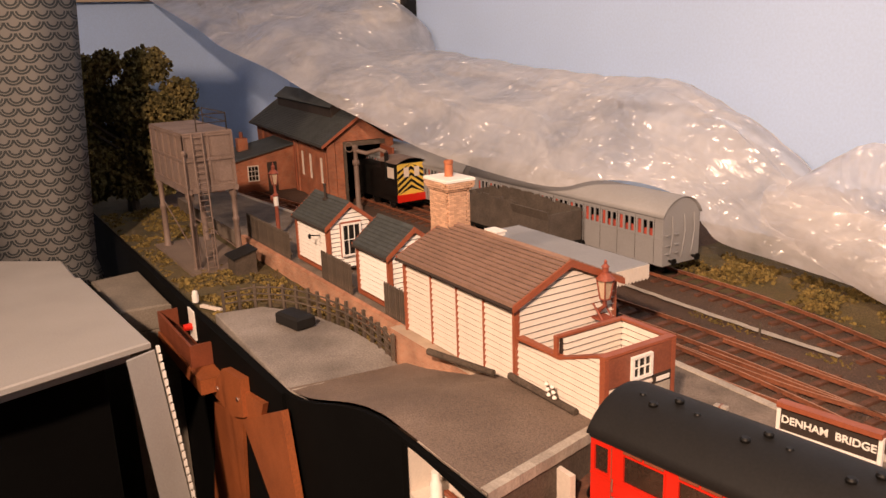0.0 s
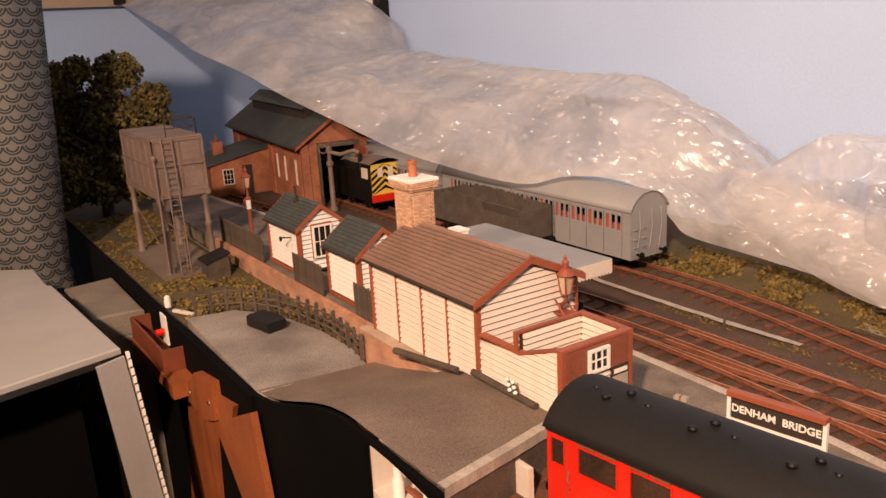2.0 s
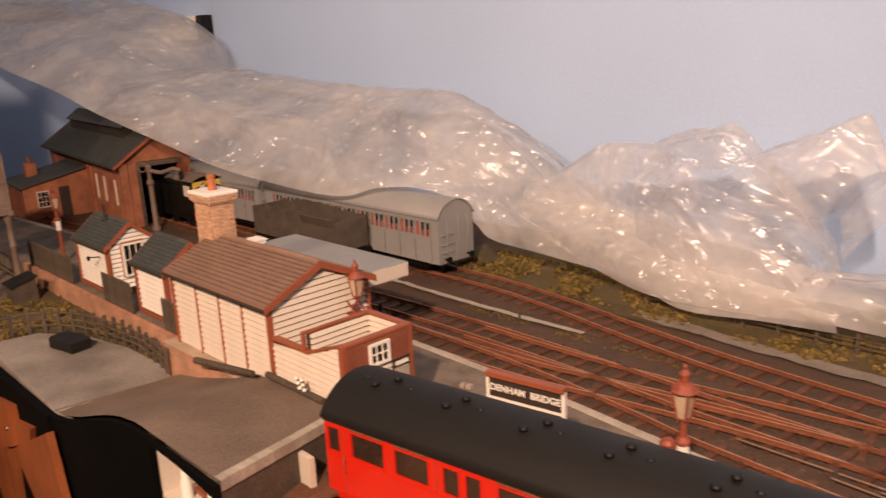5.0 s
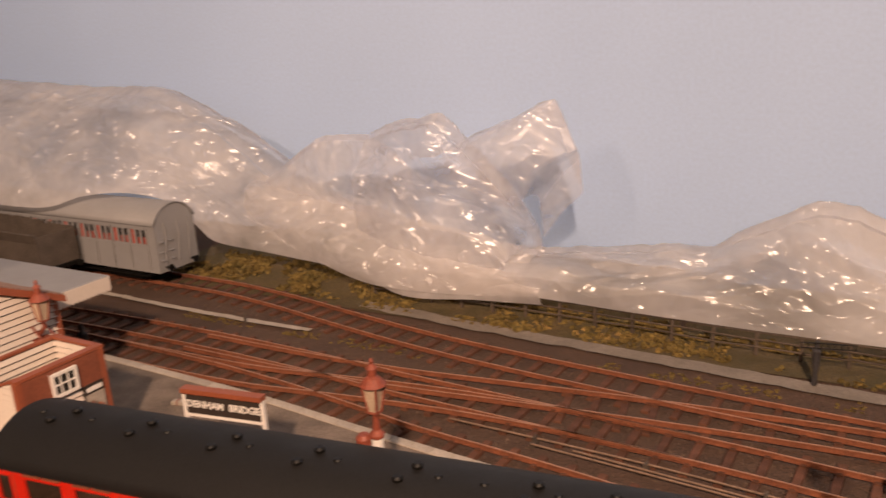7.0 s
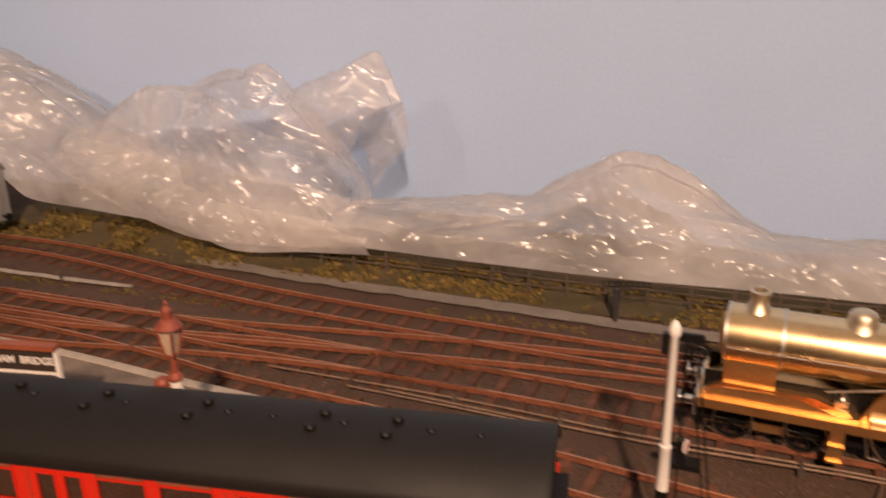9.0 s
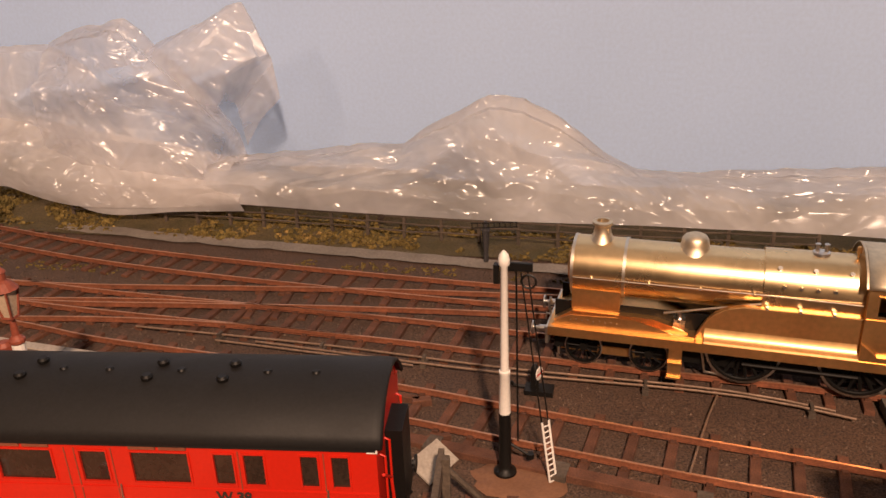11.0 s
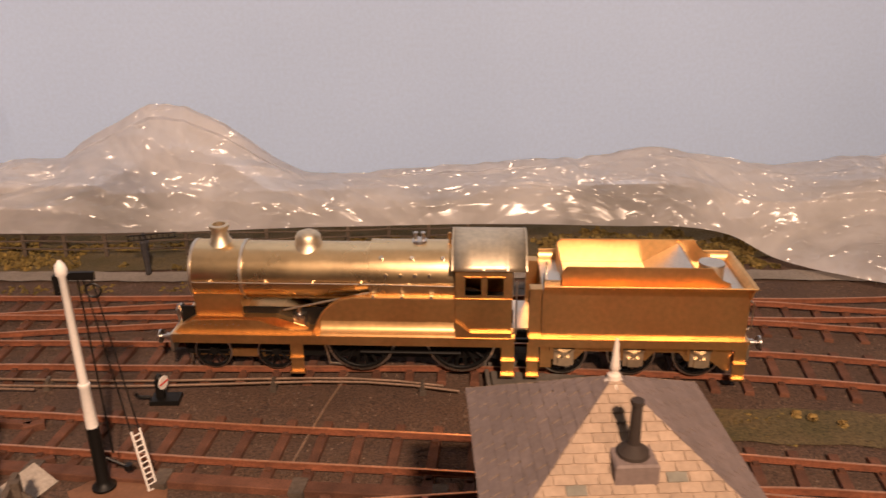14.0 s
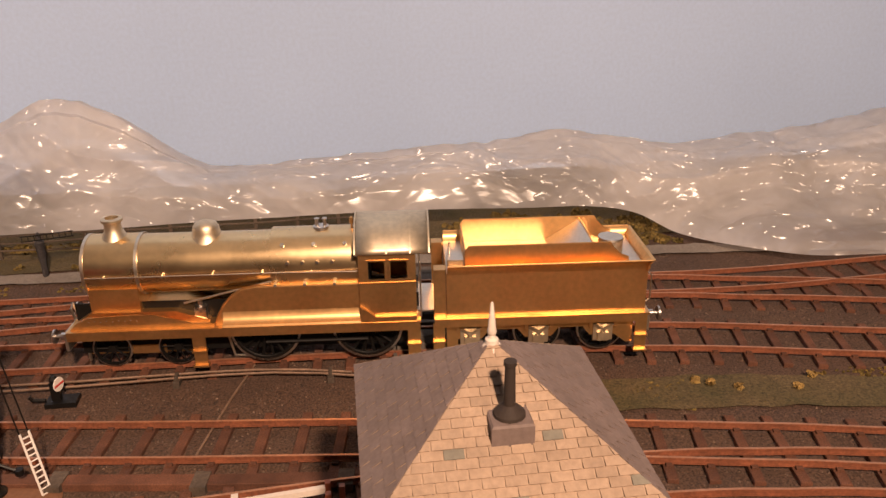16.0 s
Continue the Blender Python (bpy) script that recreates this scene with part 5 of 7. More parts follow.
    part("brake_handle", Shape().tube((0.2245, -0.014, 0.0668), (0.2245, -0.014, 0.082), 0.0007).tube((0.2245, -0.0165, 0.0795), (0.2245, -0.0115, 0.0795), 0.0005), N, ob)
    for y in (-0.0262, 0.0185):
        part("front_plate", Shape().box(0.2143, 0.2215, y, y + 0.0077, foot, 0.069), B, ob)
    for u in (0.217, 0.344):
        for y in (-0.0288, 0.0275):
            part("footstep", Shape().box(u - 0.0036, u + 0.0036, y, y + 0.0013, 0.0105, foot - 0.003).box(u - 0.0042, u + 0.0042, y - 0.002, y + 0.002, 0.0102, 0.0114).box(u - 0.0042, u + 0.0042, y - 0.002, y + 0.002, 0.021, 0.0221), B, ob)
    cut = [(0.222, foot - 0.002), (0.222, 0.014), (0.2290, 0.014), (0.2290, 0.020), (0.2440, 0.020), (0.249, 0.026), (0.2665, 0.026), (0.2715, 0.020), (0.288, 0.020), (0.2925, 0.026), (0.308, 0.026), (0.3125, 0.020), (0.328, 0.020), (0.336, 0.014), (0.340, 0.014), (0.340, foot - 0.002)]
    for y in (-0.0242, 0.0232):
        part("tender_frame", Shape().extrude(cut, y, y + 0.001, "y"), B, ob)
    for u in (0.2366, 0.2797, 0.3207):
        wheelset(ob, u, 0.0152, 0.0165, BLACK, STEEL, 12)
        for y, sgn in ((-0.0242, -1), (0.0242, 1)):
            box = part("axlebox", Shape().box(u - 0.0062, u + 0.0062, y - 0.0012, y + 0.0012, 0.0165, 0.0280).box(u - 0.0035, u + 0.0035, y + sgn * 0.0012, y + sgn * 0.0032, 0.0170, 0.0225), SATIN, ob, "cast axlebox and leaf spring")
            s = Shape()
            for i in range(5):
                w = 0.0062 - 0.0008 * i
                s.extrude([(u - w, 0.0285 - 0.0002 * i), (u, 0.0262 - 0.0011 * i), (u + w, 0.0285 - 0.0002 * i), (u + w, 0.0277 - 0.0002 * i), (u, 0.0254 - 0.0011 * i), (u - w, 0.0277 - 0.0002 * i)], y + sgn * 0.0012, y + sgn * 0.0030, "y")
            part("leaf_spring", s, SATIN, box)
            for d in (-0.0078, 0.0078):
                part("spring_hanger", Shape().box(u + d - 0.0011, u + d + 0.0011, y + sgn * 0.0004, y + sgn * 0.0026, 0.0265, 0.0325), B, ob)
    part("rear_beam", Shape().box(0.3475, 0.3490, -0.029, 0.029, foot - 0.012, foot), N, ob)
    for y in (-0.0195, 0.0195):
        part("buffer", Shape().tube((0.349, y, foot - 0.005), (0.3535, y, foot - 0.005), 0.0024).tube((0.3535, y, foot - 0.005), (0.3565, y, foot - 0.005), 0.0013).tube((0.3565, y, foot - 0.005), (0.3577, y, foot - 0.005), 0.0046, n=18), STEEL, ob, "turned steel buffer", smooth=True)
    for y in (-0.018, 0.0, 0.018):
        part("lamp_bracket", Shape().box(0.346, 0.3485, y - 0.001, y + 0.001, 0.055, 0.058), B, ob)
    part("rear_handrail", Shape().path([(0.347, -0.0235, 0.042), (0.3495, -0.0235, 0.044), (0.3495, -0.0235, 0.060), (0.347, -0.0235, 0.062)], 0.0005), N, ob)
    part("drawbar", Shape().box(0.2055, 0.2145, -0.004, 0.004, 0.024, 0.028), BLACK, ob)
    part("fall_plate", Shape().box(0.203, 0.2165, -0.02, 0.02, foot + 0.0018, foot + 0.0028), N, ob)


brass_locomotive()

# ---- engine shed ----
def shed():
    ob = thing("engine_shed", "red brick engine shed with grey-green slate roof", "building", m=pose(-1.245, 0.610, 0, 0, 0, -5.9) @ pose(1.245, -0.610, 0))
    x0, x1, y0, y1, ze, zr = -1.75, -1.245, 0.622, 0.745, 0.113, 0.156
    ym = (y0 + y1) / 2
    part("wall", side_wall(Shape(), x0, x1, y0, 0.008, 0.0, ze, [(xc - 0.008, xc + 0.008, 0.035, 0.082) for xc in (-1.62, -1.405, -1.355, -1.290)]), SHEDBRICK, ob, "long red brick side wall")
    part("wall", Shape().box(x0, x1, y1 - 0.008, y1, 0.0, ze), SHEDBRICK, ob)
    part("wall", Shape().extrude([(y0 + 0.008, 0.0), (y0 + 0.008, ze), (ym, zr - 0.004), (y1 - 0.008, ze), (y1 - 0.008, 0.0)], x0, x0 + 0.008, "x"), SHEDBRICK, ob)
    d0, d1, dz = 0.650, 0.722, 0.108
    part("front_wall", Shape().box(x1 - 0.008, x1, y0 + 0.008, d0, 0.0, ze).box(x1 - 0.008, x1, d1, y1 - 0.008, 0.0, ze).extrude([(y0 + 0.008, ze), (ym, zr - 0.004), (y1 - 0.008, ze)], x1 - 0.008, x1, "x"), SHEDBRICK, ob, "gabled brick front with a wide doorway")
    for y in (y0 - 0.003, d0 - 0.016):
        part("pilaster", Shape().box(x1 - 0.004, x1 + 0.0035, y, y + 0.014, 0.0, ze), SHEDBRICK, ob, "brick pilaster")
    for x in (-1.70, -1.438, -1.262):
        part("pilaster", Shape().box(x - 0.008, x + 0.008, y0 - 0.0035, y0, 0.0, ze - 0.003), SHEDBRICK, ob, "brick pilaster")
    part("lintel", Shape().box(x1 - 0.009, x1 + 0.002, d0 - 0.006, d1 + 0.006, dz - 0.004, dz + 0.004), TIMBER, ob, "dark timber lintel")
    part("door_post", Shape().box(x1 - 0.004, x1 + 0.003, d0 - 0.001, d0 + 0.004, 0.0, dz - 0.004), TIMBER, ob)
    leaf = part("shed_door", Shape().box(x1 + 0.002, x1 + 0.055, d1 - 0.003, d1 + 0.001, 0.0, dz - 0.006), BROWN, ob, "brown timber door leaf standing open")
    for xc in (-1.62, -1.405, -1.355, -1.290):
        sash(ob, pose(xc - 0.0078, y0 + 0.003, 0.0353), 0.0156, 0.0465, 3, 5, CREAM, GLASS, 0.0008)
    part("eaves_board", Shape().box(x0, x1 + 0.008, y0 - 0.006, y0 - 0.004, ze - 0.006, ze - 0.001), LININGS, ob)
    roof = gable_roof(ob, x0 - 0.006, x1 + 0.010, y0 - 0.014, y1 + 0.014, ze - 0.004, zr + 0.004, 22, 60, GREENSLATE, 0.003)
    vent = part("ridge_ventilator", Shape().extrude([(ym - 0.022, zr - 0.012), (ym - 0.022, zr + 0.014), (ym, zr + 0.026), (ym + 0.022, zr + 0.014), (ym + 0.022, zr - 0.012)], x0 + 0.05, x1 - 0.09, "x"), SEAM, ob, "dark raised smoke ventilator along the ridge")
    part("ventilator_roof", Shape().extrude([(ym - 0.028, zr + 0.010), (ym, zr + 0.030), (ym + 0.028, zr + 0.010), (ym + 0.026, zr + 0.008), (ym, zr + 0.027), (ym - 0.026, zr + 0.008)], x0 + 0.045, x1 - 0.085, "x"), GREENSLATE, vent)
    # lean-to office
    part("office_wall", Shape().extrude([(0.505, 0.0), (0.505, 0.064), (0.6215, 0.088), (0.6215, 0.0)], -1.60, -1.462, "x"), SHEDBRICK, ob, "brick lean-to office")
    part("office_roof", Shape().extrude([(0.498, 0.0625), (0.6215, 0.0885), (0.6215, 0.0915), (0.498, 0.0655)], -1.606, -1.455, "x"), GREENSLATE, ob)
    sash(ob, pose(-1.4615, 0.528, 0.024, 0, 0, 90), 0.020, 0.029, 3, 3, CREAM, GLASS, 0.0009)
    part("office_door", Shape().box(-1.4618, -1.4602, 0.566, 0.585, 0.0, 0.058), SEAM, ob, "dark open office doorway")
    part("drain_pipe", Shape().path([(-1.44, 0.6205, 0.107), (-1.44, 0.618, 0.10), (-1.44, 0.6175, 0.0)], 0.0016, 8), LININGS, ob, "red-brown rainwater pipe")
    part("office_chimney", Shape().box(-1.560, -1.538, 0.53, 0.55, 0.06, 0.098), SHEDBRICK, ob)
    for x in (-1.554, -1.544):
        part("chimney_pot", Shape().lathe([(0.003, 0), (0.0026, 0.012), (0.003, 0.0125)], (x, 0.54, 0.098), 10), BROWN, ob)


shed()


def water_tank():
    ob = thing("water_tank", "dull brown panelled water tank on iron columns with ladder", "water tank")
    x0, x1, y0, y1, z0, z1 = -1.156, -0.988, 0.311, 0.374, 0.110, 0.179
    tank = part("tank", Shape().box(x0, x1, y0, y1, z0, z1), TANKPAINT, ob, "riveted panel tank")
    part("tank_lid", Shape().box(x0 - 0.001, x1 + 0.001, y0 - 0.001, y1 + 0.001, z1, z1 + 0.0025), TANKPAINT, tank)
    for i in range(6):
        x = x0 + (x1 - x0) * i / 5
        part("seam_strip", Shape().box(x - 0.0014, x + 0.0014, y0 - 0.0014, y0, z0, z1), TANKPAINT, tank)
    for i in range(3):
        y = y0 + (y1 - y0) * i / 2
        part("seam_strip", Shape().box(x1, x1 + 0.0014, y - 0.0014, y + 0.0014, z0, z1), TANKPAINT, tank)
    for z in (z0, (z0 + z1) / 2, z1 - 0.003):
        part("flange", Shape().box(x0, x1, y0 - 0.0020, y0, z, z + 0.0026).box(x1, x1 + 0.0020, y0, y1, z, z + 0.0026), TANKPAINT, tank)
    for i in range(5):
        for k in range(2):
            cx, cz = x0 + (x1 - x0) * (i + 0.5) / 5, z0 + (z1 - z0) * (k + 0.5) / 2 + 0.001
            part("panel", Shape().box(cx - 0.011, cx + 0.011, y0 - 0.0008, y0, cz - 0.0125, cz + 0.0125), TANKPAINT, tank)
    for i in range(2):
        for k in range(2):
            cy, cz = y0 + (y1 - y0) * (i + 0.5) / 2, z0 + (z1 - z0) * (k + 0.5) / 2 + 0.001
            part("panel", Shape().box(x1, x1 + 0.0008, cy - 0.012, cy + 0.012, cz - 0.0125, cz + 0.0125), TANKPAINT, tank)
    part("beam", Shape().box(x0 - 0.004, x1 + 0.004, y0 - 0.002, y0 + 0.004, z0 - 0.007, z0 - 0.0002).box(x0 - 0.004, x1 + 0.004, y1 - 0.004, y1 + 0.002, z0 - 0.007, z0 - 0.0002), TANKPAINT, ob)
    for i in range(5):
        x = x0 + (x1 - x0) * i / 4
        part("cross_beam", Shape().box(x - 0.002, x + 0.002, y0 + 0.004, y1 - 0.004, z0 - 0.006, z0 - 0.0002), TANKPAINT, ob)
    for x in (x0 + 0.006, x1 - 0.006):
        for y in (y0 + 0.003, y1 - 0.003):
            part("column", Shape().lathe([(0.007, 0.0), (0.007, 0.004), (0.0046, 0.007), (0.0040, 0.060), (0.0050, 0.062), (0.0050, 0.065), (0.0038, 0.067), (0.0036, 0.094), (0.0058, 0.098), (0.0062, 0.1035)], (x, y, -0.001), 12), TANKPAINT, ob, "cast iron column", smooth=True)
    part("tie_rod", Shape().path([(x0 + 0.006, y0 + 0.003, 0.075), (x1 - 0.006, y0 + 0.003, 0.02)], 0.0008).path([(x1 - 0.006, y0 + 0.003, 0.075), (x1 - 0.006, y1 - 0.003, 0.02)], 0.0008), TANKPAINT, ob)
    part("base_slab", Shape().box(x0 - 0.012, x1 + 0.016, y0 - 0.012, y1 + 0.008, -0.006, 0.0035), ROAD, ob, "dark concrete base")
    lad = part("ladder", Shape().tube((-0.972, 0.3215, 0.003), (-0.983, 0.3215, 0.182), 0.0009).tube((-0.972, 0.3345, 0.003), (-0.983, 0.3345, 0.182), 0.0009), TANKPAINT, ob, "iron access ladder")
    for i in range(24):
        z = 0.008 + i * 0.0073
        part("rung", Shape().tube((-0.972 - 0.011 * z / 0.18, 0.3215, z), (-0.972 - 0.011 * z / 0.18, 0.3345, z), 0.0006, n=5), TANKPAINT, lad)
    part("level_gauge", Shape().tube((-0.983, 0.309, 0.008), (-0.983, 0.309, 0.155), 0.0014).lathe([(0.003, 0), (0.0034, 0.003), (0.001, 0.006)], (-0.983, 0.309, 0.155), 8), TANKPAINT, ob)
    r = Shape()
    for a, b in (((x0 + 0.06, y1 - 0.004), (x1 - 0.004, y1 - 0.004)), ((x1 - 0.004, y1 - 0.004), (x1 - 0.004, y0 + 0.02))):
        r.tube((*a, z1 + 0.024), (*b, z1 + 0.024), 0.0007).tube((*a, z1 + 0.013), (*b, z1 + 0.013), 0.0006)
        for p in (a, b):
            r.tube((*p, z1), (*p, z1 + 0.024), 0.0008)
    part("handrail", r, SEAM, ob, "thin iron handrail on the tank top")
    part("valve_wheel", Shape().lathe([(0.0075, -0.0006), (0.0085, 0.0), (0.0075, 0.0006), (0.0068, 0.0)], (-0.985, 0.334, 0.052), 16, caps=False).tube((-0.985, 0.334, 0.004), (-0.985, 0.334, 0.053), 0.0012), TANKPAINT, ob)


water_tank()
s = Shape().extrude([(-0.014, 0.0), (-0.014, 0.022), (0.014, 0.030), (0.014, 0.0)], 0.0, 0.032, "x")
ob = thing("coal_bunker", "dark boarded lean-to coal bunker beside the tank", "shed", m=pose(-0.968, 0.36, 0))
part("bin", s, TIMBER, ob)
part("lid", Shape().extrude([(-0.017, 0.0215), (0.016, 0.0305), (0.016, 0.0325), (-0.017, 0.0235)], -0.002, 0.034, "x"), ROOFBLACK, ob)

s = Shape().lathe([(0.0075, 0), (0.0075, 0.006), (0.0046, 0.010), (0.0042, 0.078), (0.0064, 0.080), (0.0064, 0.085), (0.0038, 0.088), (0.0034, 0.1), (0.0052, 0.104), (0.0052, 0.110), (0.002, 0.113)], (0, 0, 0), 14)
ob = thing("water_crane", "dark iron water crane with swan neck and leather bag", "water crane", m=pose(-1.19, 0.648, 0))
part("column", s, TANKPAINT, ob, smooth=True)
part("arm", Shape().path([(0, 0, 0.103), (0.018, 0.012, 0.099), (0.04, 0.026, 0.106), (0.05, 0.032, 0.102)], 0.0034, 10), TANKPAINT, ob)
part("bag", Shape().lathe([(0.0032, 0), (0.004, 0.02), (0.0036, 0.046)], (0.05, 0.032, 0.055), 10), BLACK, ob, "hanging black leather bag")
part("wheel", Shape().lathe([(0.008, -0.0008), (0.009, 0), (0.008, 0.0008), (0.007, 0)], n=16, caps=False, m=pose(-0.012, -0.006, 0.108, 90, 0, 30)), TANKPAINT, ob)


# ---- tree and low growth ----
def leaf_cloud(s, cx, cy, cz, r, count, size, flat=0.8):
    for _ in range(count):
        d = Vector((random.gauss(0, 1), random.gauss(0, 1), random.gauss(0, 1))).normalized() * r * random.uniform(0.62, 1.05)
        p = Vector((cx, cy, cz)) + Vector((d.x, d.y, d.z * flat))
        q = Euler((random.uniform(0, 6.3), random.uniform(0, 6.3), random.uniform(0, 6.3))).to_matrix()
        k = size * random.uniform(0.6, 1.4)
        s.add([p + q @ Vector(v) * k for v in ((-1, -0.6, 0), (0.2, -0.9, 0.25), (1, 0.1, -0.1), (0.1, 0.9, 0.3), (-0.9, 0.5, -0.2))], [(0, 1, 2, 3, 4)])


def tree():
    ob = thing("tree", "large dark olive-green model tree behind the water tank", "tree")
    bark = material("tree_bark", (0.06, 0.045, 0.032), 0.9, vary=0.3, scale=80, bump=0.5)
    base = Vector((-1.46, 0.331, -0.002))
    s = Shape().tube(base, base + Vector((0.004, 0.002, 0.07)), 0.011, 0.0075, 10).tube(base + Vector((0.004, 0.002, 0.07)), base + Vector((0.0, 0.0, 0.16)), 0.0075, 0.005, 8)
    part("trunk", s, bark, ob)
    blobs = [(-0.07, 0.0, 0.10, 0.050), (0.06, 0.01, 0.10, 0.052), (0.0, -0.03, 0.09, 0.055), (-0.085, 0.0, 0.175, 0.045), (0.02, 0.0, 0.185, 0.055), (0.085, 0.0, 0.175, 0.048), (-0.03, -0.03, 0.195, 0.046), (-0.045, 0.01, 0.248, 0.040), (-0.015, 0.02, 0.262, 0.030), (0.052, 0.0, 0.255, 0.043), (0.022, 0.01, 0.225, 0.03), (0.10, 0.0, 0.205, 0.036), (-0.105, 0.01, 0.205, 0.032), (0.03, -0.03, 0.13, 0.05), (-0.05, -0.03, 0.145, 0.045), (0.0, 0.0, 0.055, 0.042), (0.055, -0.01, 0.055, 0.04), (-0.06, 0.0, 0.05, 0.035)]
    limbs, crown = Shape(), Shape()
    for dx, dy, z, r in blobs:
        # across the view the crown spreads mainly in y
        c = base + Vector((dx * 0.28 + dy, dx * 0.96, z))
        limbs.tube(base + Vector((0.002, 0.001, min(0.14, z * 0.6))), c, 0.0035, 0.0012, 6)
        leaf_cloud(crown, c.x, c.y, c.z, r * 0.95, int(1100 * (r / 0.045) ** 2), 0.0034)
        leaf_cloud(crown, c.x, c.y, c.z, r * 0.62, int(380 * (r / 0.045) ** 2), 0.005)
    part("limb", limbs, bark, ob)
    tagged(part("crown", crown, LEAF, ob, "dense clumped dark foliage"), kind="stuff")


tree()
MOSS = material("olive_lichen_growth", (0.135, 0.100, 0.026), 0.95, vary=0.4, scale=60, bump=0.5, second=(0.215, 0.145, 0.040), island=0.35)
STRAW = material("dry_yellow_tufts", (0.34, 0.22, 0.07), 0.95, vary=0.3, scale=60, bump=0.4, second=(0.24, 0.17, 0.05), island=0.35)
CINDERS = material("grey_cinder_path", (0.25, 0.215, 0.18), 0.9, vary=0.25, scale=30, bump=0.35)


def growth(name, label, spots, mat, size, count):
    """Low clumps scattered over patches (x0, x1, y0, y1, height)."""
    s = Shape()
    for x0, x1, y0, y1, h in spots:
        for _ in range(int(count * (x1 - x0) * (y1 - y0))):
            x, y = random.uniform(x0, x1), random.uniform(y0, y1)
            if noise.noise((x * 22, y * 22, 7)) < -0.12:
                continue
            hh = h * (0.35 + 0.65 * abs(noise.noise((x * 30, y * 30, 2))) * 1.6)
            leaf_cloud(s, x, y, GROUND_AT(x, y) + hh * 0.35, hh * random.uniform(0.5, 1.0), 7, size, 0.7)
    return single(name, s, mat, label, "plants", kind="stuff")


growth("scrub", "olive-green scrub and grass clumps beside the tank and yard", [(-0.985, -0.80, 0.275, 0.39, 0.010), (-0.80, -0.60, 0.369, 0.395, 0.012), (-1.45, -1.17, 0.27, 0.40, 0.007), (-1.15, -0.95, 0.272, 0.30, 0.005)], MOSS, 0.0021, 26000)
growth("bank_growth", "olive-brown grassy bank along the back siding", [(-0.62, -0.30, 0.785, 0.86, 0.010), (-0.34, 0.12, 0.775, 0.83, 0.006), (0.12, 0.50, 0.768, 0.83, 0.005), (0.5, 0.9, 0.745, 0.84, 0.006)], MOSS, 0.0021, 42000)
growth("dry_tufts", "yellow-brown dry tufts along the fence and path", [(-0.30, 0.10, 0.786, 0.80, 0.006), (-0.5, -0.33, 0.79, 0.805, 0.006), (0.15, 0.5, 0.79, 0.80, 0.004), (0.52, 0.8, 0.765, 0.79, 0.005)], STRAW, 0.0018, 16000)
growth("verge_moss", "thin mossy growth between the tracks", [(0.50, 0.80, 0.497, 0.528, 0.0018), (-0.5, -0.2, 0.685, 0.70, 0.0018), (-0.05, 0.4, 0.725, 0.74, 0.002)], MOSS, 0.0010, 60000)
for x, y in ((0.575, 0.520), (0.590, 0.513), (0.625, 0.508), (0.640, 0.519), (0.567, 0.524)):
    s = Shape()
    leaf_cloud(s, 0, 0, 0.0016, 0.0026, 60, 0.0012)
    single("tuft", s, STRAW, "small dry yellow tuft between the tracks", "plant", group="dry tufts", m=pose(x, y, 0))


def strip(name, label, line, width, z, mat, kind="structure"):
    pts = spline(line, 0.008)
    rows = [[], []]
    for x, y, a in pts:
        for k, w in enumerate((-width / 2, width / 2)):
            w2 = w * (1 + 0.25 * noise.noise((x * 40, w * 100, 5)))
            rows[k].append((x - math.sin(a) * w2, y + math.cos(a) * w2, z + 0.0008 * (1 if k else -1) * 0 + max(0.0, ground_height(x, y) + 0.001)))
    return single(name, Shape().sheet(rows), mat, label, "path", kind=kind)


strip("cinder_path", "grey cinder footpath behind the tracks", [(-0.33, 0.785), (-0.2, 0.772), (0.0, 0.760), (0.15, 0.751), (0.3, 0.748), (0.5, 0.738), (0.7, 0.722), (1.0, 0.68)], 0.019, 0.0008, CINDERS)
strip("stone_kerb", "pale stone kerb between two tracks", [(-0.72, 0.706), (-0.55, 0.699), (-0.42, 0.698), (-0.33, 0.700)], 0.008, 0.0018, STONE)
strip("green_verge", "olive mossy strip between the tracks", [(0.49, 0.520), (0.6, 0.510), (0.7, 0.490), (0.85, 0.455)], 0.034, 0.0006, GRASSY)
s = Shape().sheet(sheet_grid(-1.9, -0.60, 0.262, 0.396, 0.01, lambda x, y: ground_height(x, y) + 0.0015))
single("grass_ground", s, GRASSY, "brown-green grassy ground behind the black board", "ground", kind="structure")
s = Shape().sheet(sheet_grid(-0.64, 1.2, 0.768, 0.984, 0.012, lambda x, y: ground_height(x, y) + 0.0012))
single("grass_bank", s, GRASSY, "brown-green grassy bank at the back", "ground", kind="structure")

# ---- boarded crossing ----
CROSSING = material("dusty_grey_crossing_board", (0.135, 0.115, 0.095), 0.85, vary=0.3, scale=30, bump=0.3, fine=900)
ob = thing("boarded_crossing", "dark grey timber boarded crossing over the tracks", "crossing", kind="structure")
for (ya, yb) in ((0.489, 0.512), (0.5215, 0.5775), (0.5905, 0.612), (0.6215, 0.6505), (0.663, 0.684), (0.694, 0.72)):
    for k in range(2):
        y, w = ya + (yb - ya) * k / 2, (yb - ya) / 2 - 0.0006
        part("plank", Shape().slab([(0.389, y), (0.449, y - 0.0085), (0.449, y - 0.0085 + w), (0.389, y + w)], 0.0, 0.0058, b=0.0004), CROSSING, ob)
    part("edge_board", Shape().slab([(0.3855, ya), (0.388, ya), (0.388, yb), (0.3855, yb)], 0.0, 0.0066), CROSSING, ob)

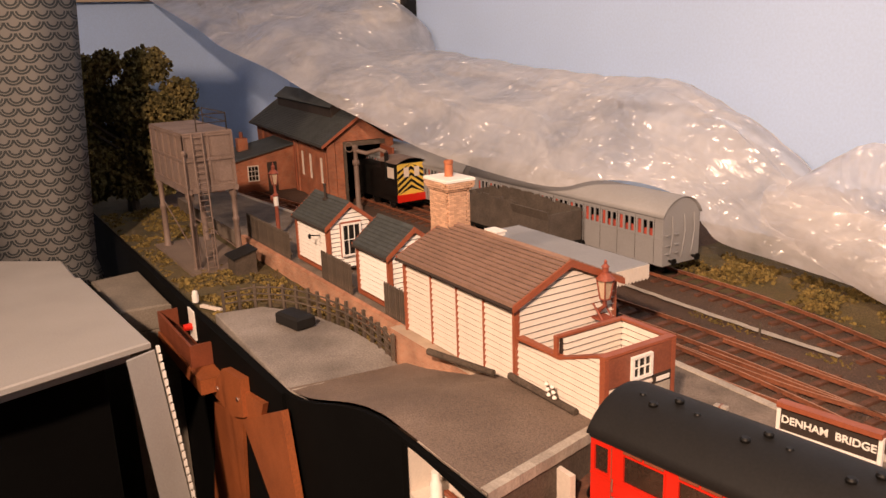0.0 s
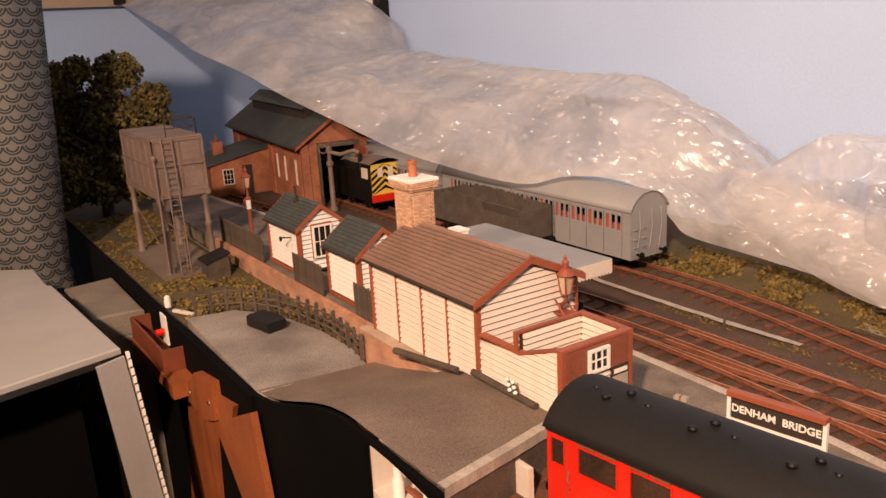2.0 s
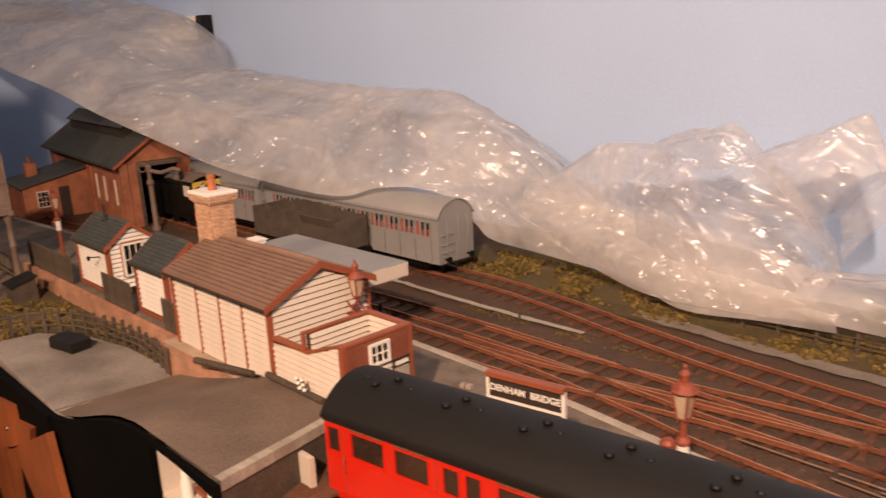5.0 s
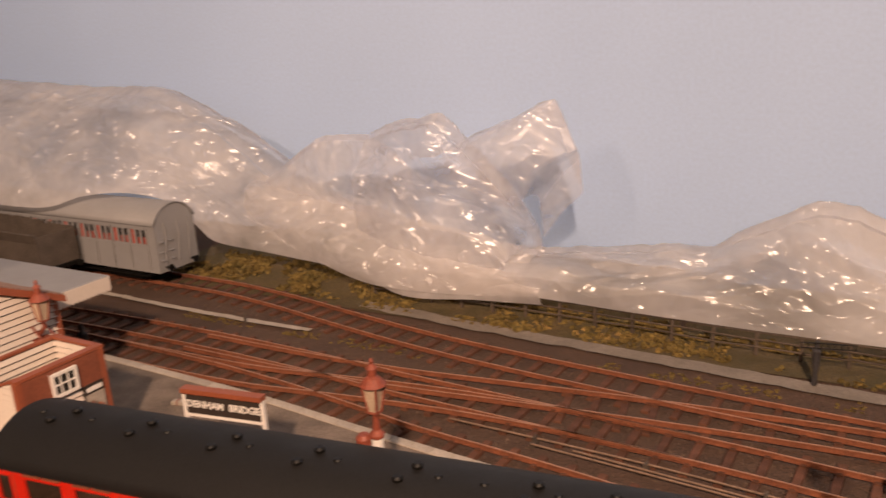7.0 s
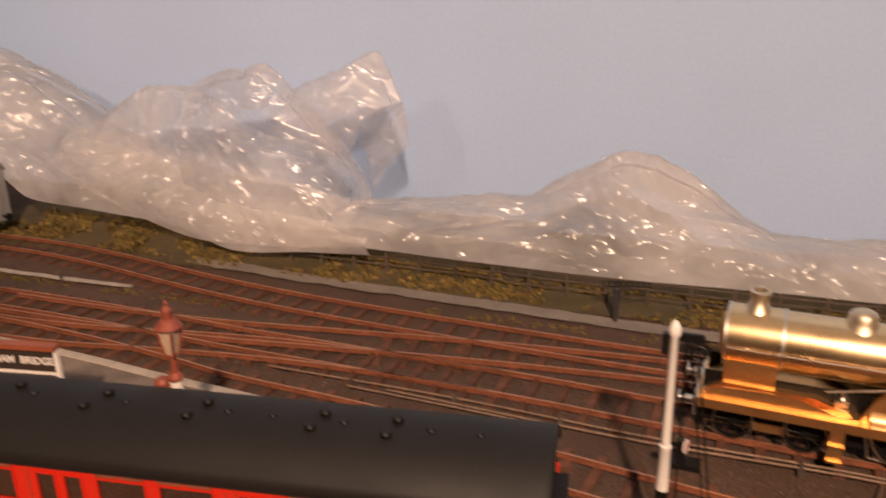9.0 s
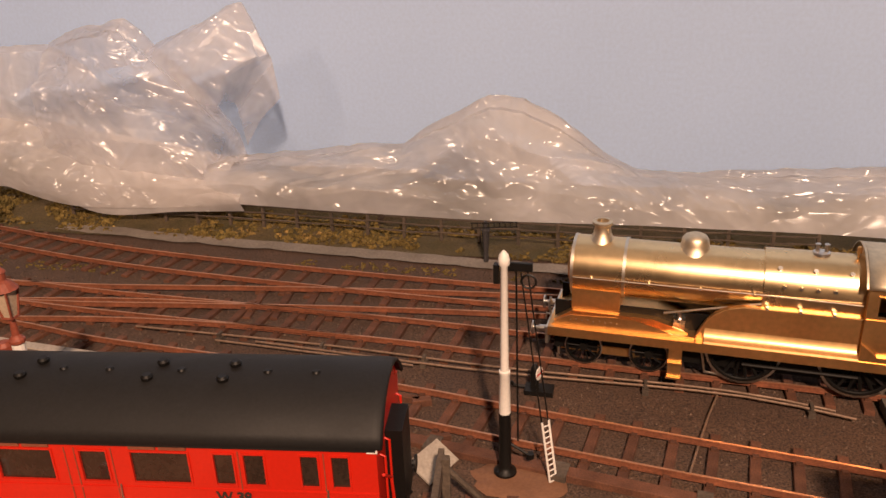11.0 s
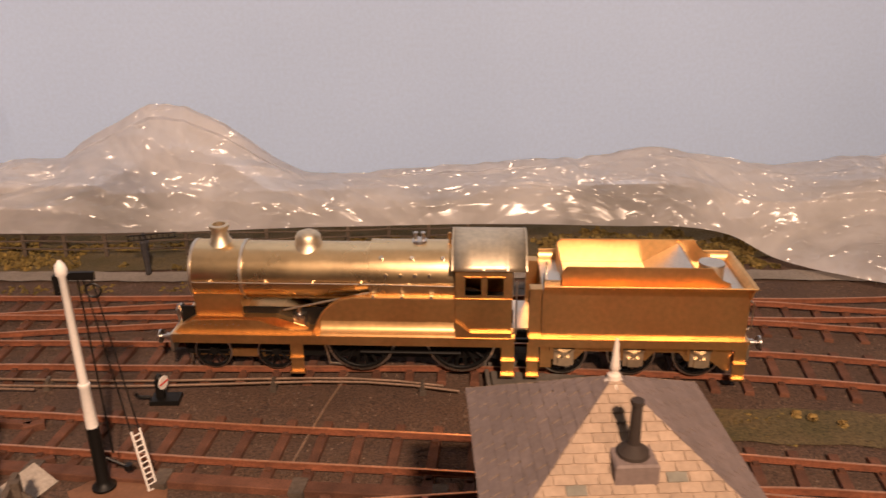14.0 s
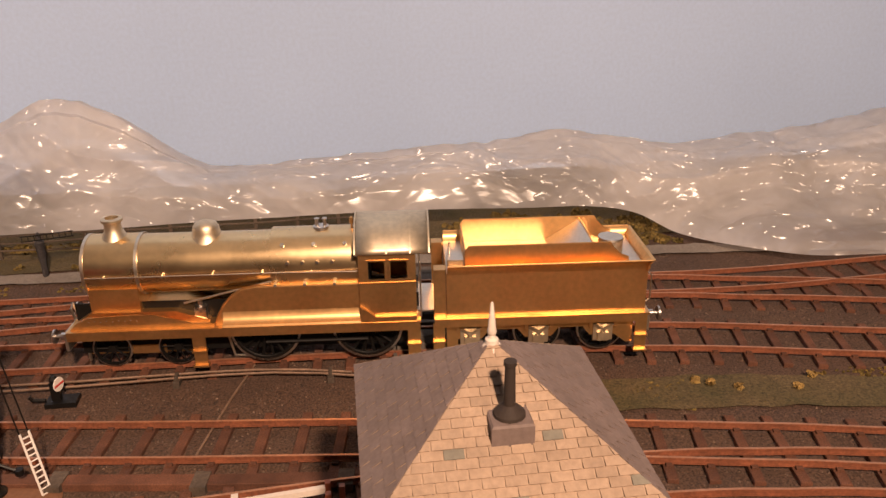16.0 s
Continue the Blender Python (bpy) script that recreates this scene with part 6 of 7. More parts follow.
# ---- signal ----
ob = thing("signal_post", "white round signal post with black base", "signal", m=pose(0.1765, 0.4765, 0, 0, 0, 0))
part("lower_post", Shape().lathe([(0.0062, 0), (0.0062, 0.0025), (0.0042, 0.004), (0.0034, 0.006), (0.0032, 0.039)], n=14), BLACK, ob, smooth=True)
part("upper_post", Shape().lathe([(0.0031, 0.039), (0.0027, 0.062), (0.0030, 0.0625), (0.0030, 0.064), (0.0022, 0.0645), (0.0018, 0.122), (0.0029, 0.1235), (0.0029, 0.126), (0.0022, 0.1285), (0.0006, 0.1305)], n=14), WHITE, ob, smooth=True)
part("arm_bracket", Shape().box(-0.0015, 0.0135, 0.0025, 0.0045, 0.119, 0.123).box(-0.0055, -0.0025, 0.001, 0.005, 0.112, 0.122), BLACK, ob)
part("spectacle", Shape().lathe([(0.0036, -0.0004), (0.0042, 0), (0.0036, 0.0004), (0.0030, 0)], n=14, caps=False, m=pose(0.0115, 0.004, 0.113, 90, 0, 0)), BLACK, ob)
part("operating_rod", Shape().tube((0.0055, 0.003, 0.119), (0.0065, 0.003, 0.02), 0.0005), BLACK, ob)
part("weight_lever", Shape().path([(-0.002, 0.003, 0.020), (0.012, 0.003, 0.012)], 0.0008).lathe([(0.0022, 0), (0.0022, 0.003)], (0.013, 0.003, 0.0098), 10), BLACK, ob)
lad = part("ladder", Shape().tube((0.0245, -0.004, 0.0), (0.0075, 0.0045, 0.118), 0.0004).tube((0.0275, -0.0005, 0.0), (0.0105, 0.0068, 0.118), 0.0004), BLACK, ob, "thin dark ladder")
low = part("ladder_foot", Shape().tube((0.0246, -0.0042, 0.0), (0.0196, -0.0017, 0.036), 0.0006).tube((0.0276, -0.0007, 0.0), (0.0226, 0.0018, 0.036), 0.0006), WHITE, ob, "white painted lower ladder")
for i in range(11):
    t = i / 11 * 0.3
    part("rung", Shape().tube((0.0246 - 0.0171 * t, -0.0042 + 0.0087 * t, 0.118 * t + 0.001), (0.0276 - 0.0171 * t, -0.0007 + 0.0075 * t, 0.118 * t + 0.001), 0.0004, n=5), WHITE, low)
s = Shape().lathe([(0.026, -0.0005), (0.024, 0.0006), (0.012, 0.0012), (0.001, 0.0012)], n=26)
for i, v in enumerate(s.v):
    s.v[i] = (v[0] * (1 + 0.2 * noise.noise((v[0] * 90, v[1] * 90, 1))), v[1] * 0.62 * (1 + 0.2 * noise.noise((v[0] * 90, v[1] * 90, 4))), v[2])
single("clay_patch", s, material("brown_clay", (0.20, 0.095, 0.05), 0.85, vary=0.15, scale=60, bump=0.3), "smooth brown clay patch round the signal foot", "ground patch", smooth=True, m=pose(0.185, 0.472, 0))

ob = thing("ground_signal", "small black ground signal with white disc", "signal", m=pose(0.182, 0.562, 0))
part("base", Shape().box(-0.006, 0.012, -0.006, 0.005, -0.001, 0.0022).box(-0.0025, 0.0025, -0.002, 0.002, 0.0022, 0.014), BLACK, ob)
part("lamp", Shape().lathe([(0.0024, 0), (0.0026, 0.004), (0.0014, 0.006)], (0, 0, 0.012), 10), BLACK, ob)
part("disc", Shape().lathe([(0.0001, -0.0003), (0.0044, -0.0003), (0.0044, 0.0003), (0.0001, 0.0003)], n=18, m=pose(0.0028, -0.001, 0.0128, 90, 0, 70)), WHITE, ob, "white signal disc with a red bar")
part("bar", Shape().box(-0.0040, 0.0040, -0.0006, 0.0006, 0.0004, 0.0006, m=pose(0.0028, -0.001, 0.0128, 90, 0, 70)), RED, ob)
part("crank", Shape().path([(-0.006, -0.002, 0.003), (-0.013, -0.002, 0.0035), (-0.015, -0.002, 0.006)], 0.0012), BLACK, ob)

# point rodding and wires
RODS = material("dull_steel_rodding", (0.27, 0.18, 0.125), 0.6, metal=0.3, vary=0.3, scale=90, bump=0.2)
ob = thing("point_rodding", "rusty point rodding runs carried on small stools", "rodding")
for line in ([(-0.12, 0.592), (0.03, 0.5885), (0.16, 0.579), (0.30, 0.575), (0.385, 0.556)], [(-0.02, 0.585), (0.15, 0.573), (0.30, 0.571), (0.385, 0.552)], [(-0.05, 0.582), (0.06, 0.575), (0.12, 0.570)]):
    part("rod", Shape().path([(x, y, 0.0038) for x, y, _ in spline(line, 0.03)], 0.0008, 6), RODS, ob)
for x, y in ((0.03, 0.587), (0.105, 0.582), (0.25, 0.574), (0.345, 0.565), (-0.05, 0.590)):
    part("stool", Shape().box(x - 0.002, x + 0.002, y - 0.006, y + 0.003, -0.001, 0.003).box(x - 0.001, x + 0.001, y - 0.004, y + 0.002, 0.003, 0.0062), TIMBER, ob)
ob = thing("cable_trunking", "weathered grey-brown timber cable trunking beside the rails", "trunking")
pts = spline([(0.06, 0.506), (0.13, 0.493), (0.20, 0.482), (0.28, 0.470), (0.355, 0.461)], 0.074)
for (x, y, a), (x2, y2, b) in zip(pts, pts[1:]):
    part("lid", Shape().box(0, math.hypot(x2 - x, y2 - y) - 0.001, -0.0042, 0.0042, -0.001, 0.0034, b=0.0005), SLEEPER, ob, m=pose(x, y, 0, 0, random.uniform(-0.3, 0.3), math.degrees(math.atan2(y2 - y, x2 - x))))
    part("joint_block", Shape().box(-0.004, 0.004, -0.0075, 0.0055, -0.001, 0.0042), TIMBER, ob, m=pose(x2, y2, 0, 0, 0, math.degrees(b)))
ob = thing("wire_run", "thin pale wire lying between the tracks", "wire")
part("wire", Shape().path([(0.2965, 0.585, 0.0016), (0.286, 0.548, 0.0016), (0.279, 0.519, 0.0016), (0.272, 0.488, 0.0016)], 0.0007), RODS, ob)
for x, y, a, b, d in ((0.116, 0.494, 0.010, 0.006, 12), (0.098, 0.538, 0.016, 0.0045, -9), (0.115, 0.535, 0.006, 0.006, 20), (0.136, 0.500, 0.005, 0.004, 30)):
    single("timber_block", Shape().box(-a, a, -b * 0.5, b * 0.5, -0.001, 0.0034, b=0.0005), SLEEPER, "rust-brown timber block lying by the rails", "timber block", group="lineside blocks", m=pose(x, y, 0, 0, 0, d))
ob = thing("white_board", "dirty white board leaning behind the coach end", "board", m=pose(0.144, 0.4715, 0.0, -62, 0, 66))
part("sheet", Shape().box(-0.013, 0.013, -0.0006, 0.0006, 0.0, 0.017), STONE, ob)
ob = thing("buffer_stop", "dark timber buffer stop behind the coach", "buffer stop", m=pose(0.155, 0.4245, 0, 0, 0, 7.9))
for y in (-0.016, 0.016):
    part("upright", Shape().box(-0.002, 0.002, y - 0.002, y + 0.002, -0.001, 0.034), TIMBER, ob)
    part("brace", Shape().tube((0.0, y, 0.028), (0.02, y, 0.006), 0.0016, n=6), TIMBER, ob)
part("beam", Shape().box(-0.0045, -0.0015, -0.026, 0.026, 0.022, 0.032), TIMBER, ob)


# ---- platform furniture ----
def name_board():
    ob = thing("station_nameboard", "black station nameboard with white letters on white posts", "sign", m=pose(-0.1795, 0.4285, 0, 0, 0, 9.5))
    part("board", Shape().box(-0.0262, 0.0262, -0.0008, 0.0010, 0.0735, 0.0865), SEAM, ob, "black enamel name panel")
    part("capping", Shape().box(-0.0278, 0.0278, -0.0030, 0.0030, 0.0872, 0.0902).box(-0.0272, 0.0272, -0.0013, 0.0013, 0.0865, 0.0872), LININGS, ob, "red-brown capping board")
    part("lower_rail", Shape().box(-0.0262, 0.0262, -0.0013, 0.0013, 0.0718, 0.0735), WHITE, ob)
    for x in (-0.0270, 0.0270):
        part("post", Shape().box(x - 0.0011, x + 0.0011, -0.0013, 0.0013, 0.0195, 0.0872), WHITE, ob, "white square post")
    letters("lettering", "DENHAM  BRIDGE", 0.0062, WHITE, ob, pose(0, -0.0012, 0.0800, 90, 0, 0))


name_board()
LAMPRED = material("weathered_lamp_red", (0.27, 0.065, 0.035), 0.6, vary=0.25, scale=90, bump=0.15)
LAMPGLASS = material("grimy_lamp_glass", (0.55, 0.42, 0.30), 0.25, vary=0.2, scale=90, bump=0.05)


def station_lamp(at, post_base, wall):
    x, y, z = at
    ob = thing("station_lamp", "red-brown platform gas lamp with tapered lantern", "lamp", m=pose(x, y, 0), group="platform lamps")
    lantern = Shape()
    for i in range(4):
        a, b = math.pi / 4 + i * math.pi / 2, math.pi / 4 + (i + 1) * math.pi / 2
        lo, hi = 0.0036, 0.0064
        lantern.tube((lo * math.cos(a), lo * math.sin(a), z - 0.029), (hi * math.cos(a), hi * math.sin(a), z - 0.013), 0.0007, n=5)
        lantern.tube((hi * math.cos(a), hi * math.sin(a), z - 0.013), (hi * math.cos(b), hi * math.sin(b), z - 0.013), 0.0009, n=5)
        lantern.tube((lo * math.cos(a), lo * math.sin(a), z - 0.029), (lo * math.cos(b), lo * math.sin(b), z - 0.029), 0.0008, n=5)
    part("lantern_frame", lantern, LAMPRED, ob)
    part("lantern_glass", Shape().lathe([(0.0034, z - 0.0288), (0.0061, z - 0.0132)], n=4, m=pose(0, 0, 0, 0, 0, 45)), LAMPGLASS, ob, "grimy lantern glass")
    part("lantern_top", Shape().lathe([(0.0074, z - 0.013), (0.0040, z - 0.0090), (0.0025, z - 0.0080), (0.0025, z - 0.0040), (0.0032, z - 0.0036), (0.0016, z - 0.0016), (0.0010, z - 0.0010), (0.0013, z + 0.0006), (0.0003, z + 0.0022)], n=12), LAMPRED, ob)
    if wall:
        part("bracket", Shape().path([(0, 0, z - 0.029), (0, 0, z - 0.034), (-0.008, 0, z - 0.042)], 0.0016, 8).box(-0.0085, 0.0035, -0.006, 0.006, z - 0.045, z - 0.0435).box(-0.0095, -0.0080, -0.007, 0.007, z - 0.045, z - 0.028).path([(0.0035, 0.005, z - 0.044), (-0.008, 0.005, z - 0.033)], 0.0008).path([(0.0035, -0.005, z - 0.044), (-0.008, -0.005, z - 0.033)], 0.0008), LAMPRED, ob)
    else:
        part("post", Shape().lathe([(0.0030, 0.019), (0.0026, 0.078), (0.0042, 0.080), (0.0042, 0.0815), (0.0020, 0.084), (0.0016, z - 0.029)], n=12), LAMPRED, ob)
        part("white_band", Shape().lathe([(0.0034, 0.066), (0.0034, 0.079)], n=12), WHITE, ob, "white painted band")
        part("hanging_basket", Shape().lathe([(0.0015, 0.070), (0.0042, 0.073), (0.0046, 0.077), (0.003, 0.079)], (-0.009, 0.0, 0), 10).tube((-0.009, 0, 0.0785), (0, 0, 0.0795), 0.0006), LAMPRED, ob)
    return ob


station_lamp((-0.3795, 0.455, 0.1255), None, True)
station_lamp((-0.076, 0.4365, 0.1235), 0.02, False)
station_lamp((-1.02, 0.438, 0.125), 0.02, False)


def small_figure(name, label, x, y, z, h, mat, turn):
    """A plain painted model figure as one smooth shape."""
    s = Shape().lathe([(0.0020, 0), (0.0030, h * 0.03), (0.0026, h * 0.25), (0.0036, h * 0.46), (0.0040, h * 0.66), (0.0046, h * 0.78), (0.0020, h * 0.84), (0.0016, h * 0.86), (0.0023, h * 0.92), (0.0018, h * 0.98), (0.0004, h)], n=10)
    for i, v in enumerate(s.v):
        s.v[i] = (v[0], v[1] * 0.72, v[2])
    return single(name, s, mat, label, "figurine", smooth=True, m=pose(x, y, z, 0, 0, turn))


FIGURE = material("painted_dark_figure", (0.045, 0.042, 0.045), 0.7, vary=0.3, scale=200)
small_figure("figurine", "small dark painted model figure on the platform", -0.435, 0.522, 0.0205, 0.040, FIGURE, 20)
small_figure("figurine", "small dark painted model figure on the cinder path", 0.116, 0.757, 0.001, 0.038, FIGURE, 70)
ob = thing("model_ladder", "tiny dark ladder held beside the path figure", "ladder", m=pose(0.116, 0.754, 0.0335, 0, -3, 4))
part("stile", Shape().tube((-0.012, 0, 0), (0.028, 0, 0), 0.0005).tube((-0.012, 0, 0.0042), (0.028, 0, 0.0042), 0.0005), BLACK, ob)
for i in range(9):
    part("rung", Shape().tube((-0.011 + 0.0047 * i, 0, 0), (-0.011 + 0.0047 * i, 0, 0.0042), 0.0004, n=5), BLACK, ob)
single("lineside_post", Shape().lathe([(0.0012, -0.001), (0.0012, 0.008), (0.0018, 0.0085), (0.0014, 0.0125)], (-0.415, 0.693, 0), 8), TIMBER, "short dark lineside post by the kerb", "post")
ob = thing("platform_barrow", "small pale luggage item on the platform", "luggage", m=pose(-0.307, 0.503, 0.0205, 0, 0, 15))
part("case", Shape().box(-0.005, 0.005, -0.0025, 0.0025, 0.0, 0.0032, b=0.0005), STONE, ob)
part("strap", Shape().box(-0.0006, 0.0006, -0.0027, 0.0027, 0.0, 0.0035), BROWN, ob)
# drain pipe and white rods lying along the station wall
ob = thing("timber_log", "dark weathered round timber lying by the station wall", "log")
part("log", Shape().tube((-0.475, 0.3555, 0.0475), (-0.40, 0.3655, 0.0530), 0.0030, 0.0024, 8), TIMBER, ob)
ob = thing("signal_spar", "dark spar with white insulators lying on the verge", "spar")
part("spar", Shape().tube((-0.385, 0.3690, 0.0555), (-0.318, 0.3725, 0.0525), 0.0026, 0.0026, 8), TIMBER, ob)
for i in range(2):
    part("cross_arm", Shape().tube((-0.341 + 0.006 * i, 0.3705, 0.055), (-0.343 + 0.006 * i, 0.3685, 0.066), 0.0010, n=6), TIMBER, ob)
    for k in range(3):
        part("insulator", Shape().lathe([(0.0013, 0), (0.0017, 0.0008), (0.0008, 0.0022)], (-0.3412 + 0.006 * i - 0.0007 * k, 0.3688 - 0.0004 * k, 0.0565 + 0.0038 * k), 8), WHITE, ob, "white insulator")
single("plastic_bottle", Shape().lathe([(0.0038, 0), (0.004, 0.008), (0.003, 0.0125), (0.001, 0.014)], (-0.855, 0.271, 0.004), 12), WHITE, "small white plastic bottle standing on the layout edge", "bottle", smooth=True)
single("wood_offcut", Shape().box(-0.016, 0.016, -0.0025, 0.0025, 0, 0.003, b=0.0005), CREAM, "pale wood offcut lying near the layout edge", "offcut", m=pose(-0.822, 0.279, 0.003, 0, 0, 25))

# ---- signal box with hipped roof ----
def signal_box():
    ob = thing("signal_box", "timber signal box with hipped grey slate roof", "building")
    x0, x1, y0, y1, ze = 0.3605, 0.4445, 0.2885, 0.3765, 0.1175
    apex = Vector((0.4025, 0.3335, 0.1475))
    part("walls", Shape().box(x0 + 0.006, x1 - 0.006, y0 + 0.006, y1 - 0.006, -0.004, ze), CREAM, ob, "cream boarded cabin walls")
    part("eaves", Shape().box(x0, x1, y0, y1, ze - 0.0025, ze), BROWN, ob, "brown eaves board")
    corners = [Vector((x0, y0, ze)), Vector((x1, y0, ze)), Vector((x1, y1, ze)), Vector((x0, y1, ze))]
    roof = part("roof", Shape().add([*corners, apex], [(0, 1, 4), (1, 2, 4), (2, 3, 4), (3, 0, 4)]), SLATE, ob, "hipped slate roof")
    odd = material("greenish_slate", (0.20, 0.19, 0.155), 0.7, vary=0.15, scale=60, bump=0.15)
    for k in range(4):
        rows = 18 if k == 0 else 13
        a, b = corners[k], corners[(k + 1) % 4]
        n = (b - a).cross(apex - a).normalized()
        along = (b - a).normalized()
        full = (b - a).length
        for j in range(rows):
            v0, v1 = j / rows, min(1.0, (j + 1.08) / rows)
            l0, r0 = a.lerp(apex, v0), b.lerp(apex, v0)
            l1, r1 = a.lerp(apex, v1), b.lerp(apex, v1)
            w = 0.0064 if k == 0 else 0.0078
            mid = full / 2
            start = -(w / 2 if j % 2 else 0.0) - math.ceil(mid / w) * w
            s0, e0 = (l0 - a).dot(along), (r0 - a).dot(along)
            s1, e1 = (l1 - a).dot(along), (r1 - a).dot(along)
            up0, up1 = l0 - a - along * s0, l1 - a - along * s1
            u = mid + start
            while u < full:
                c, d = u + 0.0003, u + w - 0.0003
                ca, da, cb, db = max(c, s0), min(d, e0), max(c, s1), min(d, e1)
                u += w
                if da - ca < 0.0008:
                    continue
                if db - cb < 0.0:
                    cb = db = min(max((cb + db) / 2, s1), e1)
                lift = 0.0008 if k == 0 else 0.0005
                p = [a + along * ca + up0 + n * lift, a + along * da + up0 + n * lift, a + along * db + up1 + n * 0.0003, a + along * cb + up1 + n * 0.0003, a + along * ca + up0 + n * 0.0001, a + along * da + up0 + n * 0.0001]
                # Side faces get the slate with their shade painted into its colour.
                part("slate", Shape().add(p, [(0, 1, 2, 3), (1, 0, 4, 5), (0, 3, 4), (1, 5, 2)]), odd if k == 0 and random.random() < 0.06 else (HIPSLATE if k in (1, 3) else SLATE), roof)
    part("finial", Shape().lathe([(0.0024, -0.002), (0.0021, 0.0006), (0.0013, 0.0012), (0.0011, 0.0020), (0.0016, 0.0030), (0.0013, 0.0045), (0.0005, 0.0125), (0.0002, 0.0130)], tuple(apex), 12), CREAM, ob, "pale cream turned finial", smooth=True)
    part("finial_cap", Shape().lathe([(0.0042, -0.0030), (0.0022, -0.0006), (0.0008, 0.0)], tuple(apex), 8), CREAM, ob)
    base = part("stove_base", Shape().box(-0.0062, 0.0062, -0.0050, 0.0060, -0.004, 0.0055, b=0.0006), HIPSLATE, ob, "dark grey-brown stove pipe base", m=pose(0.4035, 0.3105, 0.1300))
    part("stove_pipe", Shape().lathe([(0.0050, 0.004), (0.0046, 0.0065), (0.0018, 0.0090), (0.0015, 0.0215), (0.0019, 0.0217), (0.0019, 0.0230)], (0, 0.001, 0), 14), SEAM, base, "black stove pipe", smooth=True)
    # outside stair landing with red posts and cream rail
    for x, y in ((0.3455, 0.409), (0.3515, 0.4135)):
        part("landing_post", Shape().box(x - 0.0013, x + 0.0013, y - 0.0013, y + 0.0013, -0.001, 0.036), LININGS, ob, "red-brown landing post")
    part("landing_rail", Shape().box(0.344, 0.3555, 0.4075, 0.4095, 0.0285, 0.0305), LININGS, ob)


signal_box()
ob = thing("crossing_gate", "cream timber gate rail beside the signal box", "gate", m=pose(0.305, 0.4165, 0, 0, 0, 6))
part("rail", Shape().box(0.0, 0.040, -0.0013, 0.0013, 0.0275, 0.0305), CREAM, ob)
part("post", Shape().box(-0.002, 0.001, -0.002, 0.002, -0.001, 0.033), CREAM, ob)
part("post", Shape().box(0.039, 0.0415, -0.0015, 0.0015, -0.001, 0.033), LININGS, ob)

# ---- plastic sheeting ----
def plastic(name, thin, thick):
    """Crumpled polythene film: clear where thin, milky where it is thick or dusty, with sharp glints on its creases."""
    mat = bpy.data.materials.new(name)
    mat.use_nodes = True
    nodes, link = mat.node_tree.nodes, mat.node_tree.links.new
    nodes.remove(nodes["Principled BSDF"])
    out = nodes["Material Output"]
    coord = nodes.new("ShaderNodeTexCoord")
    bend = nodes.new("ShaderNodeTexNoise")
    bend.inputs["Scale"].default_value, bend.inputs["Detail"].default_value = 11.0, 3.0
    link(coord.outputs["Object"], bend.inputs["Vector"])
    shift = nodes.new("ShaderNodeVectorMath")
    shift.operation = "MULTIPLY_ADD"
    shift.inputs[1].default_value = (0.09, 0.09, 0.09)
    link(bend.outputs["Color"], shift.inputs[0])
    link(coord.outputs["Object"], shift.inputs[2])
    previous = None
    # small flat facets between sharp creases, gathered in patches
    for angle, size, depth, low in ((25, 28.0, 0.036, 0.43), (-50, 65.0, 0.026, 0.45), (70, 150.0, 0.014, 0.46)):
        turn = nodes.new("ShaderNodeMapping")
        turn.inputs["Rotation"].default_value = (radians(20), radians(angle), 0)
        turn.inputs["Scale"].default_value = (0.26, 0.7, 1.2)
        link(shift.outputs[0], turn.inputs["Vector"])
        cell = nodes.new("ShaderNodeTexVoronoi")
        cell.distance = "CHEBYCHEV"
        cell.inputs["Scale"].default_value = size
        link(turn.outputs["Vector"], cell.inputs["Vector"])
        patch = nodes.new("ShaderNodeTexNoise")
        patch.inputs["Scale"].default_value = 6.0 + size * 0.05
        link(turn.outputs["Vector"], patch.inputs["Vector"])
        mask = nodes.new("ShaderNodeMapRange")
        mask.inputs["From Min"].default_value, mask.inputs["From Max"].default_value = low, low + 0.09
        link(patch.outputs["Fac"], mask.inputs["Value"])
        times = nodes.new("ShaderNodeMath")
        times.operation = "MULTIPLY"
        link(cell.outputs["Distance"], times.inputs[0])
        link(mask.outputs["Result"], times.inputs[1])
        bump = nodes.new("ShaderNodeBump")
        bump.inputs["Strength"].default_value, bump.inputs["Distance"].default_value = 0.9, depth
        link(times.outputs[0], bump.inputs["Height"])
        if previous:
            link(previous.outputs["Normal"], bump.inputs["Normal"])
        previous = bump
    milk, glow, clear, shine = (nodes.new("ShaderNodeBsdf" + k) for k in ("Diffuse", "Translucent", "Transparent", "Glossy"))
    milk.inputs["Color"].default_value = glow.inputs["Color"].default_value = (0.88, 0.86, 0.86, 1)
    clear.inputs["Color"].default_value = (0.97, 0.97, 0.98, 1)
    shine.inputs["Color"].default_value = (1.0, 1.0, 1.0, 1)
    shine.inputs["Roughness"].default_value = 0.30
    link(previous.outputs["Normal"], shine.inputs["Normal"])
    dust = nodes.new("ShaderNodeTexNoise")
    dust.inputs["Scale"].default_value, dust.inputs["Detail"].default_value, dust.inputs["Roughness"].default_value = 8.0, 4.0, 0.6
    link(shift.outputs[0], dust.inputs["Vector"])
    density = nodes.new("ShaderNodeMapRange")
    density.inputs["From Min"].default_value, density.inputs["From Max"].default_value = 0.34, 0.66
    density.inputs["To Min"].default_value, density.inputs["To Max"].default_value = thin, thick
    link(dust.outputs["Fac"], density.inputs["Value"])
    body, film, coat = (nodes.new("ShaderNodeMixShader") for _ in range(3))
    body.inputs["Fac"].default_value = 0.45
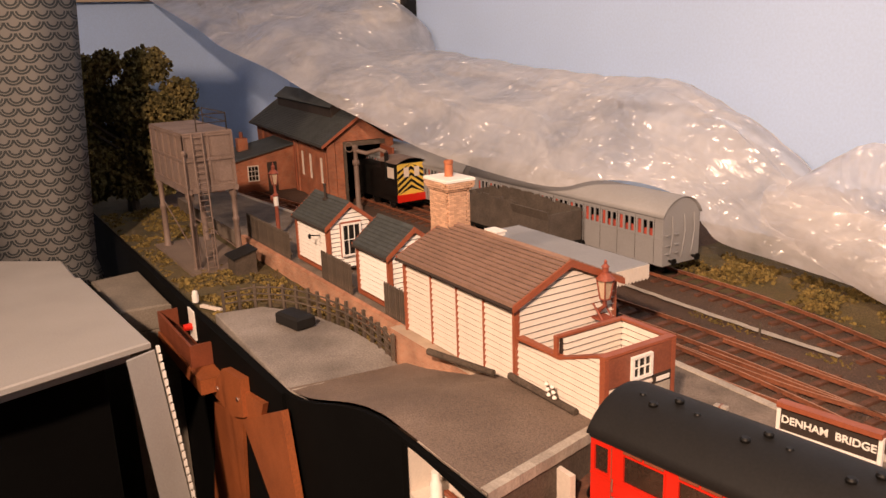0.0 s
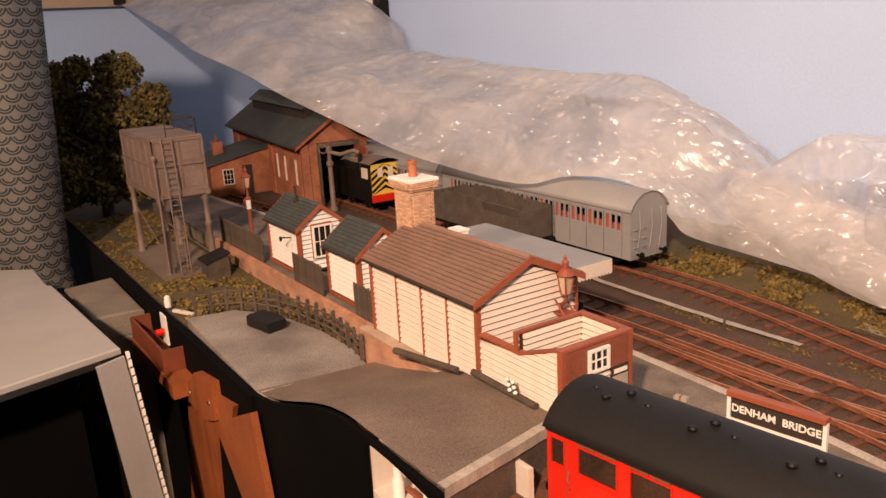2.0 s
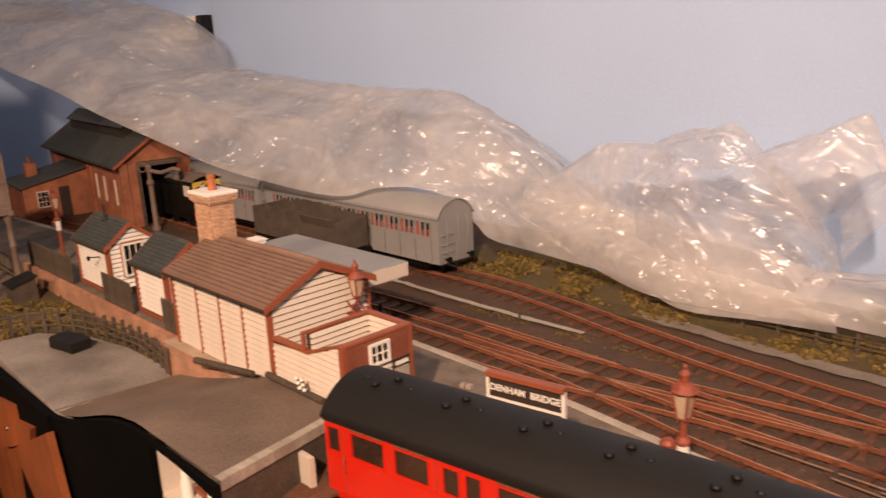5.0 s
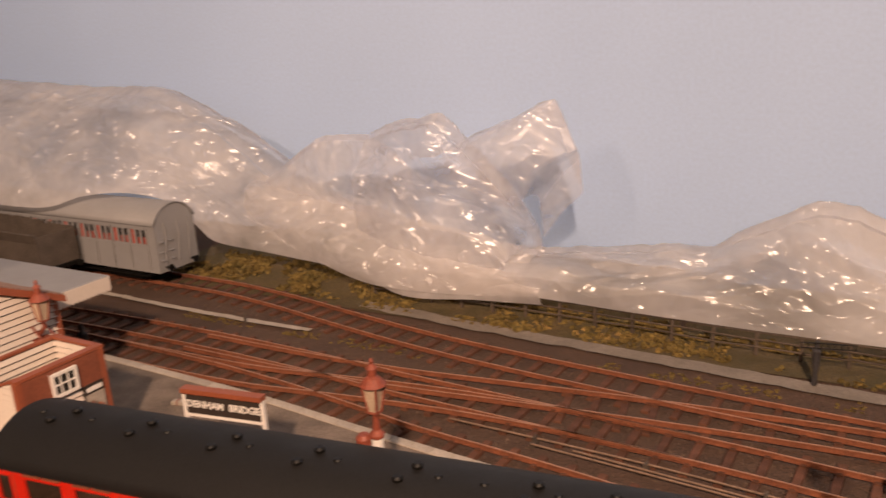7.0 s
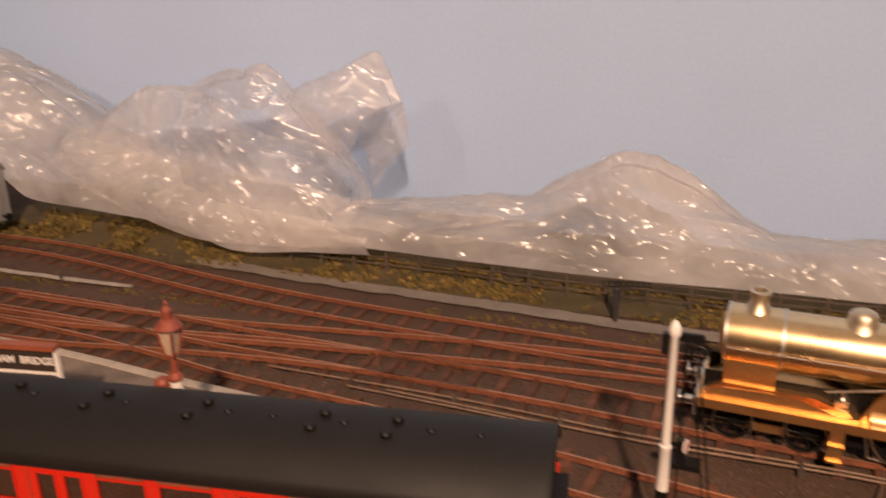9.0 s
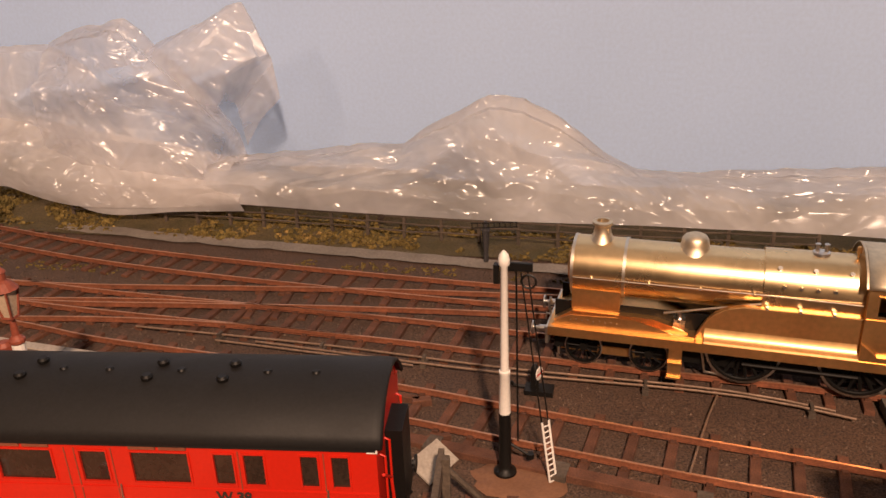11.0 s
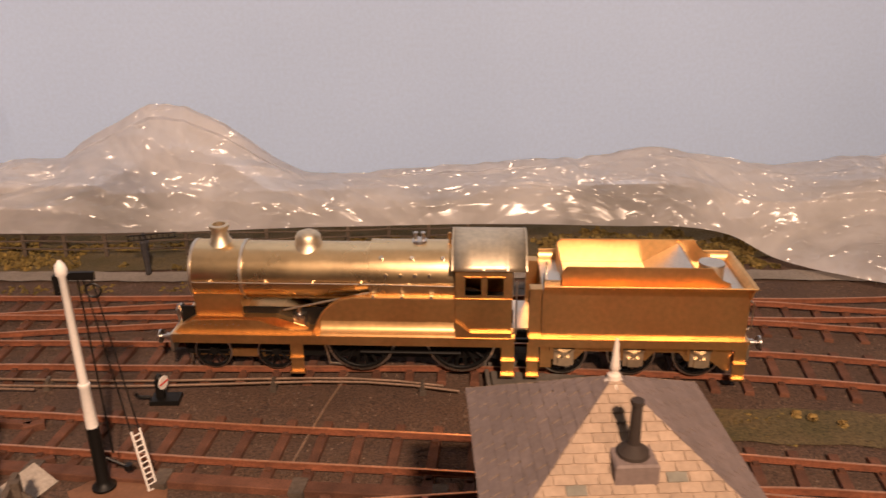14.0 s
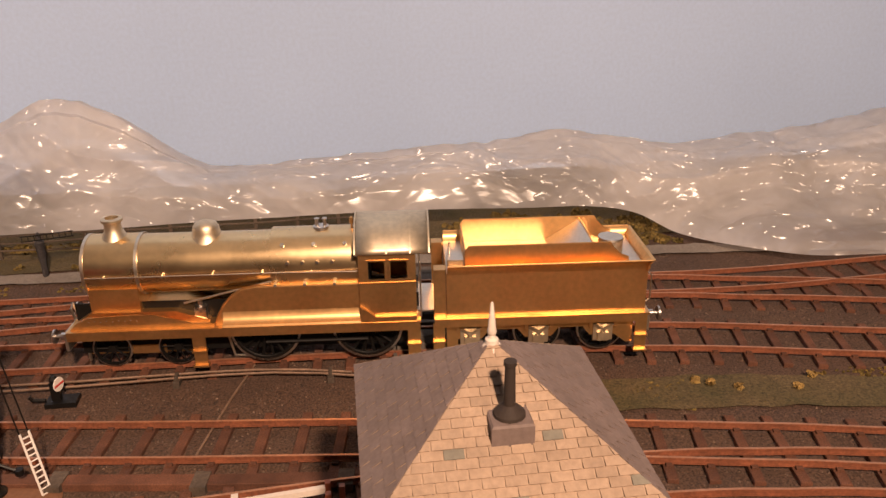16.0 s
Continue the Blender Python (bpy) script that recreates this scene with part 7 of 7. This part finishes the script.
    link(milk.outputs["BSDF"], body.inputs[1])
    link(glow.outputs["BSDF"], body.inputs[2])
    link(density.outputs["Result"], film.inputs["Fac"])
    link(clear.outputs["BSDF"], film.inputs[1])
    link(body.outputs["Shader"], film.inputs[2])
    rim, curve, gloss = nodes.new("ShaderNodeLayerWeight"), nodes.new("ShaderNodeMath"), nodes.new("ShaderNodeMath")
    curve.operation, gloss.operation = "POWER", "MULTIPLY_ADD"
    curve.inputs[1].default_value, gloss.inputs[1].default_value, gloss.inputs[2].default_value = 5.0, 0.45, 0.085
    link(rim.outputs["Facing"], curve.inputs[0])
    link(curve.outputs[0], gloss.inputs[0])
    link(gloss.outputs[0], coat.inputs["Fac"])
    link(film.outputs["Shader"], coat.inputs[1])
    link(shine.outputs["BSDF"], coat.inputs[2])
    link(coat.outputs["Shader"], out.inputs["Surface"])
    return mat


POLY = plastic("milky_polythene", 0.36, 0.80)
CLEARPOLY = plastic("clear_polythene", 0.10, 0.60)


def along(points, n, smooth=True):
    """n even steps by length along a curve through points in space."""
    pts = [Vector(p) for p in points]
    pts = [2 * pts[0] - pts[1]] + pts + [2 * pts[-1] - pts[-2]]
    dense = []
    for a, b, c, d in zip(pts, pts[1:], pts[2:], pts[3:]):
        for i in range(30):
            t = i / 30
            dense.append(0.5 * (2 * b + (c - a) * t + (2 * a - 5 * b + 4 * c - d) * t * t + (3 * b - a - 3 * c + d) * t ** 3) if smooth else b.lerp(c, t))
    dense.append(pts[-2])
    run = [0.0]
    for p, q in zip(dense, dense[1:]):
        run.append(run[-1] + (q - p).length)
    out, j = [], 0
    for i in range(n):
        goal = run[-1] * i / (n - 1)
        while j < len(run) - 2 and run[j + 1] < goal:
            j += 1
        f = (goal - run[j]) / max(1e-9, run[j + 1] - run[j])
        out.append(dense[j].lerp(dense[j + 1], max(0.0, min(1.0, f))))
    return out


# creases: cells per metre, turn, stretch along the turn, height as a share, patchiness
CREASES = ((7.0, -8, 0.13, 1.0, 0.2), (17.0, -17, 0.16, 0.50, 0.5), (30.0, 40, 0.22, 0.24, 0.9), (55.0, -52, 0.28, 0.12, 1.1), (95.0, 15, 0.35, 0.05, 1.3))


def crumple(x, s, seed):
    """Height of crumpled film: pyramids with flat facets at five sizes, bent and gathered in patches."""
    wx, ws = 0.045 * noise.noise((x * 9, s * 9, seed)), 0.045 * noise.noise((x * 9, s * 9, seed + 7))
    x, s, total = x + wx, s + ws, 0.0
    for k, (f, turn, stretch, size, patchy) in enumerate(CREASES):
        c, d = math.cos(radians(turn)), math.sin(radians(turn))
        u, v = (x * c + s * d) * stretch * f, (s * c - x * d) * f
        near = noise.voronoi((u, v, seed + 3.1 * k), distance_metric="CHEBYCHEV")[0][0]
        patch = max(0.0, min(1.0, 1.0 - patchy * (0.45 - 1.3 * noise.noise((x * f * 0.2, s * f * 0.2, seed + 11 + k)))))
        total += size * patch * (near - 0.33)
    return total


def film_sheet(hem, crest, nx, nz, bulge, fold, seed, back, sharp):
    """Film hung from its crest to its hem and lying back behind the crest."""
    low, top = along(hem, nx), along(crest, nx, not sharp)
    top = [p + Vector((0, 0, 0.003 * noise.noise((p.x * 26, seed, 0)) + 0.002 * noise.noise((p.x * 75, seed, 4)))) for p in top]
    rows = []
    for j in range(nz + 1):
        v = j / nz * 1.22
        row = []
        for a, b in zip(low, top):
            if v <= 1.0:
                p = a.lerp(b, v) + Vector((0, -bulge * math.sin(math.pi * v), bulge * 0.5 * math.sin(math.pi * v)))
            else:
                w = (v - 1.0) / 0.22
                p = b + Vector((0, back * w, -0.05 * w * w))
            hold = min(1.0, 0.3 + v * 2.5) * (0.45 if 0.9 < v < 1.1 else 1.0)
            h = fold * hold * crumple(p.x, p.z + (p.y - 0.8) * 0.9, seed)
            row.append(p + Vector((h * 0.2, -h * 0.85, h * 0.5)))
        rows.append(row)
    return Shape().sheet(rows[::-1])


def drape(name, label, hem, crest, nx, nz, bulge, fold, seed, back=0.09, sharp=False):
    return single(name, film_sheet(hem, crest, nx, nz, bulge, fold, seed, back, sharp), POLY, label, "plastic sheet", group="dust sheets", smooth=True)


drape("plastic_sheet", "milky translucent plastic dust sheet draped over the shed and coaches",
      [(-2.30, 0.60, 0.40), (-1.87, 0.60, 0.315), (-1.745, 0.61, 0.276), (-1.47, 0.615, 0.232), (-1.30, 0.62, 0.196), (-1.13, 0.64, 0.158), (-1.0, 0.67, 0.122), (-0.90, 0.695, 0.104), (-0.80, 0.712, 0.094), (-0.745, 0.725, 0.094), (-0.70, 0.738, 0.107), (-0.65, 0.762, 0.108), (-0.605, 0.79, 0.092), (-0.575, 0.80, 0.060), (-0.55, 0.803, 0.044), (-0.459, 0.80, 0.039), (-0.355, 0.80, 0.030), (-0.28, 0.79, 0.014), (-0.2, 0.795, 0.018), (-0.13, 0.80, 0.02)],
      [(-2.30, 0.95, 0.47), (-1.90, 0.93, 0.42), (-1.63, 0.92, 0.380), (-1.49, 0.90, 0.340), (-1.43, 0.89, 0.270), (-1.30, 0.89, 0.254), (-1.07, 0.89, 0.235), (-0.88, 0.89, 0.222), (-0.75, 0.89, 0.219), (-0.71, 0.89, 0.214), (-0.61, 0.885, 0.178), (-0.54, 0.88, 0.142), (-0.50, 0.87, 0.118), (-0.43, 0.865, 0.10), (-0.36, 0.86, 0.080), (-0.28, 0.86, 0.065), (-0.2, 0.855, 0.055), (-0.13, 0.84, 0.03)],
      700, 96, 0.022, 0.040, 0.3)
drape("plastic_sheet", "thin wrinkled plastic dust sheet lying along the back of the layout",
      [(-0.30, 0.80, 0.018), (-0.16, 0.80, 0.026), (-0.05, 0.80, 0.024), (0.10, 0.80, 0.022), (0.25, 0.80, 0.024), (0.40, 0.80, 0.024), (0.52, 0.80, 0.020), (0.58, 0.79, 0.022), (0.62, 0.775, 0.018), (0.652, 0.745, 0.008), (0.685, 0.712, 0.007), (0.734, 0.682, 0.007), (0.80, 0.672, 0.008), (0.90, 0.65, 0.012), (1.25, 0.60, 0.02)],
      [(-0.30, 0.86, 0.055), (-0.16, 0.86, 0.060), (-0.11, 0.86, 0.064), (-0.04, 0.86, 0.073), (0.016, 0.86, 0.076), (0.061, 0.86, 0.104), (0.101, 0.86, 0.124), (0.133, 0.86, 0.123), (0.178, 0.86, 0.094), (0.236, 0.86, 0.058), (0.30, 0.86, 0.056), (0.376, 0.86, 0.063), (0.496, 0.86, 0.066), (0.567, 0.86, 0.075), (0.624, 0.86, 0.066), (0.683, 0.86, 0.053), (0.752, 0.86, 0.060), (0.829, 0.86, 0.064), (0.90, 0.86, 0.080), (1.25, 0.86, 0.10)],
      700, 84, 0.010, 0.055, 7.7, 0.06, True)


def plastic_bag():
    ob = thing("plastic_bag", "crumpled clear plastic bag heaped on the dust sheet", "plastic bag", group="dust sheets")
    part("loop", film_sheet([(-0.505, 0.838, 0.095), (-0.44, 0.832, 0.085), (-0.36, 0.828, 0.08), (-0.27, 0.83, 0.07)],
                            [(-0.492, 0.87, 0.126), (-0.444, 0.868, 0.159), (-0.409, 0.866, 0.168), (-0.36, 0.866, 0.166), (-0.33, 0.866, 0.15), (-0.305, 0.866, 0.12)], 120, 60, 0.008, 0.030, 2.6, 0.03, False), CLEARPOLY, ob, "clear arched loop of film", smooth=True)
    part("crown", film_sheet([(-0.345, 0.812, 0.060), (-0.30, 0.802, 0.038), (-0.24, 0.80, 0.034), (-0.17, 0.804, 0.045)],
                             [(-0.352, 0.856, 0.172), (-0.308, 0.854, 0.187), (-0.26, 0.853, 0.195), (-0.243, 0.853, 0.181), (-0.213, 0.855, 0.150), (-0.185, 0.856, 0.120), (-0.160, 0.857, 0.085), (-0.162, 0.858, 0.055)], 170, 90, 0.016, 0.050, 4.1, 0.03, True), CLEARPOLY, ob, "tightly crumpled middle of the bag", smooth=True)
    part("corner", film_sheet([(-0.262, 0.852, 0.130), (-0.22, 0.848, 0.112), (-0.19, 0.846, 0.104), (-0.166, 0.848, 0.100)],
                              [(-0.236, 0.868, 0.166), (-0.193, 0.866, 0.188), (-0.155, 0.864, 0.207), (-0.139, 0.864, 0.208), (-0.128, 0.864, 0.185), (-0.117, 0.864, 0.160), (-0.139, 0.864, 0.136), (-0.160, 0.864, 0.112)], 130, 60, 0.012, 0.026, 6.4, 0.02, True), CLEARPOLY, ob, "upright open corner of the bag", smooth=True)
    part("skirt", film_sheet([(-0.51, 0.815, 0.070), (-0.42, 0.800, 0.044), (-0.33, 0.792, 0.022), (-0.25, 0.792, 0.020), (-0.15, 0.798, 0.026)],
                             [(-0.52, 0.862, 0.118), (-0.44, 0.850, 0.102), (-0.36, 0.842, 0.094), (-0.27, 0.84, 0.080), (-0.15, 0.845, 0.058)], 190, 60, 0.014, 0.040, 9.2, 0.02, False), POLY, ob, "milky gathered skirt of film", smooth=True)


plastic_bag()


# ---- things beside the layout ----
def scallop_cloth():
    mat = bpy.data.materials.new("grey_scallop_cloth")
    mat.use_nodes = True
    nodes, link = mat.node_tree.nodes, mat.node_tree.links.new
    bsdf = nodes["Principled BSDF"]
    bsdf.inputs["Roughness"].default_value = 0.7

    def calc(op, a, b=None):
        n = nodes.new("ShaderNodeMath")
        n.operation = op
        for i, val in enumerate((a, b)):
            if val is None:
                continue
            if isinstance(val, (int, float)):
                n.inputs[i].default_value = val
            else:
                link(val, n.inputs[i])
        return n.outputs[0]
    coord, sep = nodes.new("ShaderNodeTexCoord"), nodes.new("ShaderNodeSeparateXYZ")
    link(coord.outputs["Object"], sep.inputs[0])
    u, v = calc("MULTIPLY", sep.outputs["Y"], 44.0), calc("MULTIPLY", sep.outputs["Z"], 74.0)
    row = calc("FLOOR", v)
    shift = calc("MULTIPLY", calc("MODULO", calc("ABSOLUTE", row), 2.0), 0.5)
    fu = calc("SUBTRACT", calc("FRACT", calc("ADD", u, shift)), 0.5)
    fv = calc("SUBTRACT", calc("FRACT", v), 1.0)
    d = calc("SQRT", calc("ADD", calc("MULTIPLY", fu, fu), calc("MULTIPLY", calc("MULTIPLY", fv, fv), 0.40)))
    ring = calc("MINIMUM", calc("ABSOLUTE", calc("SUBTRACT", d, 0.47)), calc("ABSOLUTE", calc("SUBTRACT", d, 0.30)))
    line = calc("LESS_THAN", ring, 0.055)
    mix = nodes.new("ShaderNodeMix")
    mix.data_type = "RGBA"
    link(line, mix.inputs["Factor"])
    mix.inputs["A"].default_value, mix.inputs["B"].default_value = (0.115, 0.11, 0.106, 1), (0.011, 0.016, 0.018, 1)
    link(mix.outputs["Result"], bsdf.inputs["Base Color"])
    return mat


rows = []
for j in range(41):
    z = -0.5 + 1.05 * j / 40
    edge = 0.214 + 0.025 * max(0.0, z / 0.35) + 0.012 * max(0.0, -z / 0.06 if z > -0.06 else 1.0)
    rows.append([(-1.15 + 0.016 * math.sin(i * 0.55 + z * 2.2) - 0.02 * (i / 40) ** 6, -0.25 + (edge + 0.25) * i / 40, z) for i in range(41)])
cloth = single("patterned_curtain", Shape().sheet(rows), scallop_cloth(), "grey curtain printed with dark fish-scale scallops", "curtain", smooth=True)
solidify(cloth, 0.004, 1.0)

GREYPLASTIC = material("pale_grey_cabinet_paint", (0.36, 0.345, 0.33), 0.55, vary=0.08, scale=14, bump=0.04)
ob = thing("cabinet", "pale grey metal cabinet with an open front", "cabinet")
part("lid", Shape().slab([(-0.653, 0.055), (-0.6865, 0.1845), (-0.955, 0.166), (-1.02, 0.06), (-0.95, -0.25), (-0.60, -0.25)], 0.024, 0.030, b=0.0012), GREYPLASTIC, ob, "flat pale grey lid")
part("rear_top", Shape().slab([(-0.96, 0.163), (-1.06, 0.160), (-1.14, 0.06), (-1.12, -0.25), (-0.955, -0.25)], -0.01, 0.028, b=0.002), GREYPLASTIC, ob)
part("drawer_front", Shape().slab([(-0.672, 0.05), (-0.702, 0.168), (-0.712, 0.166), (-0.684, 0.048), (-0.635, -0.25), (-0.622, -0.25)], 0.010, 0.0235, b=0.003), GREYPLASTIC, ob, "rounded grey drawer front", smooth=True)
# Solid near-black block stands in for the shade inside the open cabinet.
part("shaded_inside", Shape().slab([(-0.72, 0.05), (-0.745, 0.15), (-1.1, 0.14), (-1.1, -0.25), (-0.66, -0.25)], -0.94, 0.0235), BLACKBOARD, ob, "solid black block for the cabinet's shaded inside")
door = part("door_panel", Shape().add([(-0.672, 0.1845, 0.026), (-0.660, 0.158, 0.026), (-0.640, 0.182, -0.30), (-0.652, 0.211, -0.30), (-0.676, 0.1845, 0.026), (-0.664, 0.158, 0.026), (-0.644, 0.182, -0.30), (-0.656, 0.211, -0.30)], [(0, 1, 2, 3), (7, 6, 5, 4), (0, 4, 5, 1), (1, 5, 6, 2), (2, 6, 7, 3), (3, 7, 4, 0)]), GREYPLASTIC, ob, "grey door panel hanging open")
hinge = part("hinge_strip", Shape().tube((-0.6715, 0.1865, 0.027), (-0.6515, 0.2125, -0.30), 0.0012, n=6), NICKEL, door, "long piano hinge")
for i in range(40):
    f = i / 40
    part("knuckle", Shape().box(-0.0016, 0.0016, -0.0016, 0.0016, -0.0030, 0.0030), WHITE, hinge, m=pose(-0.6715 + 0.02 * f, 0.1875 + 0.026 * f, 0.027 - 0.327 * f))

PINE = material("orange_stained_timber", (0.31, 0.09, 0.028), 0.55, vary=0.25, scale=30, bump=0.15)
TRAYRED = material("red_brown_tray_stain", (0.20, 0.055, 0.025), 0.5, vary=0.2, scale=40, bump=0.1)
ob = thing("control_box", "small brown wooden control box on a timber bracket", "box")
part("tray", Shape().box(-0.88, -0.745, 0.2320, 0.2350, -0.030, -0.006).box(-0.748, -0.745, 0.2350, 0.2545, -0.030, -0.006).box(-0.88, -0.877, 0.2350, 0.2545, -0.030, -0.006).box(-0.877, -0.748, 0.2350, 0.2545, -0.030, -0.026), TRAYRED, ob, "open-topped red-brown tray")
part("bracket", Shape().box(-0.88, -0.710, 0.2300, 0.2545, -0.0460, -0.0305), PINE, ob, "orange-brown timber shelf")
plate = part("switch_plate", Shape().box(-0.820, -0.800, 0.2525, 0.2545, -0.022, 0.012, b=0.0005), WHITE, ob, "white switch plate with a red button")
part("button", Shape().tube((-0.81, 0.2525, -0.008), (-0.81, 0.2435, -0.008), 0.0042, 0.0036, 12), RED, plate, "red push button")
ob = thing("trestle", "orange-stained timber trestle under the layout", "trestle")
part("leg", Shape().add([(-0.6434, 0.248, -0.0495), (-0.5317, 0.248, 0.004), (-0.4902, 0.248, -0.1735), (-0.4924, 0.248, -0.1815), (-0.6434, 0.2543, -0.0495), (-0.5317, 0.2543, 0.004), (-0.4902, 0.2543, -0.1735), (-0.4924, 0.2543, -0.1815)], [(3, 2, 1, 0), (4, 5, 6, 7), (0, 1, 5, 4), (1, 2, 6, 5), (2, 3, 7, 6), (3, 0, 4, 7)]), PINE, ob)
part("head_block", Shape().add([(-0.737, 0.2455, -0.0554), (-0.6821, 0.2455, -0.0114), (-0.628, 0.2455, -0.0028), (-0.6289, 0.2455, -0.0415), (-0.664, 0.2455, -0.0549), (-0.737, 0.254, -0.0554), (-0.6821, 0.254, -0.0114), (-0.628, 0.254, -0.0028), (-0.6289, 0.254, -0.0415), (-0.664, 0.254, -0.0549)], [(4, 3, 2, 1, 0), (5, 6, 7, 8, 9), (0, 1, 6, 5), (1, 2, 7, 6), (2, 3, 8, 7), (3, 4, 9, 8), (4, 0, 5, 9)]), PINE, ob, "bevelled head block")
part("cross_block", Shape().add([(-0.6436, 0.249, -0.0198), (-0.5778, 0.249, -0.0081), (-0.5878, 0.249, -0.0245), (-0.6469, 0.249, -0.0512), (-0.6436, 0.2538, -0.0198), (-0.5778, 0.2538, -0.0081), (-0.5878, 0.2538, -0.0245), (-0.6469, 0.2538, -0.0512)], [(3, 2, 1, 0), (4, 5, 6, 7), (0, 1, 5, 4), (1, 2, 6, 5), (2, 3, 7, 6), (3, 0, 4, 7)]), PINE, ob)
part("rear_leg", Shape().add([(-0.7421, 0.25, -0.0715), (-0.6499, 0.25, -0.0516), (-0.6803, 0.25, -0.2396), (-0.8186, 0.25, -0.2823), (-0.7421, 0.2536, -0.0715), (-0.6499, 0.2536, -0.0516), (-0.6803, 0.2536, -0.2396), (-0.8186, 0.2536, -0.2823)], [(3, 2, 1, 0), (4, 5, 6, 7), (0, 1, 5, 4), (1, 2, 6, 5), (2, 3, 7, 6), (3, 0, 4, 7)]), PINE, ob)
for p in ((-0.7070, -0.0414), (-0.6409, -0.0275)):
    part("screw", Shape().tube((p[0], 0.2457, p[1]), (p[0], 0.2443, p[1]), 0.0024, n=10), STEEL, ob)
BLUEPLASTIC = material("blue_crate_plastic", (0.02, 0.10, 0.33), 0.45, vary=0.15, scale=20, bump=0.05)
ob = thing("storage_crate", "blue plastic storage crate beyond the end of the layout", "crate")
part("body", Shape().box(-2.15, -1.93, 0.335, 0.43, -0.95, -0.055).box(-2.15, -1.93, 0.335, 0.43, -0.048, 0.012, b=0.004), BLUEPLASTIC, ob)
part("rim", Shape().box(-2.155, -1.925, 0.33, 0.435, -0.055, -0.048), WHITE, ob, "pale rim")
CORK = material("beige_cork_board", (0.21, 0.18, 0.145), 0.9, vary=0.25, scale=18, bump=0.3)
ob = thing("cork_roll", "beige cork block standing below the layout edge", "cork block")
for i, (z0, z1) in enumerate(((-0.95, -0.075), (-0.074, -0.035), (-0.034, -0.006))):
    part("layer", Shape().slab([(-1.06, 0.190), (-0.905, 0.196), (-0.90, 0.2530), (-1.07, 0.2530)], z0, z1, b=0.002), CORK, ob)
WOODPALE = material("pale_varnished_wood", (0.50, 0.38, 0.27), 0.5, vary=0.15, scale=12, bump=0.08)
ob = thing("wall_rail", "pale wooden rail fixed high on the end wall", "rail")
part("board", Shape().box(-2.35, -2.325, 0.20, 0.97, 0.398, 0.440), WOODPALE, ob)
part("support", Shape().box(-2.325, -2.315, 0.585, 0.615, 0.402, 0.440), BLACK, ob)
ob = thing("socket_box", "small white plastic socket box on the back wall", "socket box")
part("body", Shape().box(-1.76, -1.59, 0.965, 0.999, 0.316, 0.367, b=0.003), WHITE, ob)
part("edge_strip", Shape().box(-1.5895, -1.56, 0.975, 0.999, 0.316, 0.367, b=0.001), BLACK, ob, "dark end strip")


# ---- loose ballast ----
def ballast():
    stones = material("mixed_ballast_stone", (0.125, 0.085, 0.06), 0.9, vary=0.3, scale=200, bump=0.2, island=0.6)
    s = Shape()
    for _ in range(34000):
        x, y = random.uniform(-0.5, 0.85), random.uniform(0.42, 0.745)
        if y < 0.56 and x < 0.01 and y > 0.40 or (0.38 < x < 0.455) or noise.noise((x * 18, y * 18, 9)) < -0.25:
            continue
        r = random.uniform(0.0004, 0.0011)
        z = ground_height(x, y)
        a = random.uniform(0, 6.3)
        p = [(x + r * math.cos(a + k * 2.1), y + r * math.sin(a + k * 2.1), z - 0.0003) for k in range(3)]
        p.append((x + random.uniform(-0.3, 0.3) * r, y + random.uniform(-0.3, 0.3) * r, z + r * random.uniform(0.6, 1.1)))
        s.add(p, [(0, 1, 3), (1, 2, 3), (2, 0, 3)])
    single("ballast_stones", s, stones, "loose grey-brown ballast chippings between the rails", "ballast", kind="stuff")


ballast()

# ---- pieces of the setting ----
edge_stones()
lay_sleepers()
